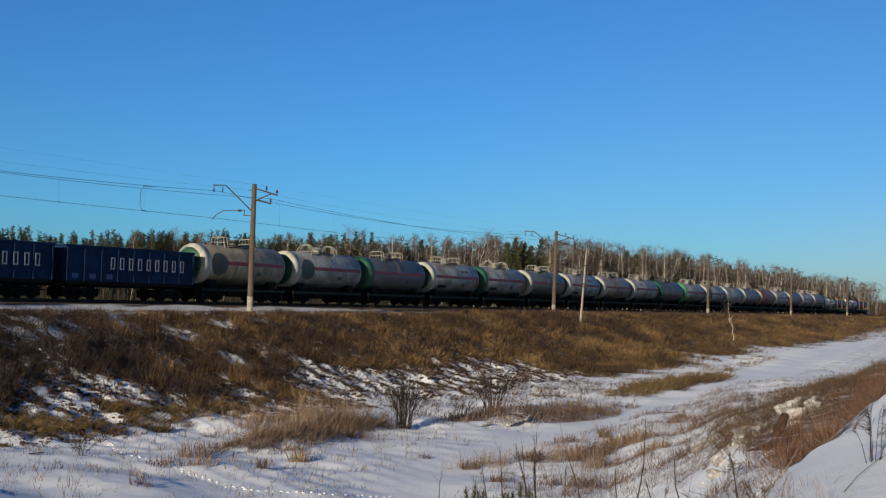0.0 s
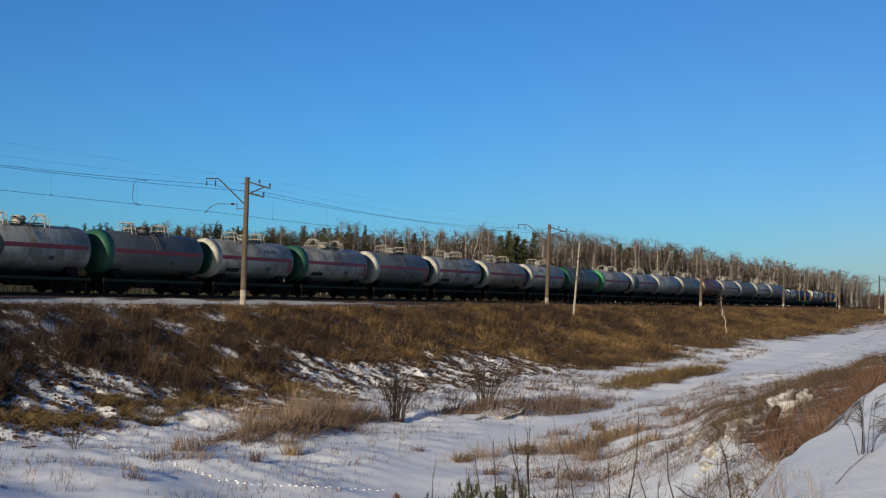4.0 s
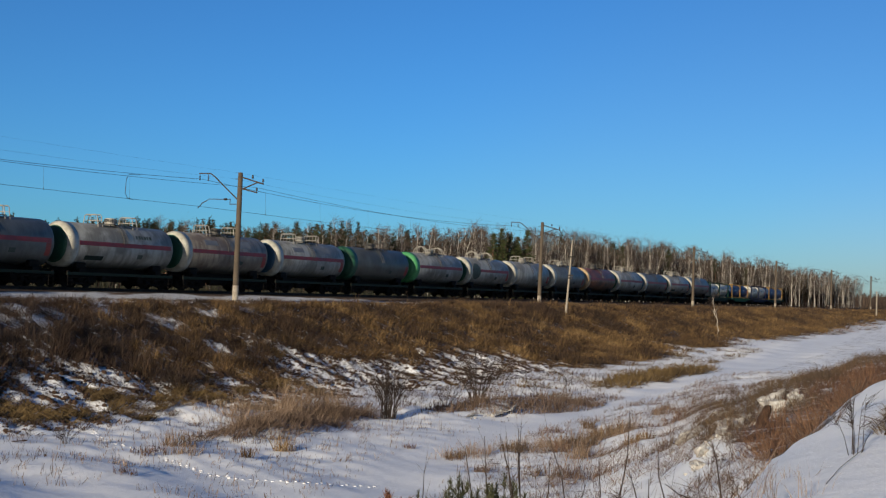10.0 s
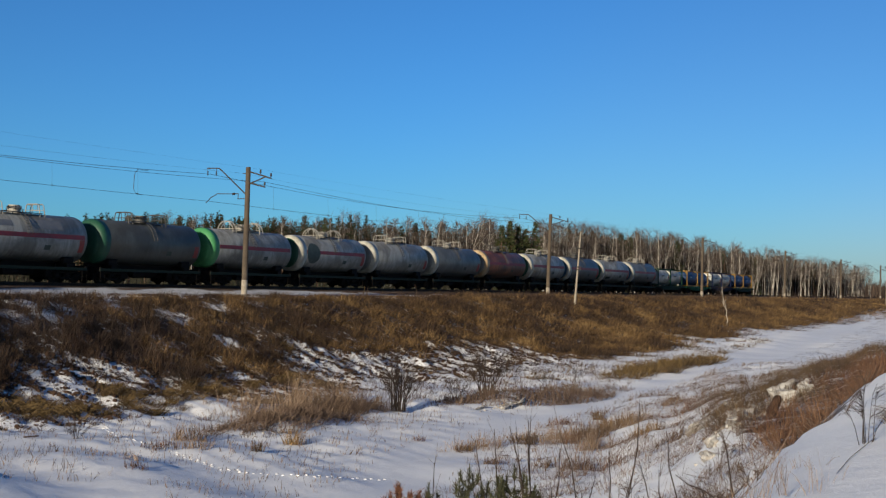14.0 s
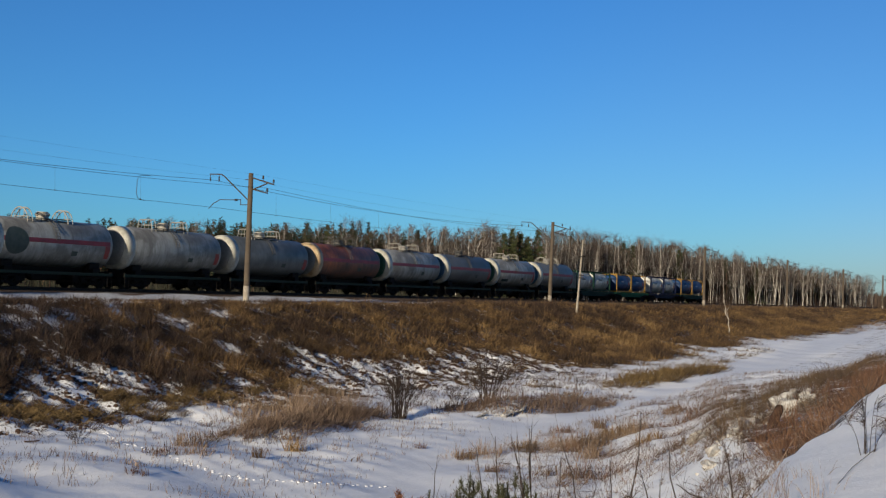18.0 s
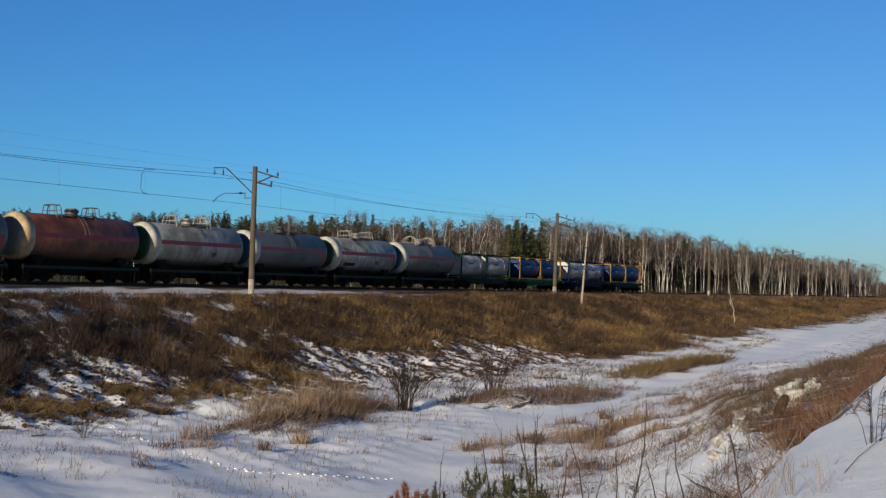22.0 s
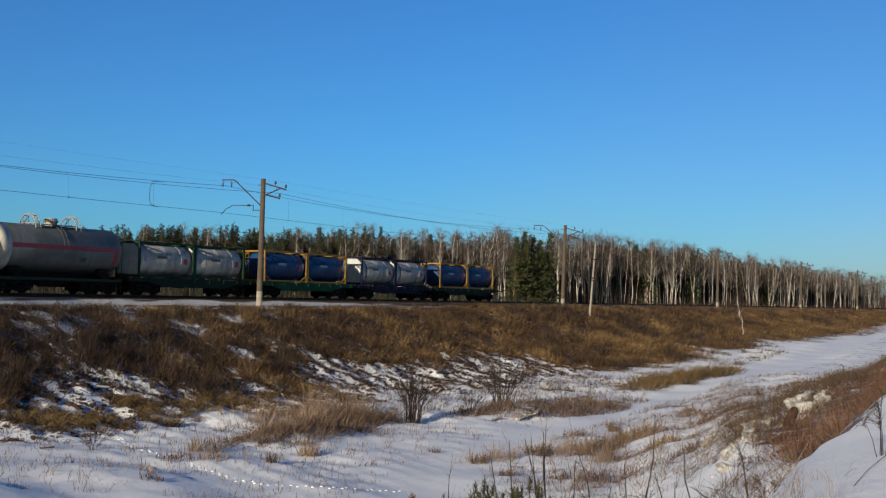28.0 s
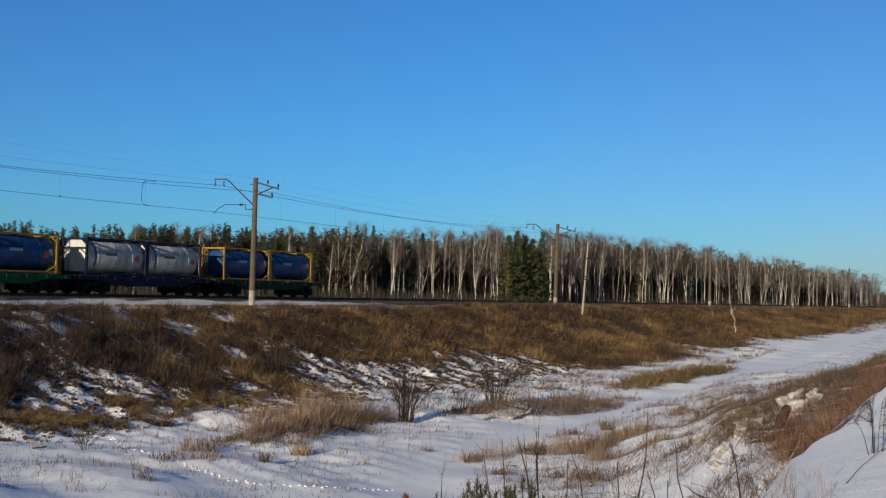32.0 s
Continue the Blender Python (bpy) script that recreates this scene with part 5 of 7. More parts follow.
def far_wood():
    """The depth of the wood: simple birches and pines, too many to count."""
    rng = np.random.default_rng(9)
    kinds = []
    for k in range(4):
        (tv, tf), (lv, lf), (wv, wf) = birch_arrays(rng, 15.5, 13, 7, 0.38, False, True)
        kinds.append(((tv, tf), merge([(lv, lf), (wv, wf)])))
    trunks, crowns = [], []
    n = 760
    for i in range(n):
        far = i > 620
        x = rng.uniform(880, 1700) if far else 180 + 290 * rng.random() ** 1.1
        y = rng.uniform(70, 330) if far else edge_y(x) + rng.uniform(10, 50)
        a, s = rng.uniform(0, 6.28), rng.uniform(0.85, 1.06) * (0.8 if far else 1.06 * top_height(x, y) / 15.5)
        R = np.array([[np.cos(a), -np.sin(a), 0], [np.sin(a), np.cos(a), 0], [0, 0, 1]]) * s
        (tv, tf), (cv, cf) = kinds[i % 4]
        at = np.array([x, y, float(land(x, y))])
        trunks.append((tv @ R.T + at, tf))
        crowns.append((cv @ R.T + at, cf))
    ob = from_arrays("far_birch_wood", *merge(crowns), M_TWIG)
    tagged(ob, "dense brown bare birch wood behind the trees", "woods", kind="stuff")
    ob2 = from_arrays("trunks", *merge(trunks), M_BARK, ob)
    tagged(ob2, kind="stuff")
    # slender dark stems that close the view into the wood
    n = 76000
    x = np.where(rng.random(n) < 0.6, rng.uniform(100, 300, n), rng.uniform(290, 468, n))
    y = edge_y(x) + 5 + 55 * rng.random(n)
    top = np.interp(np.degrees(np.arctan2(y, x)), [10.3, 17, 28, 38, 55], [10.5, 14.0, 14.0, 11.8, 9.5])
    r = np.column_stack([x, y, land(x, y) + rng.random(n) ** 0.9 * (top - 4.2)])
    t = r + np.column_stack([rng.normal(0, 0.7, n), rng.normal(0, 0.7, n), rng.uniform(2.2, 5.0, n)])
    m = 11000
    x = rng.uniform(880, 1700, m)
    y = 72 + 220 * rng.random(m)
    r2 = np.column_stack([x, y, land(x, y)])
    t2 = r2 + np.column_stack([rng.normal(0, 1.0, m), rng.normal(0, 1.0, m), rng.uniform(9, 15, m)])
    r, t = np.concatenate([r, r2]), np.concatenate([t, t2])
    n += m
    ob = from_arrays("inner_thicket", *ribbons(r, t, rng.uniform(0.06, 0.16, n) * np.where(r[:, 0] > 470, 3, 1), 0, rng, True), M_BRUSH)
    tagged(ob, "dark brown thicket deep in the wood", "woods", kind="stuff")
    pines = [pine_arrays(rng, 14.5, 0.25, 4, 1.6, 60)[2] for _ in range(3)]
    crowns = []
    for i in range(500):
        x = rng.uniform(100, 195) if i < 290 else 180 + 285 * rng.random() ** 1.3
        y = edge_y(x) + (rng.uniform(4, 45) if x < 195 else rng.uniform(16, 50))
        a, s = rng.uniform(0, 6.28), rng.uniform(0.86, 1.04) * top_height(x, y) / 14.5 * (1.0 if x < 195 else 1.04)
        R = np.array([[np.cos(a), -np.sin(a), 0], [np.sin(a), np.cos(a), 0], [0, 0, 1]]) * s
        v, f = pines[i % 3]
        crowns.append((v @ R.T + [x, y, float(land(x, y))], f))
    ob = from_arrays("far_pine_wood", *merge(crowns), M_NEEDLE)
    tagged(ob, "dark green pine crowns deep in the wood", "woods", kind="stuff")
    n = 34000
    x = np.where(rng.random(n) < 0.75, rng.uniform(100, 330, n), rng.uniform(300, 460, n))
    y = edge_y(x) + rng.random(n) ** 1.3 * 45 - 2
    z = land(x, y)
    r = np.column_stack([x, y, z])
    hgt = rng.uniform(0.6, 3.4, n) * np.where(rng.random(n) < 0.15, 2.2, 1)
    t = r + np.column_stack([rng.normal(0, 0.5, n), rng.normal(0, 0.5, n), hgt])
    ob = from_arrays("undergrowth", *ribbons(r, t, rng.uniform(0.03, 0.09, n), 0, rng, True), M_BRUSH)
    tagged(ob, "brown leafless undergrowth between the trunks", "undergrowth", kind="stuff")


far_wood()


def far_side_brush():
    """Low olive brush on the far side of the track bed."""
    rng = np.random.default_rng(19)
    n = 22000
    x, y = rng.uniform(45, 330, n), 69.5 + 26 * rng.random(n) ** 1.2
    r = np.column_stack([x, y, land(x, y)])
    t = r + np.column_stack([rng.normal(0, 0.35, n), rng.normal(0, 0.35, n), rng.uniform(0.5, 1.6, n) * np.interp(x - y * 0.9, [60, 95], [2.0, 1.0])])
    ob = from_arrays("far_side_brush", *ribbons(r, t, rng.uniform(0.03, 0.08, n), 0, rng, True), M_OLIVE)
    tagged(ob, "olive-brown brush beyond the track bed", "brush", kind="stuff")


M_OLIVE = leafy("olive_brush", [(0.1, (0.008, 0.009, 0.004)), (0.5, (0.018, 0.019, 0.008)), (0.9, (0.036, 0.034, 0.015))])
far_side_brush()

# ---- dry grass, bushes and the near bank ----
M_GRASS = leafy("dry_golden_grass", [(0.05, (0.014, 0.008, 0.005)), (0.3, (0.042, 0.022, 0.011)), (0.55, (0.100, 0.057, 0.021)), (0.8, (0.20, 0.121, 0.044)), (1.0, (0.33, 0.215, 0.095))], patch=(0.2, 2.6))
M_RUST = leafy("red_brown_weeds", [(0.1, (0.026, 0.011, 0.007)), (0.5, (0.088, 0.039, 0.020)), (0.9, (0.21, 0.115, 0.06))], patch=(0.6, 2.2))
M_BANKBROWN = leafy("olive_brown_weeds", [(0.1, (0.020, 0.012, 0.007)), (0.45, (0.062, 0.038, 0.021)), (0.75, (0.115, 0.074, 0.036)), (1.0, (0.20, 0.14, 0.075))], patch=(0.5, 2.2))
M_GOLD = leafy("olive_gold_grass", [(0.05, (0.028, 0.017, 0.008)), (0.4, (0.080, 0.050, 0.018)), (0.7, (0.155, 0.10, 0.034)), (1.0, (0.25, 0.17, 0.075))])
M_DARKWEED = leafy("dark_brown_weeds", [(0.1, (0.010, 0.006, 0.004)), (0.5, (0.034, 0.018, 0.010)), (0.9, (0.085, 0.047, 0.025))])
M_DULLGRASS = leafy("dull_matted_grass", [(0.1, (0.05, 0.031, 0.022)), (0.5, (0.115, 0.075, 0.052)), (0.9, (0.24, 0.17, 0.125))])
M_PALEGRASS = leafy("pale_straw", [(0.1, (0.09, 0.057, 0.036)), (0.5, (0.20, 0.135, 0.088)), (0.9, (0.38, 0.28, 0.20))])
M_STEM = leafy("dark_stems", [(0.1, (0.013, 0.008, 0.006)), (0.5, (0.034, 0.022, 0.016)), (0.9, (0.08, 0.056, 0.04))])
M_STUMP = worn("rotten_wood", (0.07, 0.034, 0.018), (0.025, 0.014, 0.009), 0.6, 4, 0.95, streak=(1, 1, 0.3))
M_SNOWCAP = worn("crusted_snow", (0.62, 0.62, 0.60), (0.24, 0.20, 0.16), 0.8, 3.5, 0.8)
M_FRESHSNOW = worn("loose_snow", (0.88, 0.89, 0.91), (0.74, 0.75, 0.78), 0.4, 3.5, 0.8)
M_REDLEAF = leafy("reddish_leaves", [(0.1, (0.10, 0.038, 0.02)), (0.5, (0.20, 0.085, 0.045)), (0.9, (0.30, 0.15, 0.08))])
M_SEEDLING = leafy("young_pine_needles", [(0.1, (0.028, 0.030, 0.014)), (0.5, (0.060, 0.062, 0.026)), (0.9, (0.12, 0.115, 0.045))])


def blades(x, y, height, width, lean, rng, spread=0.25, flat=False):
    """Standing blades at (x, y) on the ground."""
    n = len(x)
    r = np.column_stack([x, y, land(x, y) - 0.03])
    d = np.column_stack([rng.normal(0, spread, n) + lean[0], rng.normal(0, spread, n) + lean[1], np.ones(n)])
    d /= np.linalg.norm(d, axis=1, keepdims=True)
    t = r + d * np.asarray(height).reshape(-1, 1)
    t[:, 2] = np.maximum(t[:, 2], land(t[:, 0], t[:, 1]) + rng.uniform(0.03, 0.16, n))
    return ribbons(r, t, width, 0.06, rng, flat)


def clumped(rng, n, per, x0, x1, y0, y1, r):
    """n tufts of per blades each inside a stretch of the plan."""
    cx, cy = rng.uniform(x0, x1, n), rng.uniform(y0, y1, n)
    return np.repeat(cx, per) + rng.normal(0, r, n * per), np.repeat(cy, per) + rng.normal(0, r, n * per), np.repeat(rng.random(n), per)


def tussocks(rng, cx, cy, per, size, tall, width, lean, fan=0.9, flat=True, droop=0.25, stray=0.32):
    """Tufts: the blades of each fan out from its centre and droop to the side of the lean."""
    n = len(cx)
    size, tall = (np.broadcast_to(np.asarray(v, float), (n,))[:, None] for v in (size, tall))
    off = rng.normal(0, 1, (n, per, 2)).clip(-2, 2)
    rx, ry = cx[:, None] + off[..., 0] * size * 0.55, cy[:, None] + off[..., 1] * size * 0.55
    h = tall * rng.uniform(0.4, 1.12, (n, per)) * (1 - 0.10 * (off ** 2).sum(-1)).clip(0.3, 1)
    tx = rx + off[..., 0] * size * fan + h * (lean[0] + rng.normal(0, stray, (n, per)))
    ty = ry + off[..., 1] * size * fan + h * (lean[1] + rng.normal(0, stray, (n, per)))
    rz = land(rx, ry) - 0.03
    lie = land(tx, ty) + rng.uniform(0.03, 0.16, (n, per))
    bow = droop * rng.uniform(0.4, 1.4, (n, per)).clip(0, 1)
    tz = np.maximum((rz + h) * (1 - bow) + lie * bow, lie)
    r, t = (np.stack(p, -1).reshape(-1, 3) for p in ((rx, ry, rz), (tx, ty, tz)))
    return ribbons(r, t, rng.uniform(0.6, 1.5, len(r)) * width, 0.12 + 0.25 * droop, rng, flat)


def slope_cover(x, y):
    """How thick the grass stands on the embankment, 0 to 1."""
    rel = y - solid_edge(x) - 0.45 * wave(x, y, 0.35, 8)
    c = np.where(rel > 0, 1.0, np.interp(rel, [-7, -3, -0.8, 0], [0.02, 0.10, 0.30, 0.7]) * (rills(x, y) > -0.1))
    for cx, cy, a, b in OPEN_SNOW:
        c = c * (1 - 0.72 * np.exp(-(((x - cx) / a) ** 2 + ((y - cy) / b) ** 2) ** 2))
    return c * np.where(x < 98, np.interp(y, [56.0, 57.4], [1, 0.12]), np.interp(y, [57.6, 58.8], [1, 0.3]))


def embankment_grass():
    rng = np.random.default_rng(21)
    gold, dark, toe = [], [], []
    for x0, x1, n, per, wd, size in ((31, 70, 6200, 26, 0.017, 0.30), (70, 130, 7600, 20, 0.026, 0.38), (130, 230, 6600, 17, 0.038, 0.55), (230, 470, 5000, 12, 0.075, 0.85)):
        cx, cy = rng.uniform(x0, x1, n), rng.uniform(35, 57.4 if x0 < 70 else 58.8, n)
        keep = rng.random(n) < slope_cover(cx, cy)
        cx, cy = cx[keep], cy[keep]
        n = len(cx)
        brown = 0.62 * np.exp(-((cx - 118) / 13) ** 2 - ((cy - 54) / 4) ** 2) + 0.4 * np.exp(-((cx - 88) / 7) ** 2 - ((cy - 56) / 2) ** 2) + 0.35 * np.exp(-((cx - 170) / 18) ** 2 - ((cy - 56) / 3) ** 2)
        dim = rng.random(n) + 0.30 * wave(cx, cy, 0.07, 17) - brown < np.interp(cx, [40, 50, 60, 75, 95], [0.86, 0.74, 0.40, 0.12, 0.06])
        tall = rng.uniform(0.25, 0.8, n) * (1 + 0.4 * wave(cx, cy, 0.3, 13)).clip(0.45, 1.7) * np.where(cx < 92, np.interp(cy, [55, 56.6], [1, 0.5]), 1.0) * np.interp(cy - solid_edge(cx), [-3, 0], [0.5, 1])
        for who, out, up in ((~dim, gold, 1.0), (dim, dark, 1.22)):
            out.append(tussocks(rng, cx[who], cy[who], per, size * rng.uniform(0.7, 1.4, who.sum()), tall[who] * up, wd, (0.06, -0.10), 0.6, x0 > 60, 0.06, 0.26))
    # short dark turf on the backs of the furrows
    n = 24000
    cx, cy = 30 + 62 * rng.random(n), rng.uniform(37, 49, n)
    rel = cy - solid_edge(cx)
    keep = (rel < 0.5) & (rel > -8.5) & (rills(cx, cy) > rng.uniform(-0.1, 0.5, n)) & (rng.random(n) < np.interp(rel, [-8.5, -4, 0], [0.25, 0.7, 1.0]))
    dark.append(tussocks(rng, cx[keep], cy[keep], 8, 0.11, rng.uniform(0.10, 0.30, keep.sum()), 0.02, (0.05, -1.0), 0.5, True, 0.6))
    # golden tussocks that hang down over the snow at the slope's foot
    spots = [(33.4, 41.4), (34.4, 41.6), (35.3, 42.2), (34.2, 40.4), (35.0, 39.8), (35.8, 39.6), (36.4, 40.3), (40.9, 43.0), (40.2, 42.2), (40.0, 41.2), (39.6, 40.2), (40.8, 41.6), (39.8, 39.2), (41.4, 39.4),
             (41.2, 42.6), (42.6, 40.4), (43.2, 40.0), (46.0, 42.6), (46.8, 42.0), (47.4, 41.6), (53.2, 42.2), (54.4, 42.0), (56.0, 42.6), (33.0, 43.6), (37.2, 38.9), (32.2, 42.2), (31.4, 43.4)]
    for _ in range(7):
        x = 31 + 30 * rng.random()
        spots.append((x, solid_edge(x) - rng.uniform(0.5, 5.5)))
    for x, y in spots:
        k = 6
        toe.append(tussocks(rng, x + rng.normal(0, 0.30, k), y + rng.normal(0, 0.55, k), 60, 0.24, rng.uniform(0.45, 0.95, k), 0.017, (0.05, -0.75), 0.6, False, 0.85, 0.25))
    # single tufts on the snow shelf beside the track
    n = 900
    cx, cy = 36 + 64 * rng.random(n), rng.uniform(57.2, 59.2, n) - 0.4 * rng.random(n)
    keep = wave(cx, cy, 0.3, 23) > rng.uniform(-0.9, 1.0, n)
    dark.append(tussocks(rng, cx[keep], cy[keep], 7, 0.12, rng.uniform(0.08, 0.35, keep.sum()), 0.02, (0.1, -0.2), 0.7, True, 0.2))
    # a tongue of tall grass that runs out into the snow
    n = 900
    cx, cy = rng.uniform(72, 99, n), rng.uniform(26, 34, n)
    keep = ((cx - 86) / 13) ** 2 + ((cy - (29.9 - 0.02 * (cx - 86))) / 2.3) ** 2 < 0.75 + 0.4 * wave(cx, cy, 0.25, 61)
    toe.append(tussocks(rng, cx[keep], cy[keep], 16, 0.4, rng.uniform(0.5, 1.1, keep.sum()), 0.026, (0.12, -0.1), 0.7))
    n = 1500
    cx, cy = rng.uniform(66, 128, n), rng.uniform(29.5, 42, n)
    keep = (wave(cx, cy, 0.2, 63) + 0.5 * wave(cx, cy, 0.6, 64) > 0.25) & (cy < solid_edge(cx) + 1) & (cy > path_y(cx) + 3)
    toe.append(tussocks(rng, cx[keep], cy[keep], 9, 0.3, rng.uniform(0.2, 0.6, keep.sum()), 0.028, (0.1, -0.2), 0.7))
    ob = from_arrays("embankment_grass", *merge(gold), M_GRASS)
    tagged(ob, "dry golden and brown grass on the embankment", "grass", kind="stuff")
    ob = from_arrays("toe_grass", *merge(toe), M_GOLD)
    tagged(ob, "olive-gold grass combed down over the slope's snow", "grass", kind="stuff")
    # short grey-brown stems behind the bushes
    x, y, u = clumped(rng, 1800, 4, 46, 84, 33, 46, 0.2)
    keep = (y < solid_edge(x) + 0.5) & (wave(x, y, 0.15, 19) > -0.5)
    dark.append(blades(x[keep], y[keep], rng.uniform(0.12, 0.42, keep.sum()), rng.uniform(0.012, 0.025, keep.sum()), (0.1, -0.4), rng, 0.35, True))
    ob = from_arrays("embankment_weeds", *merge(dark), M_DARKWEED)
    tagged(ob, "dark brown dead weeds on the embankment", "weeds", kind="stuff")


def valley_grass():
    rng = np.random.default_rng(22)
    pieces = []
    x, y, u = clumped(rng, 6500, 3, 18, 90, 14, 41, 0.10)
    keep = (np.abs(y - path_y(x)) > 1.6) & (wave(x, y, 0.08, 31) > -0.7) & (y < 41)
    pieces.append(blades(x[keep], y[keep], rng.uniform(0.06, 0.36, keep.sum()) ** 1.05, rng.uniform(0.010, 0.024, keep.sum()), (0.1, 0), rng, 0.35, True))
    ob = from_arrays("valley_grass", *merge(pieces), M_DULLGRASS)
    tagged(ob, "dull dry grass tips standing out of the snow", "grass", kind="stuff")
    # thin dead grass between the path and the near bank, closer in patches
    n = 5200
    cx, cy = 30 + 70 * rng.random(n) ** 1.2, rng.uniform(8, 26, n)
    keep = (cy < path_y(cx) - 1.6) & (bearing(cx, cy) < 14) & (rng.random(n) < np.interp(wave(cx, cy, 0.12, 33) + 0.5 * wave(cx, cy, 0.45, 34), [-0.8, 0.2, 0.9], [0.12, 0.5, 1.0]))
    m = keep.sum()
    ob = from_arrays("ditch_weeds", *tussocks(rng, cx[keep], cy[keep], 9, rng.uniform(0.08, 0.32, m), rng.uniform(0.15, 0.6, m), 0.010, (0.08, 0), 0.8, True, 0.1, 0.3), M_DULLGRASS)
    tagged(ob, "dull brown weeds between the path and the bank", "weeds", kind="stuff")
    spots = np.array([(43.2, 20.9), (44.2, 20.3), (45.2, 19.9), (44.6, 19.0), (43.4, 18.6), (42.6, 19.6), (46.4, 18.8), (47.2, 17.8), (40.6, 22.1), (41.2, 21.6), (42.0, 17.6), (40.6, 17.2), (48.5, 18.9)])
    k = 14
    cx, cy = np.repeat(spots[:, 0], k) + rng.normal(0, 0.55, len(spots) * k), np.repeat(spots[:, 1], k) + rng.normal(0, 0.4, len(spots) * k)
    ob = from_arrays("straw_patches", *tussocks(rng, cx, cy, 16, 0.16, rng.uniform(0.3, 0.85, len(cx)), 0.011, (0.08, 0), 0.7, True, 0.08, 0.22), M_PALEGRASS)
    tagged(ob, "patches of pale upright straw beside the path", "grass", kind="stuff")


def tussock():
    """The big heap of straw-coloured grass at the foot of the embankment."""
    rng = np.random.default_rng(23)
    pieces = []
    for cx, cy, rx, ry, n, h in ((40.6, 32.2, 2.6, 1.5, 900, 0.9), (44.5, 33.8, 3.0, 2.0, 1900, 1.55), (48.4, 35.4, 3.0, 2.0, 1900, 1.7), (44, 36.0, 3.4, 1.8, 700, 1.2)):
        a, q = rng.uniform(0, 6.28, n), np.sqrt(rng.random(n))
        q = q * 1.1 * (1 + 0.25 * np.sin(4 * a + cx))
        x, y = cx + rx * q * np.cos(a), cy + ry * q * np.sin(a)
        tall = (0.75 + 0.6 * np.clip(wave(x, y, 0.55, 72), -0.8, 1)) * h * rng.uniform(0.3, 1.3, n) * (1.2 - 0.6 * q)
        k = wave(x, y, 0.45, 71) + rng.normal(0, 0.4, n) > -0.35
        pieces.append(blades(x[k], y[k], tall[k], rng.uniform(0.009, 0.024, k.sum()), (0.12, -0.05), rng, 0.42))
    ob = from_arrays("tall_dry_grass", *merge(pieces), M_PALEGRASS)
    tagged(ob, "tall straw-coloured grass heap at the slope's foot", "grass", kind="stuff")
    pieces = []
    x, y = rng.normal(40.6, 2.1, 260), rng.normal(31.2, 0.85, 260)
    pieces.append(tussocks(rng, x, y, 18, 0.24, rng.uniform(0.25, 0.7, 260), 0.018, (0.1, -0.2), 0.8, True, 0.3))
    x, y = rng.normal(46.0, 2.2, 260), rng.normal(33.2, 0.8, 260)
    pieces.append(tussocks(rng, x, y, 18, 0.26, rng.uniform(0.4, 1.0, 260), 0.018, (0.1, -0.2), 0.8, True, 0.3))
    for cx, cy, rx, ry, n, h in ((57.5, 29.6, 3.4, 1.7, 1500, 0.75), (61.5, 27.3, 4.2, 1.5, 2200, 0.85), (55.5, 30.6, 2.4, 1.4, 800, 0.8), (66, 27.4, 3.5, 1.3, 900, 0.6), (47, 33.2, 3.4, 1.3, 1000, 0.55), (39.5, 30.6, 3.4, 1.2, 1200, 0.5), (43, 32, 3.0, 1.2, 700, 0.5)):
        a, q = rng.uniform(0, 6.28, n), np.sqrt(rng.random(n))
        q = q * 1.15 * (1 + 0.35 * np.sin(3 * a + cx) * 0.6)
        x, y = cx + rx * q * np.cos(a), cy + ry * q * np.sin(a)
        tall = (0.8 + 0.5 * np.clip(wave(x, y, 0.6, 74), -0.8, 1)) * h * rng.uniform(0.3, 1.3, n) * (1.15 - 0.5 * q)
        pieces.append(blades(x, y, tall, rng.uniform(0.012, 0.03, n), (0.12, -0.05), rng, 0.36))
    ob = from_arrays("brown_grass_bank", *merge(pieces), M_DULLGRASS)
    tagged(ob, "matted brown grass round the bare bush", "grass", kind="stuff")


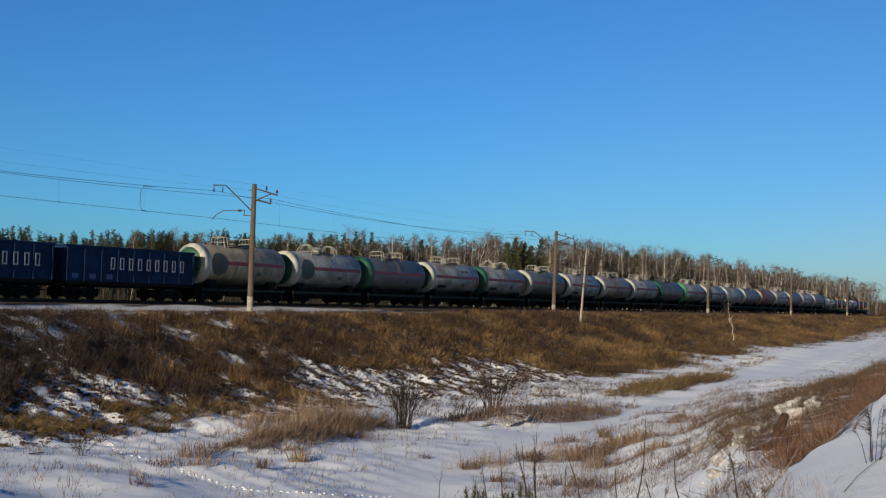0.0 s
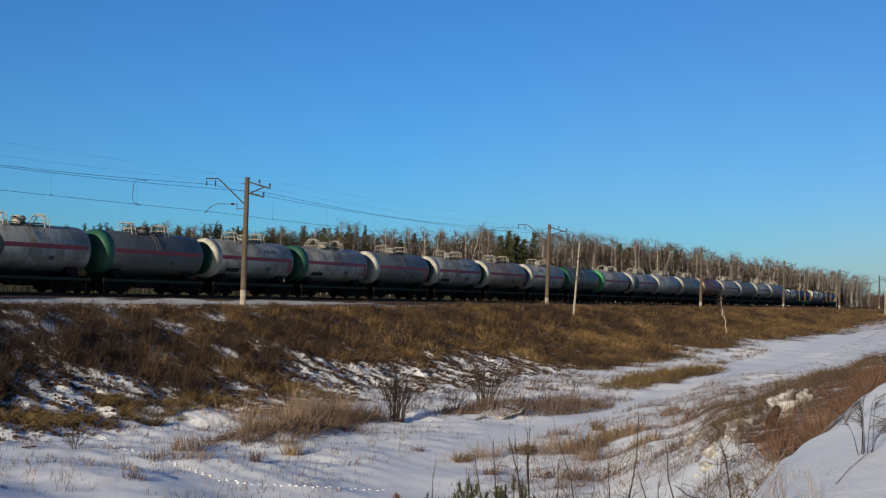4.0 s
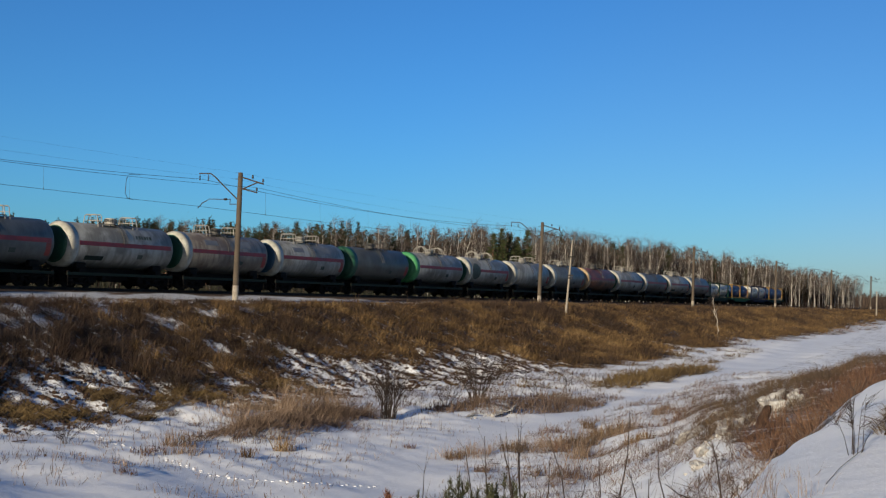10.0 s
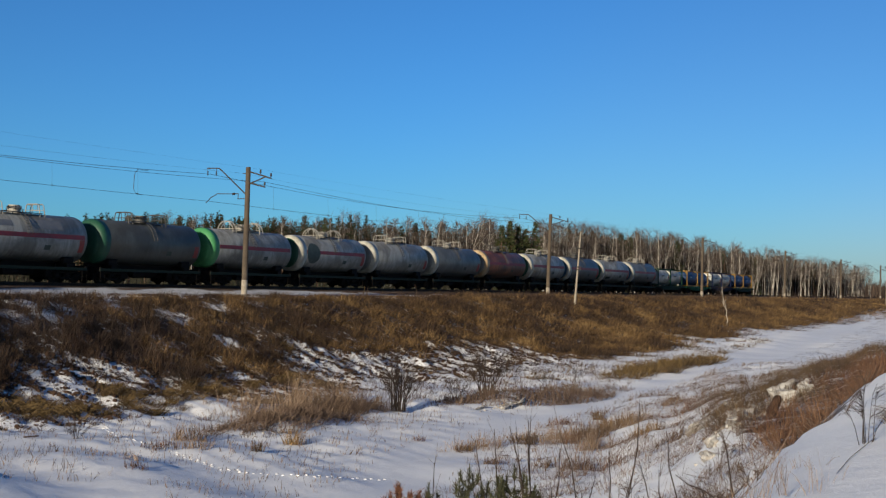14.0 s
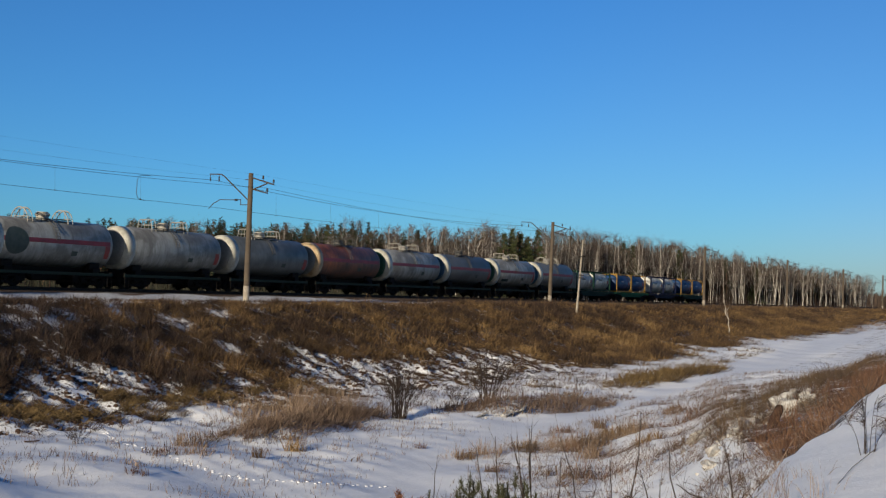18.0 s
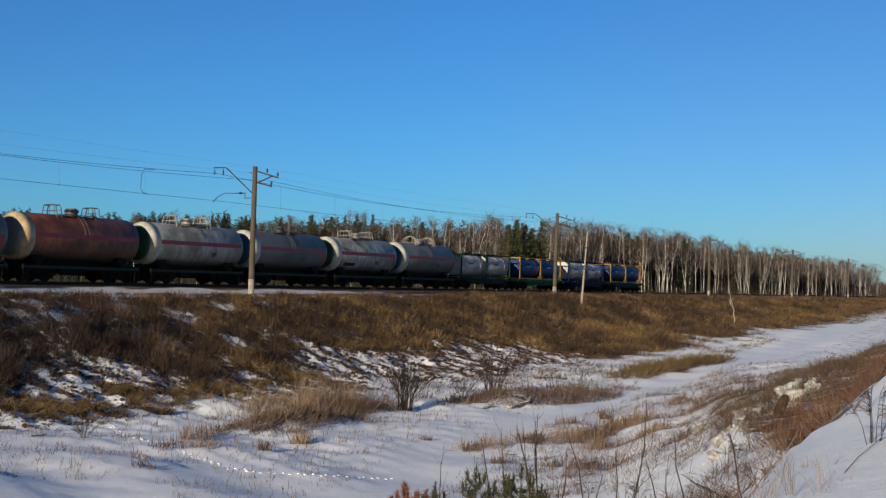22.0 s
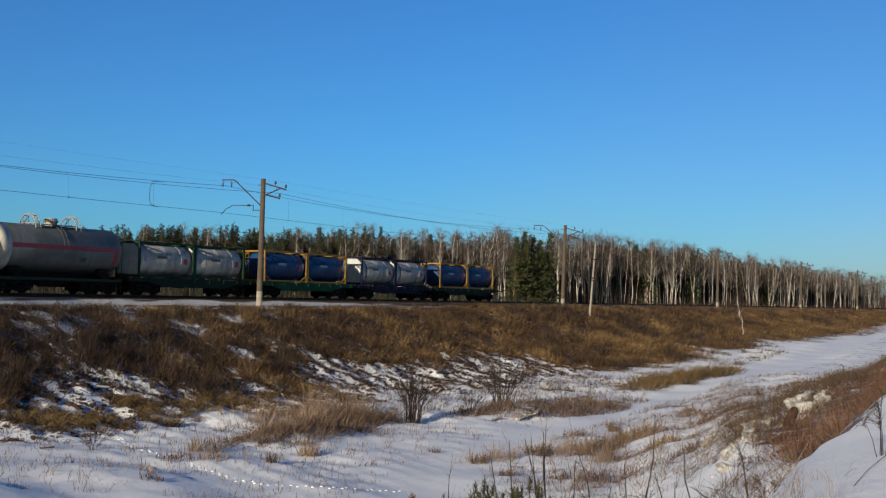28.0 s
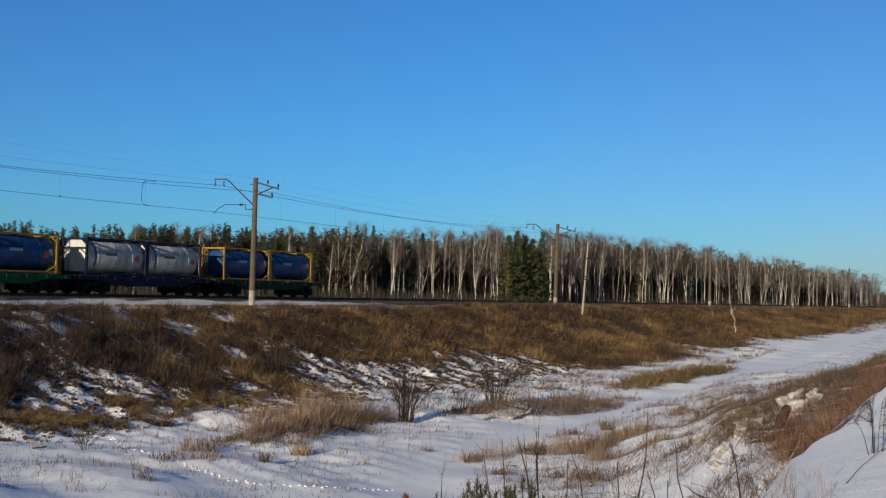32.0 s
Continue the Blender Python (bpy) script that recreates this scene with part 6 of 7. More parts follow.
def mound_weeds():
    """Weeds on the near bank: red-brown before the ridge, olive-brown behind it, thin straw between."""
    rng = np.random.default_rng(24)
    red, brown, straw = [], [], []
    for n, kind in ((5000, "weeds"), (3000, "straw")):
        az, r = rng.uniform(10.5, 24.5, n), 13 + 56 * rng.random(n) ** 1.1
        a = np.radians(30.5 - az)
        x, y = r * np.cos(a), r * np.sin(a)
        d, e = r - np.interp(az, *RIM), r - np.interp(az, *RIDGE)
        thick = wave(x, y, 0.15, 41) + 0.6 * wave(x, y, 0.55, 42)
        if kind == "weeds":
            keep = (d > 1.2) & (r > weed_start(az) + 0.8 * thick) & (thick > np.interp(e, [-14, -5, 0, 8, 25], [0.0, -0.8, -0.8, -0.5, 0.2])) & (az > 13.4 + 0.9 * wave(x, y, 0.3, 43))
            near = keep & (e + 2.5 * wave(x, y, 0.2, 44) < 1.0) & (az > 15.2)
            for who, out, h in ((near, red, (0.22, 0.62)), (keep & ~near, brown, (0.22, 0.6))):
                m = who.sum()
                out.append(tussocks(rng, x[who], y[who], 15, rng.uniform(0.14, 0.34, m), rng.uniform(*h, m), 0.009, (0.04, 0.0), 0.55, True, 0.05, 0.28))
        else:
            keep = (d > 1.5) & (thick < 0.6) & (e < 8 + 6 * rng.random(n)) & (rng.random(n) < np.interp(az, [10.5, 13], [0.5, 1]))
            straw.append(tussocks(rng, x[keep], y[keep], 6, rng.uniform(0.1, 0.3, keep.sum()), rng.uniform(0.15, 0.5, keep.sum()), 0.008, (0.06, 0.02), 0.9, True, 0.1, 0.35))
    for name, arrays, mat, label in (("bank_weeds", red, M_RUST, "red-brown dead weeds on the near bank"), ("ridge_weeds", brown, M_BANKBROWN, "olive-brown matted weeds behind the ridge"),
                                     ("bank_straw", straw, M_DULLGRASS, "dull straw among the weeds of the bank")):
        tagged(from_arrays(name, *merge(arrays), mat), label, "weeds", kind="stuff")


def bush(x, y, h, spread, stems, seed, label, name="bare_bush", mat=None):
    """A leafless bush: stems from one root, each forking into twigs."""
    rng = np.random.default_rng(seed)
    paths, rad, r0, t0 = [], [], [], []
    for _ in range(stems):
        a, s = rng.uniform(0, 6.28), rng.uniform(0.1, 1) * spread
        hh = h * rng.uniform(0.65, 1.0) * (1 - 0.25 * s / spread)
        p0 = np.array([np.cos(a) * 0.38 * spread * rng.random(), np.sin(a) * 0.38 * spread * rng.random(), 0.0])
        p3 = np.array([np.cos(a) * s, np.sin(a) * s, hh])
        p1, p2 = p0 + (p3 - p0) * [0.2, 0.2, 0.35], p0 + (p3 - p0) * [0.55, 0.55, 0.7]
        paths.append([p0, p1, p2, p3])
        rad.append([0.016, 0.012, 0.008, 0.004])
        for _ in range(16):
            f = rng.uniform(0.2, 1)
            q = p1 + (p3 - p1) * f
            r0.append(q)
            t0.append(q + rng.normal(0, 0.16, 3) * h / 2.5 + [np.cos(a) * 0.15, np.sin(a) * 0.15, 0.30 * h / 2.5])
    root = new(name)
    tagged(root, label, "bush")
    v, f = tubes(np.array(paths), np.array(rad) * h / 2.5, 5)
    if stems < 10:
        for p, q in zip(paths, rad):
            from_arrays("stem", *tubes(np.array([p]), np.array([q]) * h / 2.5, 5), mat or M_STEM, root, True)
    else:
        from_arrays("branchwork", v, f, mat or M_STEM, root, True)
    tagged(from_arrays("twig_mass", *ribbons(np.array(r0), np.array(t0), np.full(len(r0), 0.0055 * max(1, h)), 0, rng), mat or M_STEM, root), kind="stuff")
    root.location = (x, y, float(land(x, y)) - 0.03)
    return root


def tuft(x, y, h, r, n, seed, mat, label):
    rng = np.random.default_rng(seed)
    a, q = rng.uniform(0, 6.28, n), np.sqrt(rng.random(n)) * r
    gx, gy = x + q * np.cos(a), y + q * np.sin(a)
    v, f = blades(gx, gy, h * rng.uniform(0.5, 1.1, n), rng.uniform(0.012, 0.025, n), (0.05, 0), rng, 0.35)
    tagged(from_arrays("grass_tuft", v, f, mat), label, "grass tuft", kind="stuff")


def lump(name, x, y, size, seed, mat, label, category, sink=0.25, turn=0):
    """A rounded uneven block, half sunk into the ground."""
    bm = bmesh.new()
    bmesh.ops.create_icosphere(bm, subdivisions=3, radius=1.0)
    for v in bm.verts:
        k = 1 + 0.42 * noise.noise(v.co * 1.8 + Vector((seed * 7.3, 0, 0))) + 0.22 * noise.noise(v.co * 4.5 + Vector((0, seed * 3.1, 0)))
        v.co = Vector((v.co.x * size[0], v.co.y * size[1], v.co.z * size[2])) * k
    ob = link(name, bm, mat, smooth=True)
    ob.matrix_basis = pose(x, y, float(land(x, y)) + size[2] * (0.5 - sink), 0, 0, turn)
    return tagged(ob, label, category)


embankment_grass()
valley_grass()
tussock()
mound_weeds()
bush(49.7, 31.35, 2.85, 1.25, 60, 1, "dense bare brown bush standing in the snow")
bush(58.3, 30.9, 3.3, 1.6, 38, 2, "bare dark-stemmed bush on a grassy hummock")
bush(56.0, 31.6, 1.5, 0.9, 18, 3, "small bare bush beside a larger one")
bush(63.5, 29.5, 1.2, 0.9, 16, 4, "low bare bush on brown grass")
bush(29.87, 32.65, 0.75, 0.5, 26, 5, "small bare brown shrub in the snow")
bush(70.0, 30.5, 1.3, 0.8, 14, 6, "small bare bush near the slope's foot")
for k, (x, y, h, r, n, mat) in enumerate(((32.7, 26.56, 0.5, 0.25, 70, M_GRASS), (36.2, 27.6, 0.75, 0.4, 120, M_GRASS), (30.5, 29.2, 0.35, 0.7, 120, M_RUST), (31.4, 28.2, 0.45, 0.6, 110, M_PALEGRASS),
                                         (33.6, 30.6, 0.8, 0.7, 160, M_PALEGRASS), (42.5, 20.6, 0.6, 0.5, 110, M_GRASS), (39.8, 22.0, 0.5, 0.4, 80, M_GRASS), (45.0, 19.0, 0.7, 0.9, 220, M_GRASS),
                                         (47.5, 18.5, 0.75, 1.0, 240, M_GRASS), (41.0, 24.8, 0.3, 0.25, 50, M_RUST), (27.0, 27.0, 0.3, 0.4, 60, M_PALEGRASS), (25.8, 25.6, 0.3, 0.4, 60, M_RUST))):
    tuft(x, y, h, r, n, 100 + k, mat, "tuft of dry grass standing in the snow")

rng = np.random.default_rng(66)
for k in range(24):
    az, r = rng.uniform(1.5, 13.5), rng.uniform(37, 62)
    a = radians(30.5 - az)
    x, y = r * math.cos(a), r * math.sin(a)
    if y > path_y(x) - 1.6:
        continue
    tuft(x, y, rng.uniform(0.3, 0.7), rng.uniform(0.2, 0.7), int(rng.uniform(40, 120)), 400 + k, (M_GRASS, M_DULLGRASS, M_RUST)[k % 3], "tuft of dry brown grass standing in the snow")

# a young birch on the slope
rng = np.random.default_rng(61)
tr, lb, tw = birch_arrays(rng, 5.0, 9, 4, 0.4)
young = plant("birch_sapling", [("trunk", tr, M_BARK, True), ("branchwork", lb, M_LIMB, True), ("crown", tw, M_TWIG, False)], "thin white birch sapling leaning on the slope", "birch sapling")
young.matrix_basis = pose(146.3, 43.0, float(land(146.3, 43.0)), 0, 4, 0)

# stump, snowed-in logs and clods on the ridge
bm = bmesh.new()
lathe(bm, [(-0.3, 0.20), (0.0, 0.17), (0.15, 0.13), (0.22, 0.13), (0.26, 0.13), (0.31, 0.12), (0.36, 0.09), (0.30, 0.03)], 14, "Z")
for v in bm.verts:
    k = 1 + 0.55 * noise.noise(v.co * 4.5)
    v.co.z += 0.18 * noise.noise(v.co * 6)
    v.co.x *= k
    v.co.y *= k
stump = link("tree_stump", bm, M_STUMP, smooth=True)
stump.matrix_basis = pose(27.5, 6.95, float(land(27.5, 6.95)) - 0.02, 8, 14, 0)
tagged(stump, "broken dark brown tree stump on the bank", "tree stump")


def snow_block(x, y, size, seed, turn):
    """A broken plate of crusted snow with hard edges and crumbled faces."""
    rng = np.random.default_rng(700 + seed)
    size = (size[0], size[1], size[2] * 0.6)
    bm = bmesh.new()
    for _ in range(16):
        p = rng.uniform(-1, 1, 3)
        p[:2] /= max(1.0, np.abs(p[:2]).max() / 0.9)
        bm.verts.new((p[0] * size[0], p[1] * size[1], (0.85 if p[2] > -0.2 else -1) * size[2] + rng.normal(0, 0.12) * size[2]))
    hull = bmesh.ops.convex_hull(bm, input=bm.verts)
    bmesh.ops.delete(bm, geom=[v for v in hull["geom_interior"] if isinstance(v, bmesh.types.BMVert)], context="VERTS")
    bmesh.ops.subdivide_edges(bm, edges=bm.edges, cuts=4, use_grid_fill=True)
    for v in bm.verts:
        q = v.co * 5 + Vector((seed * 3.7, 0, 0))
        v.co += v.normal * (0.09 * noise.noise(q) + 0.06 * noise.noise(q * 2.7))
    ob = link("snow_block", bm, M_SNOWCAP)
    ob.matrix_basis = pose(x, y, float(land(x, y)) + size[2] * 0.25, -20 + rng.normal(0, 6), rng.normal(0, 7), turn)
    return tagged(ob, "broken block of crusted snow among dead weeds", "snow block")


for k, (x, y, s) in enumerate(((25.5, 7.75, (0.7, 0.22, 0.15)), (26.4, 7.6, (0.7, 0.25, 0.20)), (27.5, 7.75, (0.8, 0.25, 0.25)), (28.7, 7.95, (0.7, 0.25, 0.27)), (30.1, 8.15, (0.9, 0.28, 0.28)), (31.5, 8.4, (0.6, 0.25, 0.30)),
                               (32.3, 7.75, (0.45, 0.35, 0.34)), (32.9, 7.45, (0.30, 0.30, 0.30)), (33.6, 8.2, (0.6, 0.40, 0.40)), (34.2, 7.75, (0.35, 0.24, 0.36)), (29.4, 7.1, (0.5, 0.2, 0.16)),
                               (34.5, 10.7, (0.7, 0.35, 0.18)), (36.0, 11.4, (0.8, 0.35, 0.2)), (37.7, 12.2, (0.9, 0.4, 0.22)), (36.6, 10.6, (0.4, 0.3, 0.15)), (24.6, 7.55, (0.5, 0.18, 0.12)),
                               (54.6, 28.0, (1.1, 0.5, 0.07)), (56.2, 27.8, (1.0, 0.5, 0.08)), (53.4, 28.6, (0.8, 0.4, 0.06)))):
    snow_block(x, y, s, k, 14 + 11 * (k % 4) - 16)

# stalks on the bank before the viewer: foot x, y, then tip x, y, z
STALKS = [
    (10.24, 4.03, 10.31, 3.84, 0.19), (9.75, 5.10, 9.67, 5.24, -0.19), (9.75, 5.10, 9.76, 5.08, -0.10), (9.96, 4.67, 9.82, 4.95, -0.07),
    (9.92, 4.75, 9.90, 4.79, -0.01), (10.00, 4.59, 9.91, 4.77, 0.04), (9.97, 4.64, 10.03, 4.52, -0.29), (9.88, 4.83, 9.86, 4.88, -0.23),
    (10.12, 4.30, 10.02, 4.53, -0.08), (10.20, 4.11, 10.21, 4.10, -0.27), (10.44, 3.45, 10.40, 3.59, -0.15), (9.52, 5.51, 9.49, 5.57, -0.44),
    (10.34, 3.74, 10.31, 3.84, -0.34), (10.38, 3.65, 10.37, 3.66, -0.42), (10.58, 3.02, 10.55, 3.12, -0.06),
]


def stalk(k, bx, by, tx, ty, tz):
    rng = np.random.default_rng(200 + k)
    foot, tip = np.array([bx, by, float(land(bx, by)) - 0.05]), np.array([tx, ty, tz])
    mid = (foot + tip) / 2 + rng.normal(0, 0.05, 3)
    p = [foot, (foot + mid) / 2 + rng.normal(0, 0.015, 3), mid, (mid + tip) / 2 + rng.normal(0, 0.02, 3), tip]
    root = new("dead_stalk")
    tagged(root, "tall dark dead weed stalk on the near bank", "weed stalk")
    v, f = tubes([np.array(p) - foot], [[0.0085, 0.008, 0.007, 0.006, 0.003]], 6)
    from_arrays("stem", v, f, M_STEM, root, True)
    r0, t0 = [], []
    for _ in range(12):
        g = rng.uniform(0.2, 0.98)
        q = mid + (tip - mid) * g if g > 0.5 else foot + (mid - foot) * (g + 0.5)
        r0.append(q - foot)
        t0.append(q - foot + rng.normal(0, 0.09, 3) + [0, 0, 0.16])
    tagged(from_arrays("side_twig", *ribbons(np.array(r0), np.array(t0), np.full(12, 0.004), 0, rng), M_STEM, root), kind="stuff")
    root.location = foot


for k, row in enumerate(STALKS):
    stalk(k, *row)
rng = np.random.default_rng(77)
for k in range(16):
    az, r = rng.uniform(5, 16), rng.uniform(10, 15)
    a = radians(30.5 - az)
    bx, by = r * math.cos(a), r * math.sin(a)
    stalk(40 + k, bx, by, bx + rng.normal(0, 0.15), by + rng.normal(0, 0.15), max(float(land(bx, by)) + 0.25, 1.25 - r * rng.uniform(0.150, 0.185)))


for k in range(20):
    az, r = rng.uniform(9.0, 15.5), rng.uniform(15, 28)
    a = radians(30.5 - az)
    bush(r * math.cos(a), r * math.sin(a), rng.uniform(0.35, 0.85), rng.uniform(0.12, 0.28), int(rng.integers(3, 7)), 500 + k, "small forked brown weed standing in the snow", "dead_weed", (M_BANKBROWN, M_DULLGRASS)[k % 2])


def seedling(x, y, top, seed, mat, name, label, wide=0.22):
    """A young pine: upright shoots of needles on a thin stem."""
    rng = np.random.default_rng(seed)
    z0 = float(land(x, y))
    h = top - z0
    root = new(name)
    tagged(root, label, "young pine" if mat is M_SEEDLING else "shrub")
    z = np.linspace(0, 1, 4)
    from_arrays("stem", *tubes([np.column_stack([z * 0, z * 0, z * h * 0.95])], [0.012 - 0.007 * z], 6), M_STEM, root, True)
    r0, t0 = [], []
    for i in range(11):
        f = 0.98 if i == 0 else rng.uniform(0.5, 0.93)
        a = rng.uniform(0, 6.28)
        L = 0.10 if i == 0 else (1.0 - f) * h * 0.4 + 0.08
        out = 0.0 if i == 0 else wide / 0.3
        p0 = np.array([0, 0, f * h * 0.88])
        p1 = p0 + [np.cos(a) * L * out, np.sin(a) * L * out, L * 0.75]
        p2 = p1 + [0, 0, 0.07]
        for g in np.linspace(0.35, 1, 9):
            c = p0 + (p1 - p0) * g
            for _ in range(6):
                r0.append(c)
                t0.append(c + rng.normal(0, 0.028, 3) + [0, 0, 0.03])
        for g in np.linspace(0, 1, 6):
            c = p1 + (p2 - p1) * g
            for _ in range(7):
                r0.append(c)
                t0.append(c + rng.normal(0, 0.02, 3) + [0, 0, 0.03])
    from_arrays("needles" if mat is M_SEEDLING else "leaves", *ribbons(np.array(r0), np.array(t0), np.full(len(r0), 0.0075), 0, rng), mat, root)
    root.location = (x, y, z0 - 0.02)


for k, (x, y, top) in enumerate(((9.65, 5.28, -0.46), (9.85, 4.90, -0.42), (9.88, 4.82, -0.50), (9.78, 5.04, -0.53), (9.46, 5.61, -0.66))):
    seedling(x, y, top, 300 + k, M_SEEDLING, "pine_seedling", "young green pine seedling on the near bank")
for k, (x, y, top) in enumerate(((9.31, 5.86, -0.64), (9.26, 5.80, -0.70), (9.42, 5.68, -0.72))):
    seedling(x, y, top, 320 + k, M_REDLEAF, "reddish_shrub", "low shrub with withered reddish leaves", 0.3)

# straw on the snow before the viewer, and a golden tuft over a bare edge
def straw(x, y, h, n, seed, mat, label, r=0.12, lean=(0.05, 0.05)):
    rng = np.random.default_rng(seed)
    v, f = tussocks(rng, np.array([x]), np.array([y]), n, r, h, 0.0035, lean, 0.6, False, 0.12, 0.25)
    tagged(from_arrays("grass_tuft", v, f, mat), label, "grass tuft", kind="stuff")


rng = np.random.default_rng(31)
for k, (x, y, h, n) in enumerate(((10.6, 2.8, 0.34, 16), (10.2, 2.65, 0.42, 14), (9.7, 2.35, 0.40, 14), (9.75, 2.1, 0.36, 12), (10.1, 2.1, 0.3, 9), (10.8, 2.7, 0.28, 14), (10.9, 2.95, 0.35, 12), (11.3, 2.6, 0.25, 8), (11.8, 2.9, 0.25, 8), (9.6, 2.75, 0.3, 10), (12.5, 3.2, 0.25, 8), (10.9, 2.35, 0.2, 6))):
    straw(x, y, h, n, 900 + k, (M_PALEGRASS, M_DULLGRASS)[k % 3 == 2], "thin pale straw standing in the snow of the bank", 0.09)
for k, (x, y, h) in enumerate(((13.7, 2.02, 0.2), (14.0, 2.08, 0.24), (14.4, 2.1, 0.26), (13.4, 1.98, 0.12))):
    straw(x, y, h, 130, 930 + k, M_GOLD, "thick golden grass tuft hanging over the snowy bank", 0.15, (-0.5, 0.1))
for k, (x, y, sz) in enumerate(((12.55, 2.02, (0.22, 0.05, 0.03)), (12.9, 2.0, (0.18, 0.05, 0.035)), (13.3, 1.98, (0.25, 0.06, 0.04)))):
    lump("earth_clod", x, y, sz, k + 30, M_STUMP, "dark bare earth under the overhanging snow", "earth clod", 0.3, 0)

# thin sapling and dead branch on the snow of the near bank
bush(12.02, 2.13, 0.74, 0.34, 8, 9, "thin bare sapling on the snowy bank", "bare_sapling")
bm = bmesh.new()
tube(bm, [(10.5, 2.09, float(land(10.5, 2.09)) + 0.01), (11.2, 2.11, float(land(11.2, 2.11)) + 0.015), (12.0, 2.07, float(land(12.0, 2.07)) + 0.01), (12.8, 2.09, float(land(12.8, 2.09)) + 0.03)], 0.003, 6)
tagged(link("fallen_branch", bm, M_STUMP), "thin brown fallen branch lying on the snow", "branch")
bm = bmesh.new()
tube(bm, [(28.1, 33.4, float(land(28.1, 33.4)) + 0.03), (28.3, 33.25, float(land(28.3, 33.25)) + 0.08), (28.55, 33.15, float(land(28.55, 33.15)) + 0.12)], 0.025, 6)
tagged(link("fallen_branch", bm, M_STUMP), "dark dead branch lying in the snow", "branch")


def footprints():
    """A line of steps trodden across the snow."""
    bm = bmesh.new()
    pts = [(34.9, 36.6), (31.2, 31.4), (31.0, 30.2), (30.2, 27.8), (29.3, 25.6), (28.9, 23.9), (29.3, 23.3), (29.8, 21.9), (31.4, 21.3), (32.4, 20.6)]
    k = 0
    for (ax, ay), (bx, by) in zip(pts, pts[1:]):
        n = int(math.hypot(bx - ax, by - ay) / 0.24)
        for i in range(n):
            f = i / n
            d = Vector((bx - ax, by - ay)).normalized()
            s = 0.06 if k % 2 else -0.06
            x, y = ax + (bx - ax) * f - d.y * s, ay + (by - ay) * f + d.x * s
            z = float(land(x, y))
            ring = [bm.verts.new((x + 0.075 * math.cos(t), y + 0.055 * math.sin(t), z + 0.01)) for t in [2 * math.pi * j / 10 for j in range(10)]]
            inner = [bm.verts.new((v.co.x * 0.6 + x * 0.4, v.co.y * 0.6 + y * 0.4, z + 0.022)) for v in ring]
            low = [bm.verts.new((v.co.x, v.co.y, z - 0.05)) for v in ring]
            for j in range(10):
                bm.faces.new((ring[j], ring[(j + 1) % 10], inner[(j + 1) % 10], inner[j]))
                bm.faces.new((low[j], low[(j + 1) % 10], ring[(j + 1) % 10], ring[j]))
            bm.faces.new(inner)
            k += 1
    tagged(link("animal_tracks", bm, M_FRESHSNOW, smooth=True), "trail of crumbled animal tracks in the snow", "tracks", kind="stuff")


footprints()


def crumbs():
    """Crusted snow crumbs caught in the grass heaps and on the bank."""
    rng = np.random.default_rng(91)
    bm = bmesh.new()
    for cx, cy, rx, ry, n, s in ((38.5, 30.2, 2.4, 0.7, 90, 0.05), (55.0, 28.2, 2.4, 0.6, 70, 0.05), (36, 11.2, 2.4, 0.8, 60, 0.06), (28, 7.7, 3.2, 0.5, 90, 0.06), (33.5, 7.9, 1.2, 0.5, 50, 0.07)):
        for _ in range(n):
            x, y = cx + rng.normal(0, rx * 0.5), cy + rng.normal(0, ry * 0.5)
            r = s * rng.uniform(0.4, 1.3)
            m = Matrix.Translation((x, y, float(land(x, y)) + r * 0.3)) @ Matrix.Diagonal((rng.uniform(0.8, 1.7), rng.uniform(0.7, 1.2), rng.uniform(0.5, 0.9), 1))
            v = bmesh.ops.create_icosphere(bm, subdivisions=1, radius=r, matrix=m)["verts"]
            for p in v:
                p.co += Vector(rng.normal(0, r * 0.16, 3))
    tagged(link("snow_crumbs", bm, M_SNOWCAP), "crumbs of crusted snow caught in dead grass", "snow", kind="stuff")


crumbs()


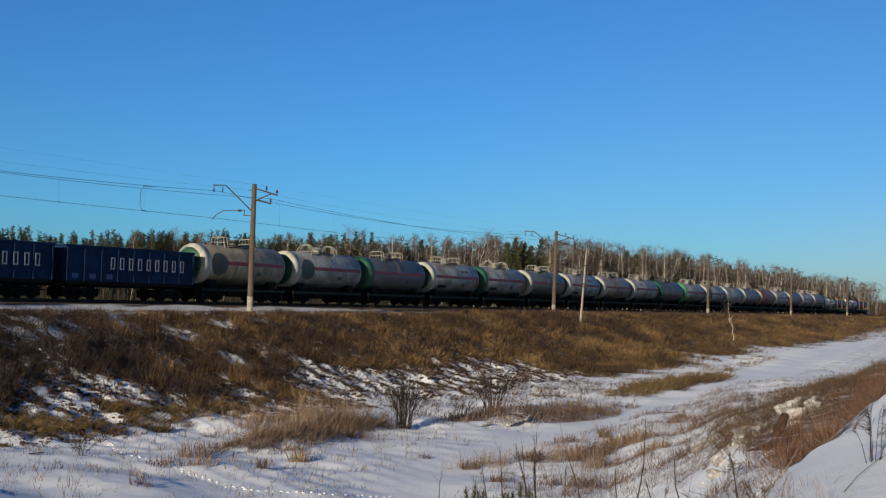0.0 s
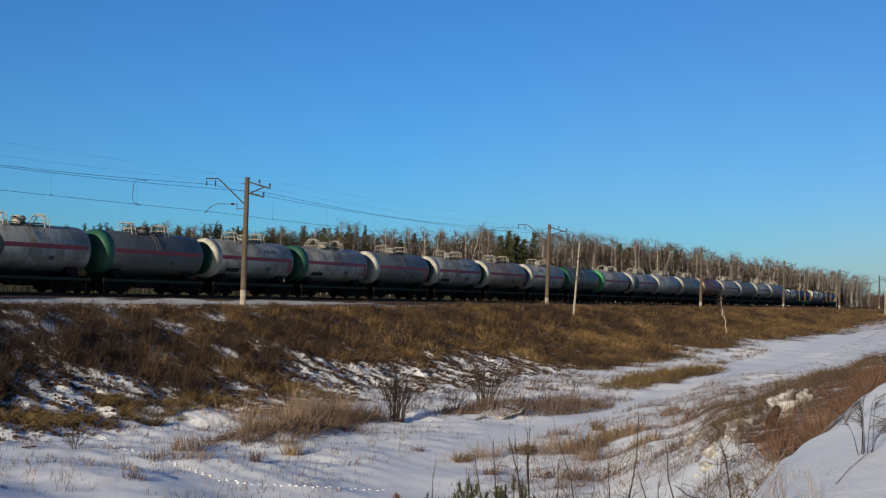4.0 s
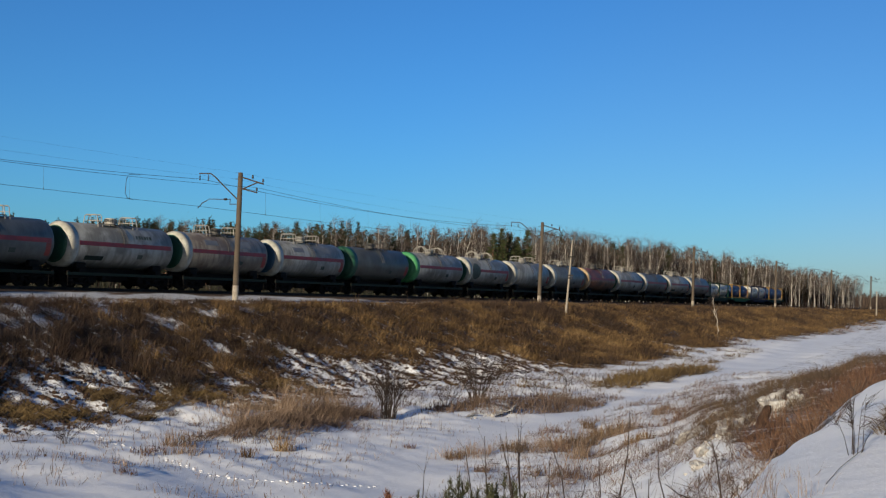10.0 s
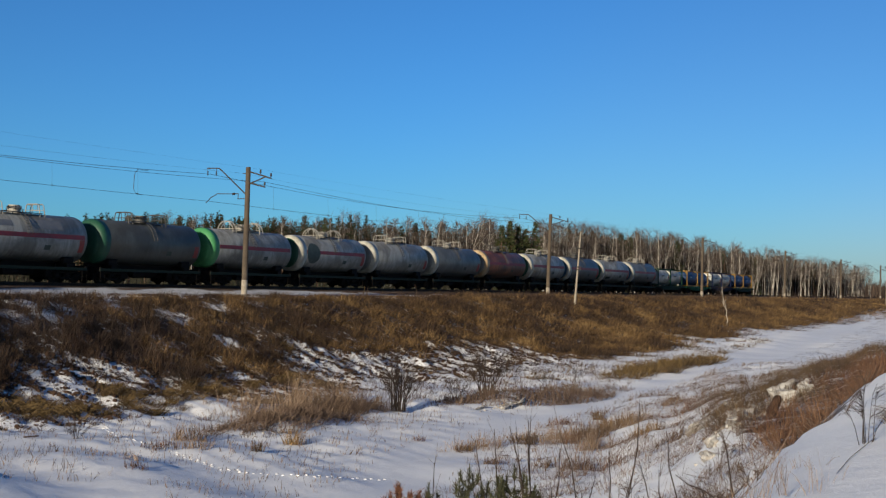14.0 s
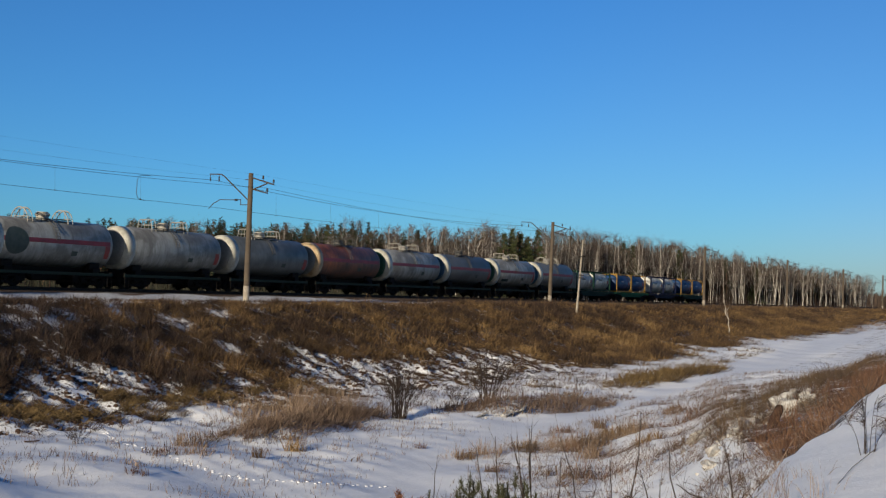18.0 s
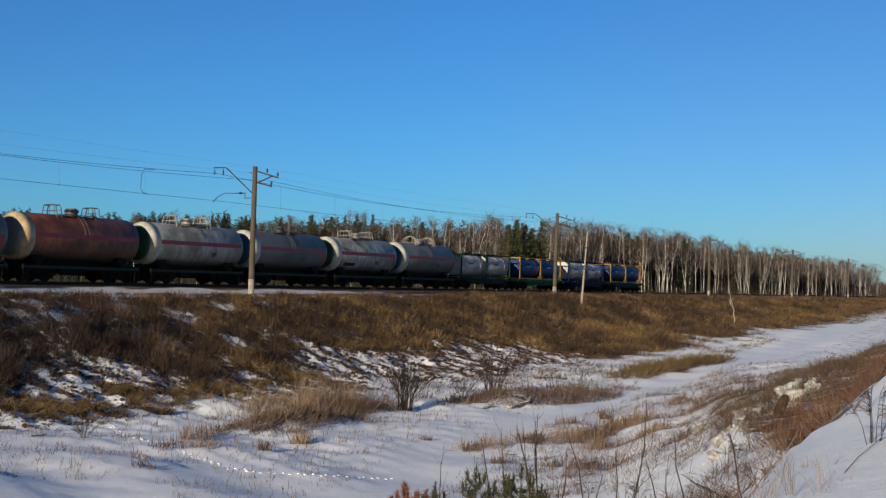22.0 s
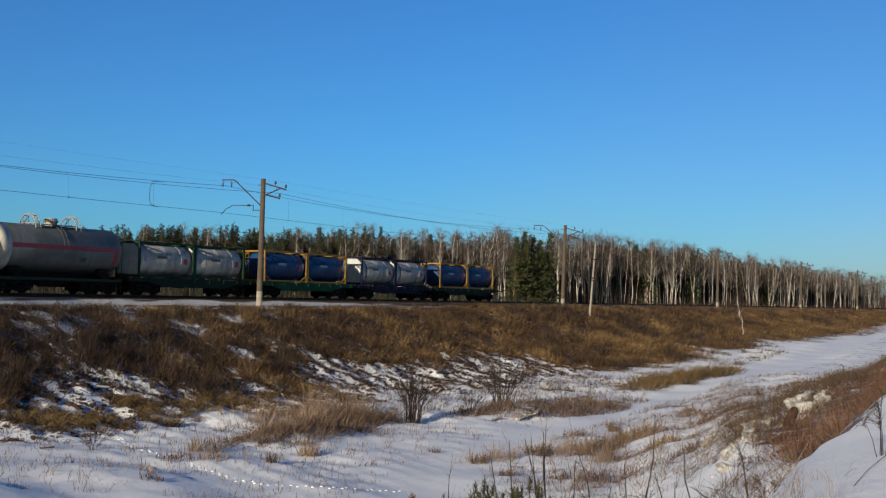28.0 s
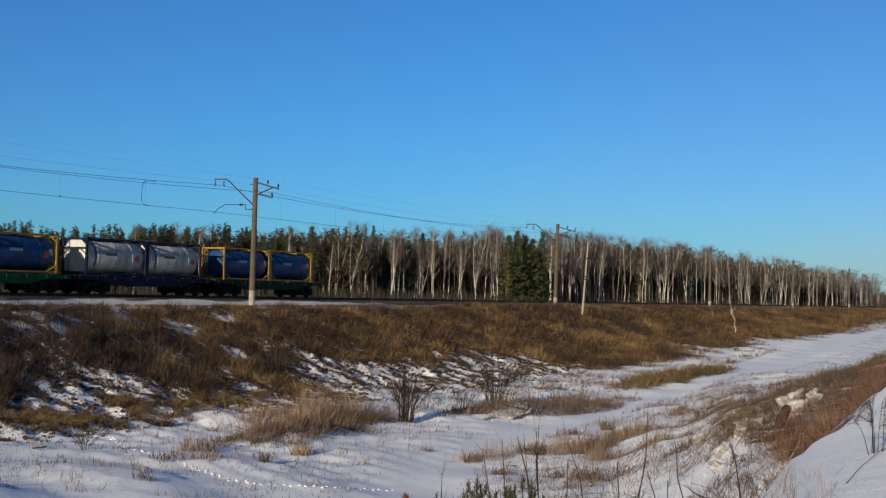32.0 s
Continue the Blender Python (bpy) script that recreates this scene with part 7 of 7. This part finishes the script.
def earth_clods():
    """Small dark lumps of earth and turf that stick out of the slope's snow."""
    rng = np.random.default_rng(92)
    n = 7500
    x = 30 + 62 * rng.random(n) ** 1.1
    y = solid_edge(x) + 1.0 - 8.0 * rng.random(n) ** 1.15
    keep = (rills(x, y) > rng.uniform(-0.7, 0.5, n)) & (y > 37.5)
    x, y = x[keep], y[keep]
    n = len(x)
    r = 0.025 + 0.075 * rng.random(n) ** 2
    t = np.arange(5) * 2 * np.pi / 5
    ring = np.stack([np.cos(t), 2.2 * np.sin(t)], 1)[None] * r[:, None, None] * rng.uniform(0.7, 1.4, (n, 5, 1))
    z = land(x, y)
    low = np.concatenate([ring * 1.1 + np.stack([x, y], 1)[:, None], np.broadcast_to((z - 0.04)[:, None, None], (n, 5, 1))], 2)
    top = np.concatenate([ring * 0.6 + np.stack([x, y - r * 0.6], 1)[:, None], (z + r * rng.uniform(0.6, 1.3, n))[:, None, None] + rng.normal(0, 0.012, (n, 5, 1))], 2)
    v = np.concatenate([low, top], 1).reshape(-1, 3)
    b = np.arange(n)[:, None] * 10
    j = np.arange(5)
    f = np.stack([b + j, b + (j + 1) % 5, b + 5 + (j + 1) % 5, b + 5 + j], -1).reshape(-1, 4)
    caps = np.concatenate([b + [[5, 6, 7, 8]], b + [[5, 8, 9, 9]]], 0)[:n]
    ob = from_arrays("earth_clods", v, np.concatenate([f, caps]), M_STUMP)
    tagged(ob, "dark earth clods showing through the slope's snow", "clods", kind="stuff")


earth_clods()


# ---- the train rolls past ----
SPEED = 8.06


def motions():
    for thing, x, z in MOVING:
        walk(thing, [(t, pose(x - SPEED * t, TRACK_Y, z)) for t in (0, 8, 16, 24, 32)])
    step = 1 / 15
    leads = {}
    for wheel, d in WHEELS:
        if d not in leads:
            turn = math.degrees(SPEED * step / 0.475)
            walk(wheel, [(k * step, pose(d, 0, 0.475, 0, -turn * k, 0)) for k in range(481)])
            leads[d] = wheel
        else:
            wheel.rotation_mode = "QUATERNION"
            keys = wheel.animation_data_create()
            keys.action = leads[d].animation_data.action
            keys.action_slot = leads[d].animation_data.action_slot


motions()
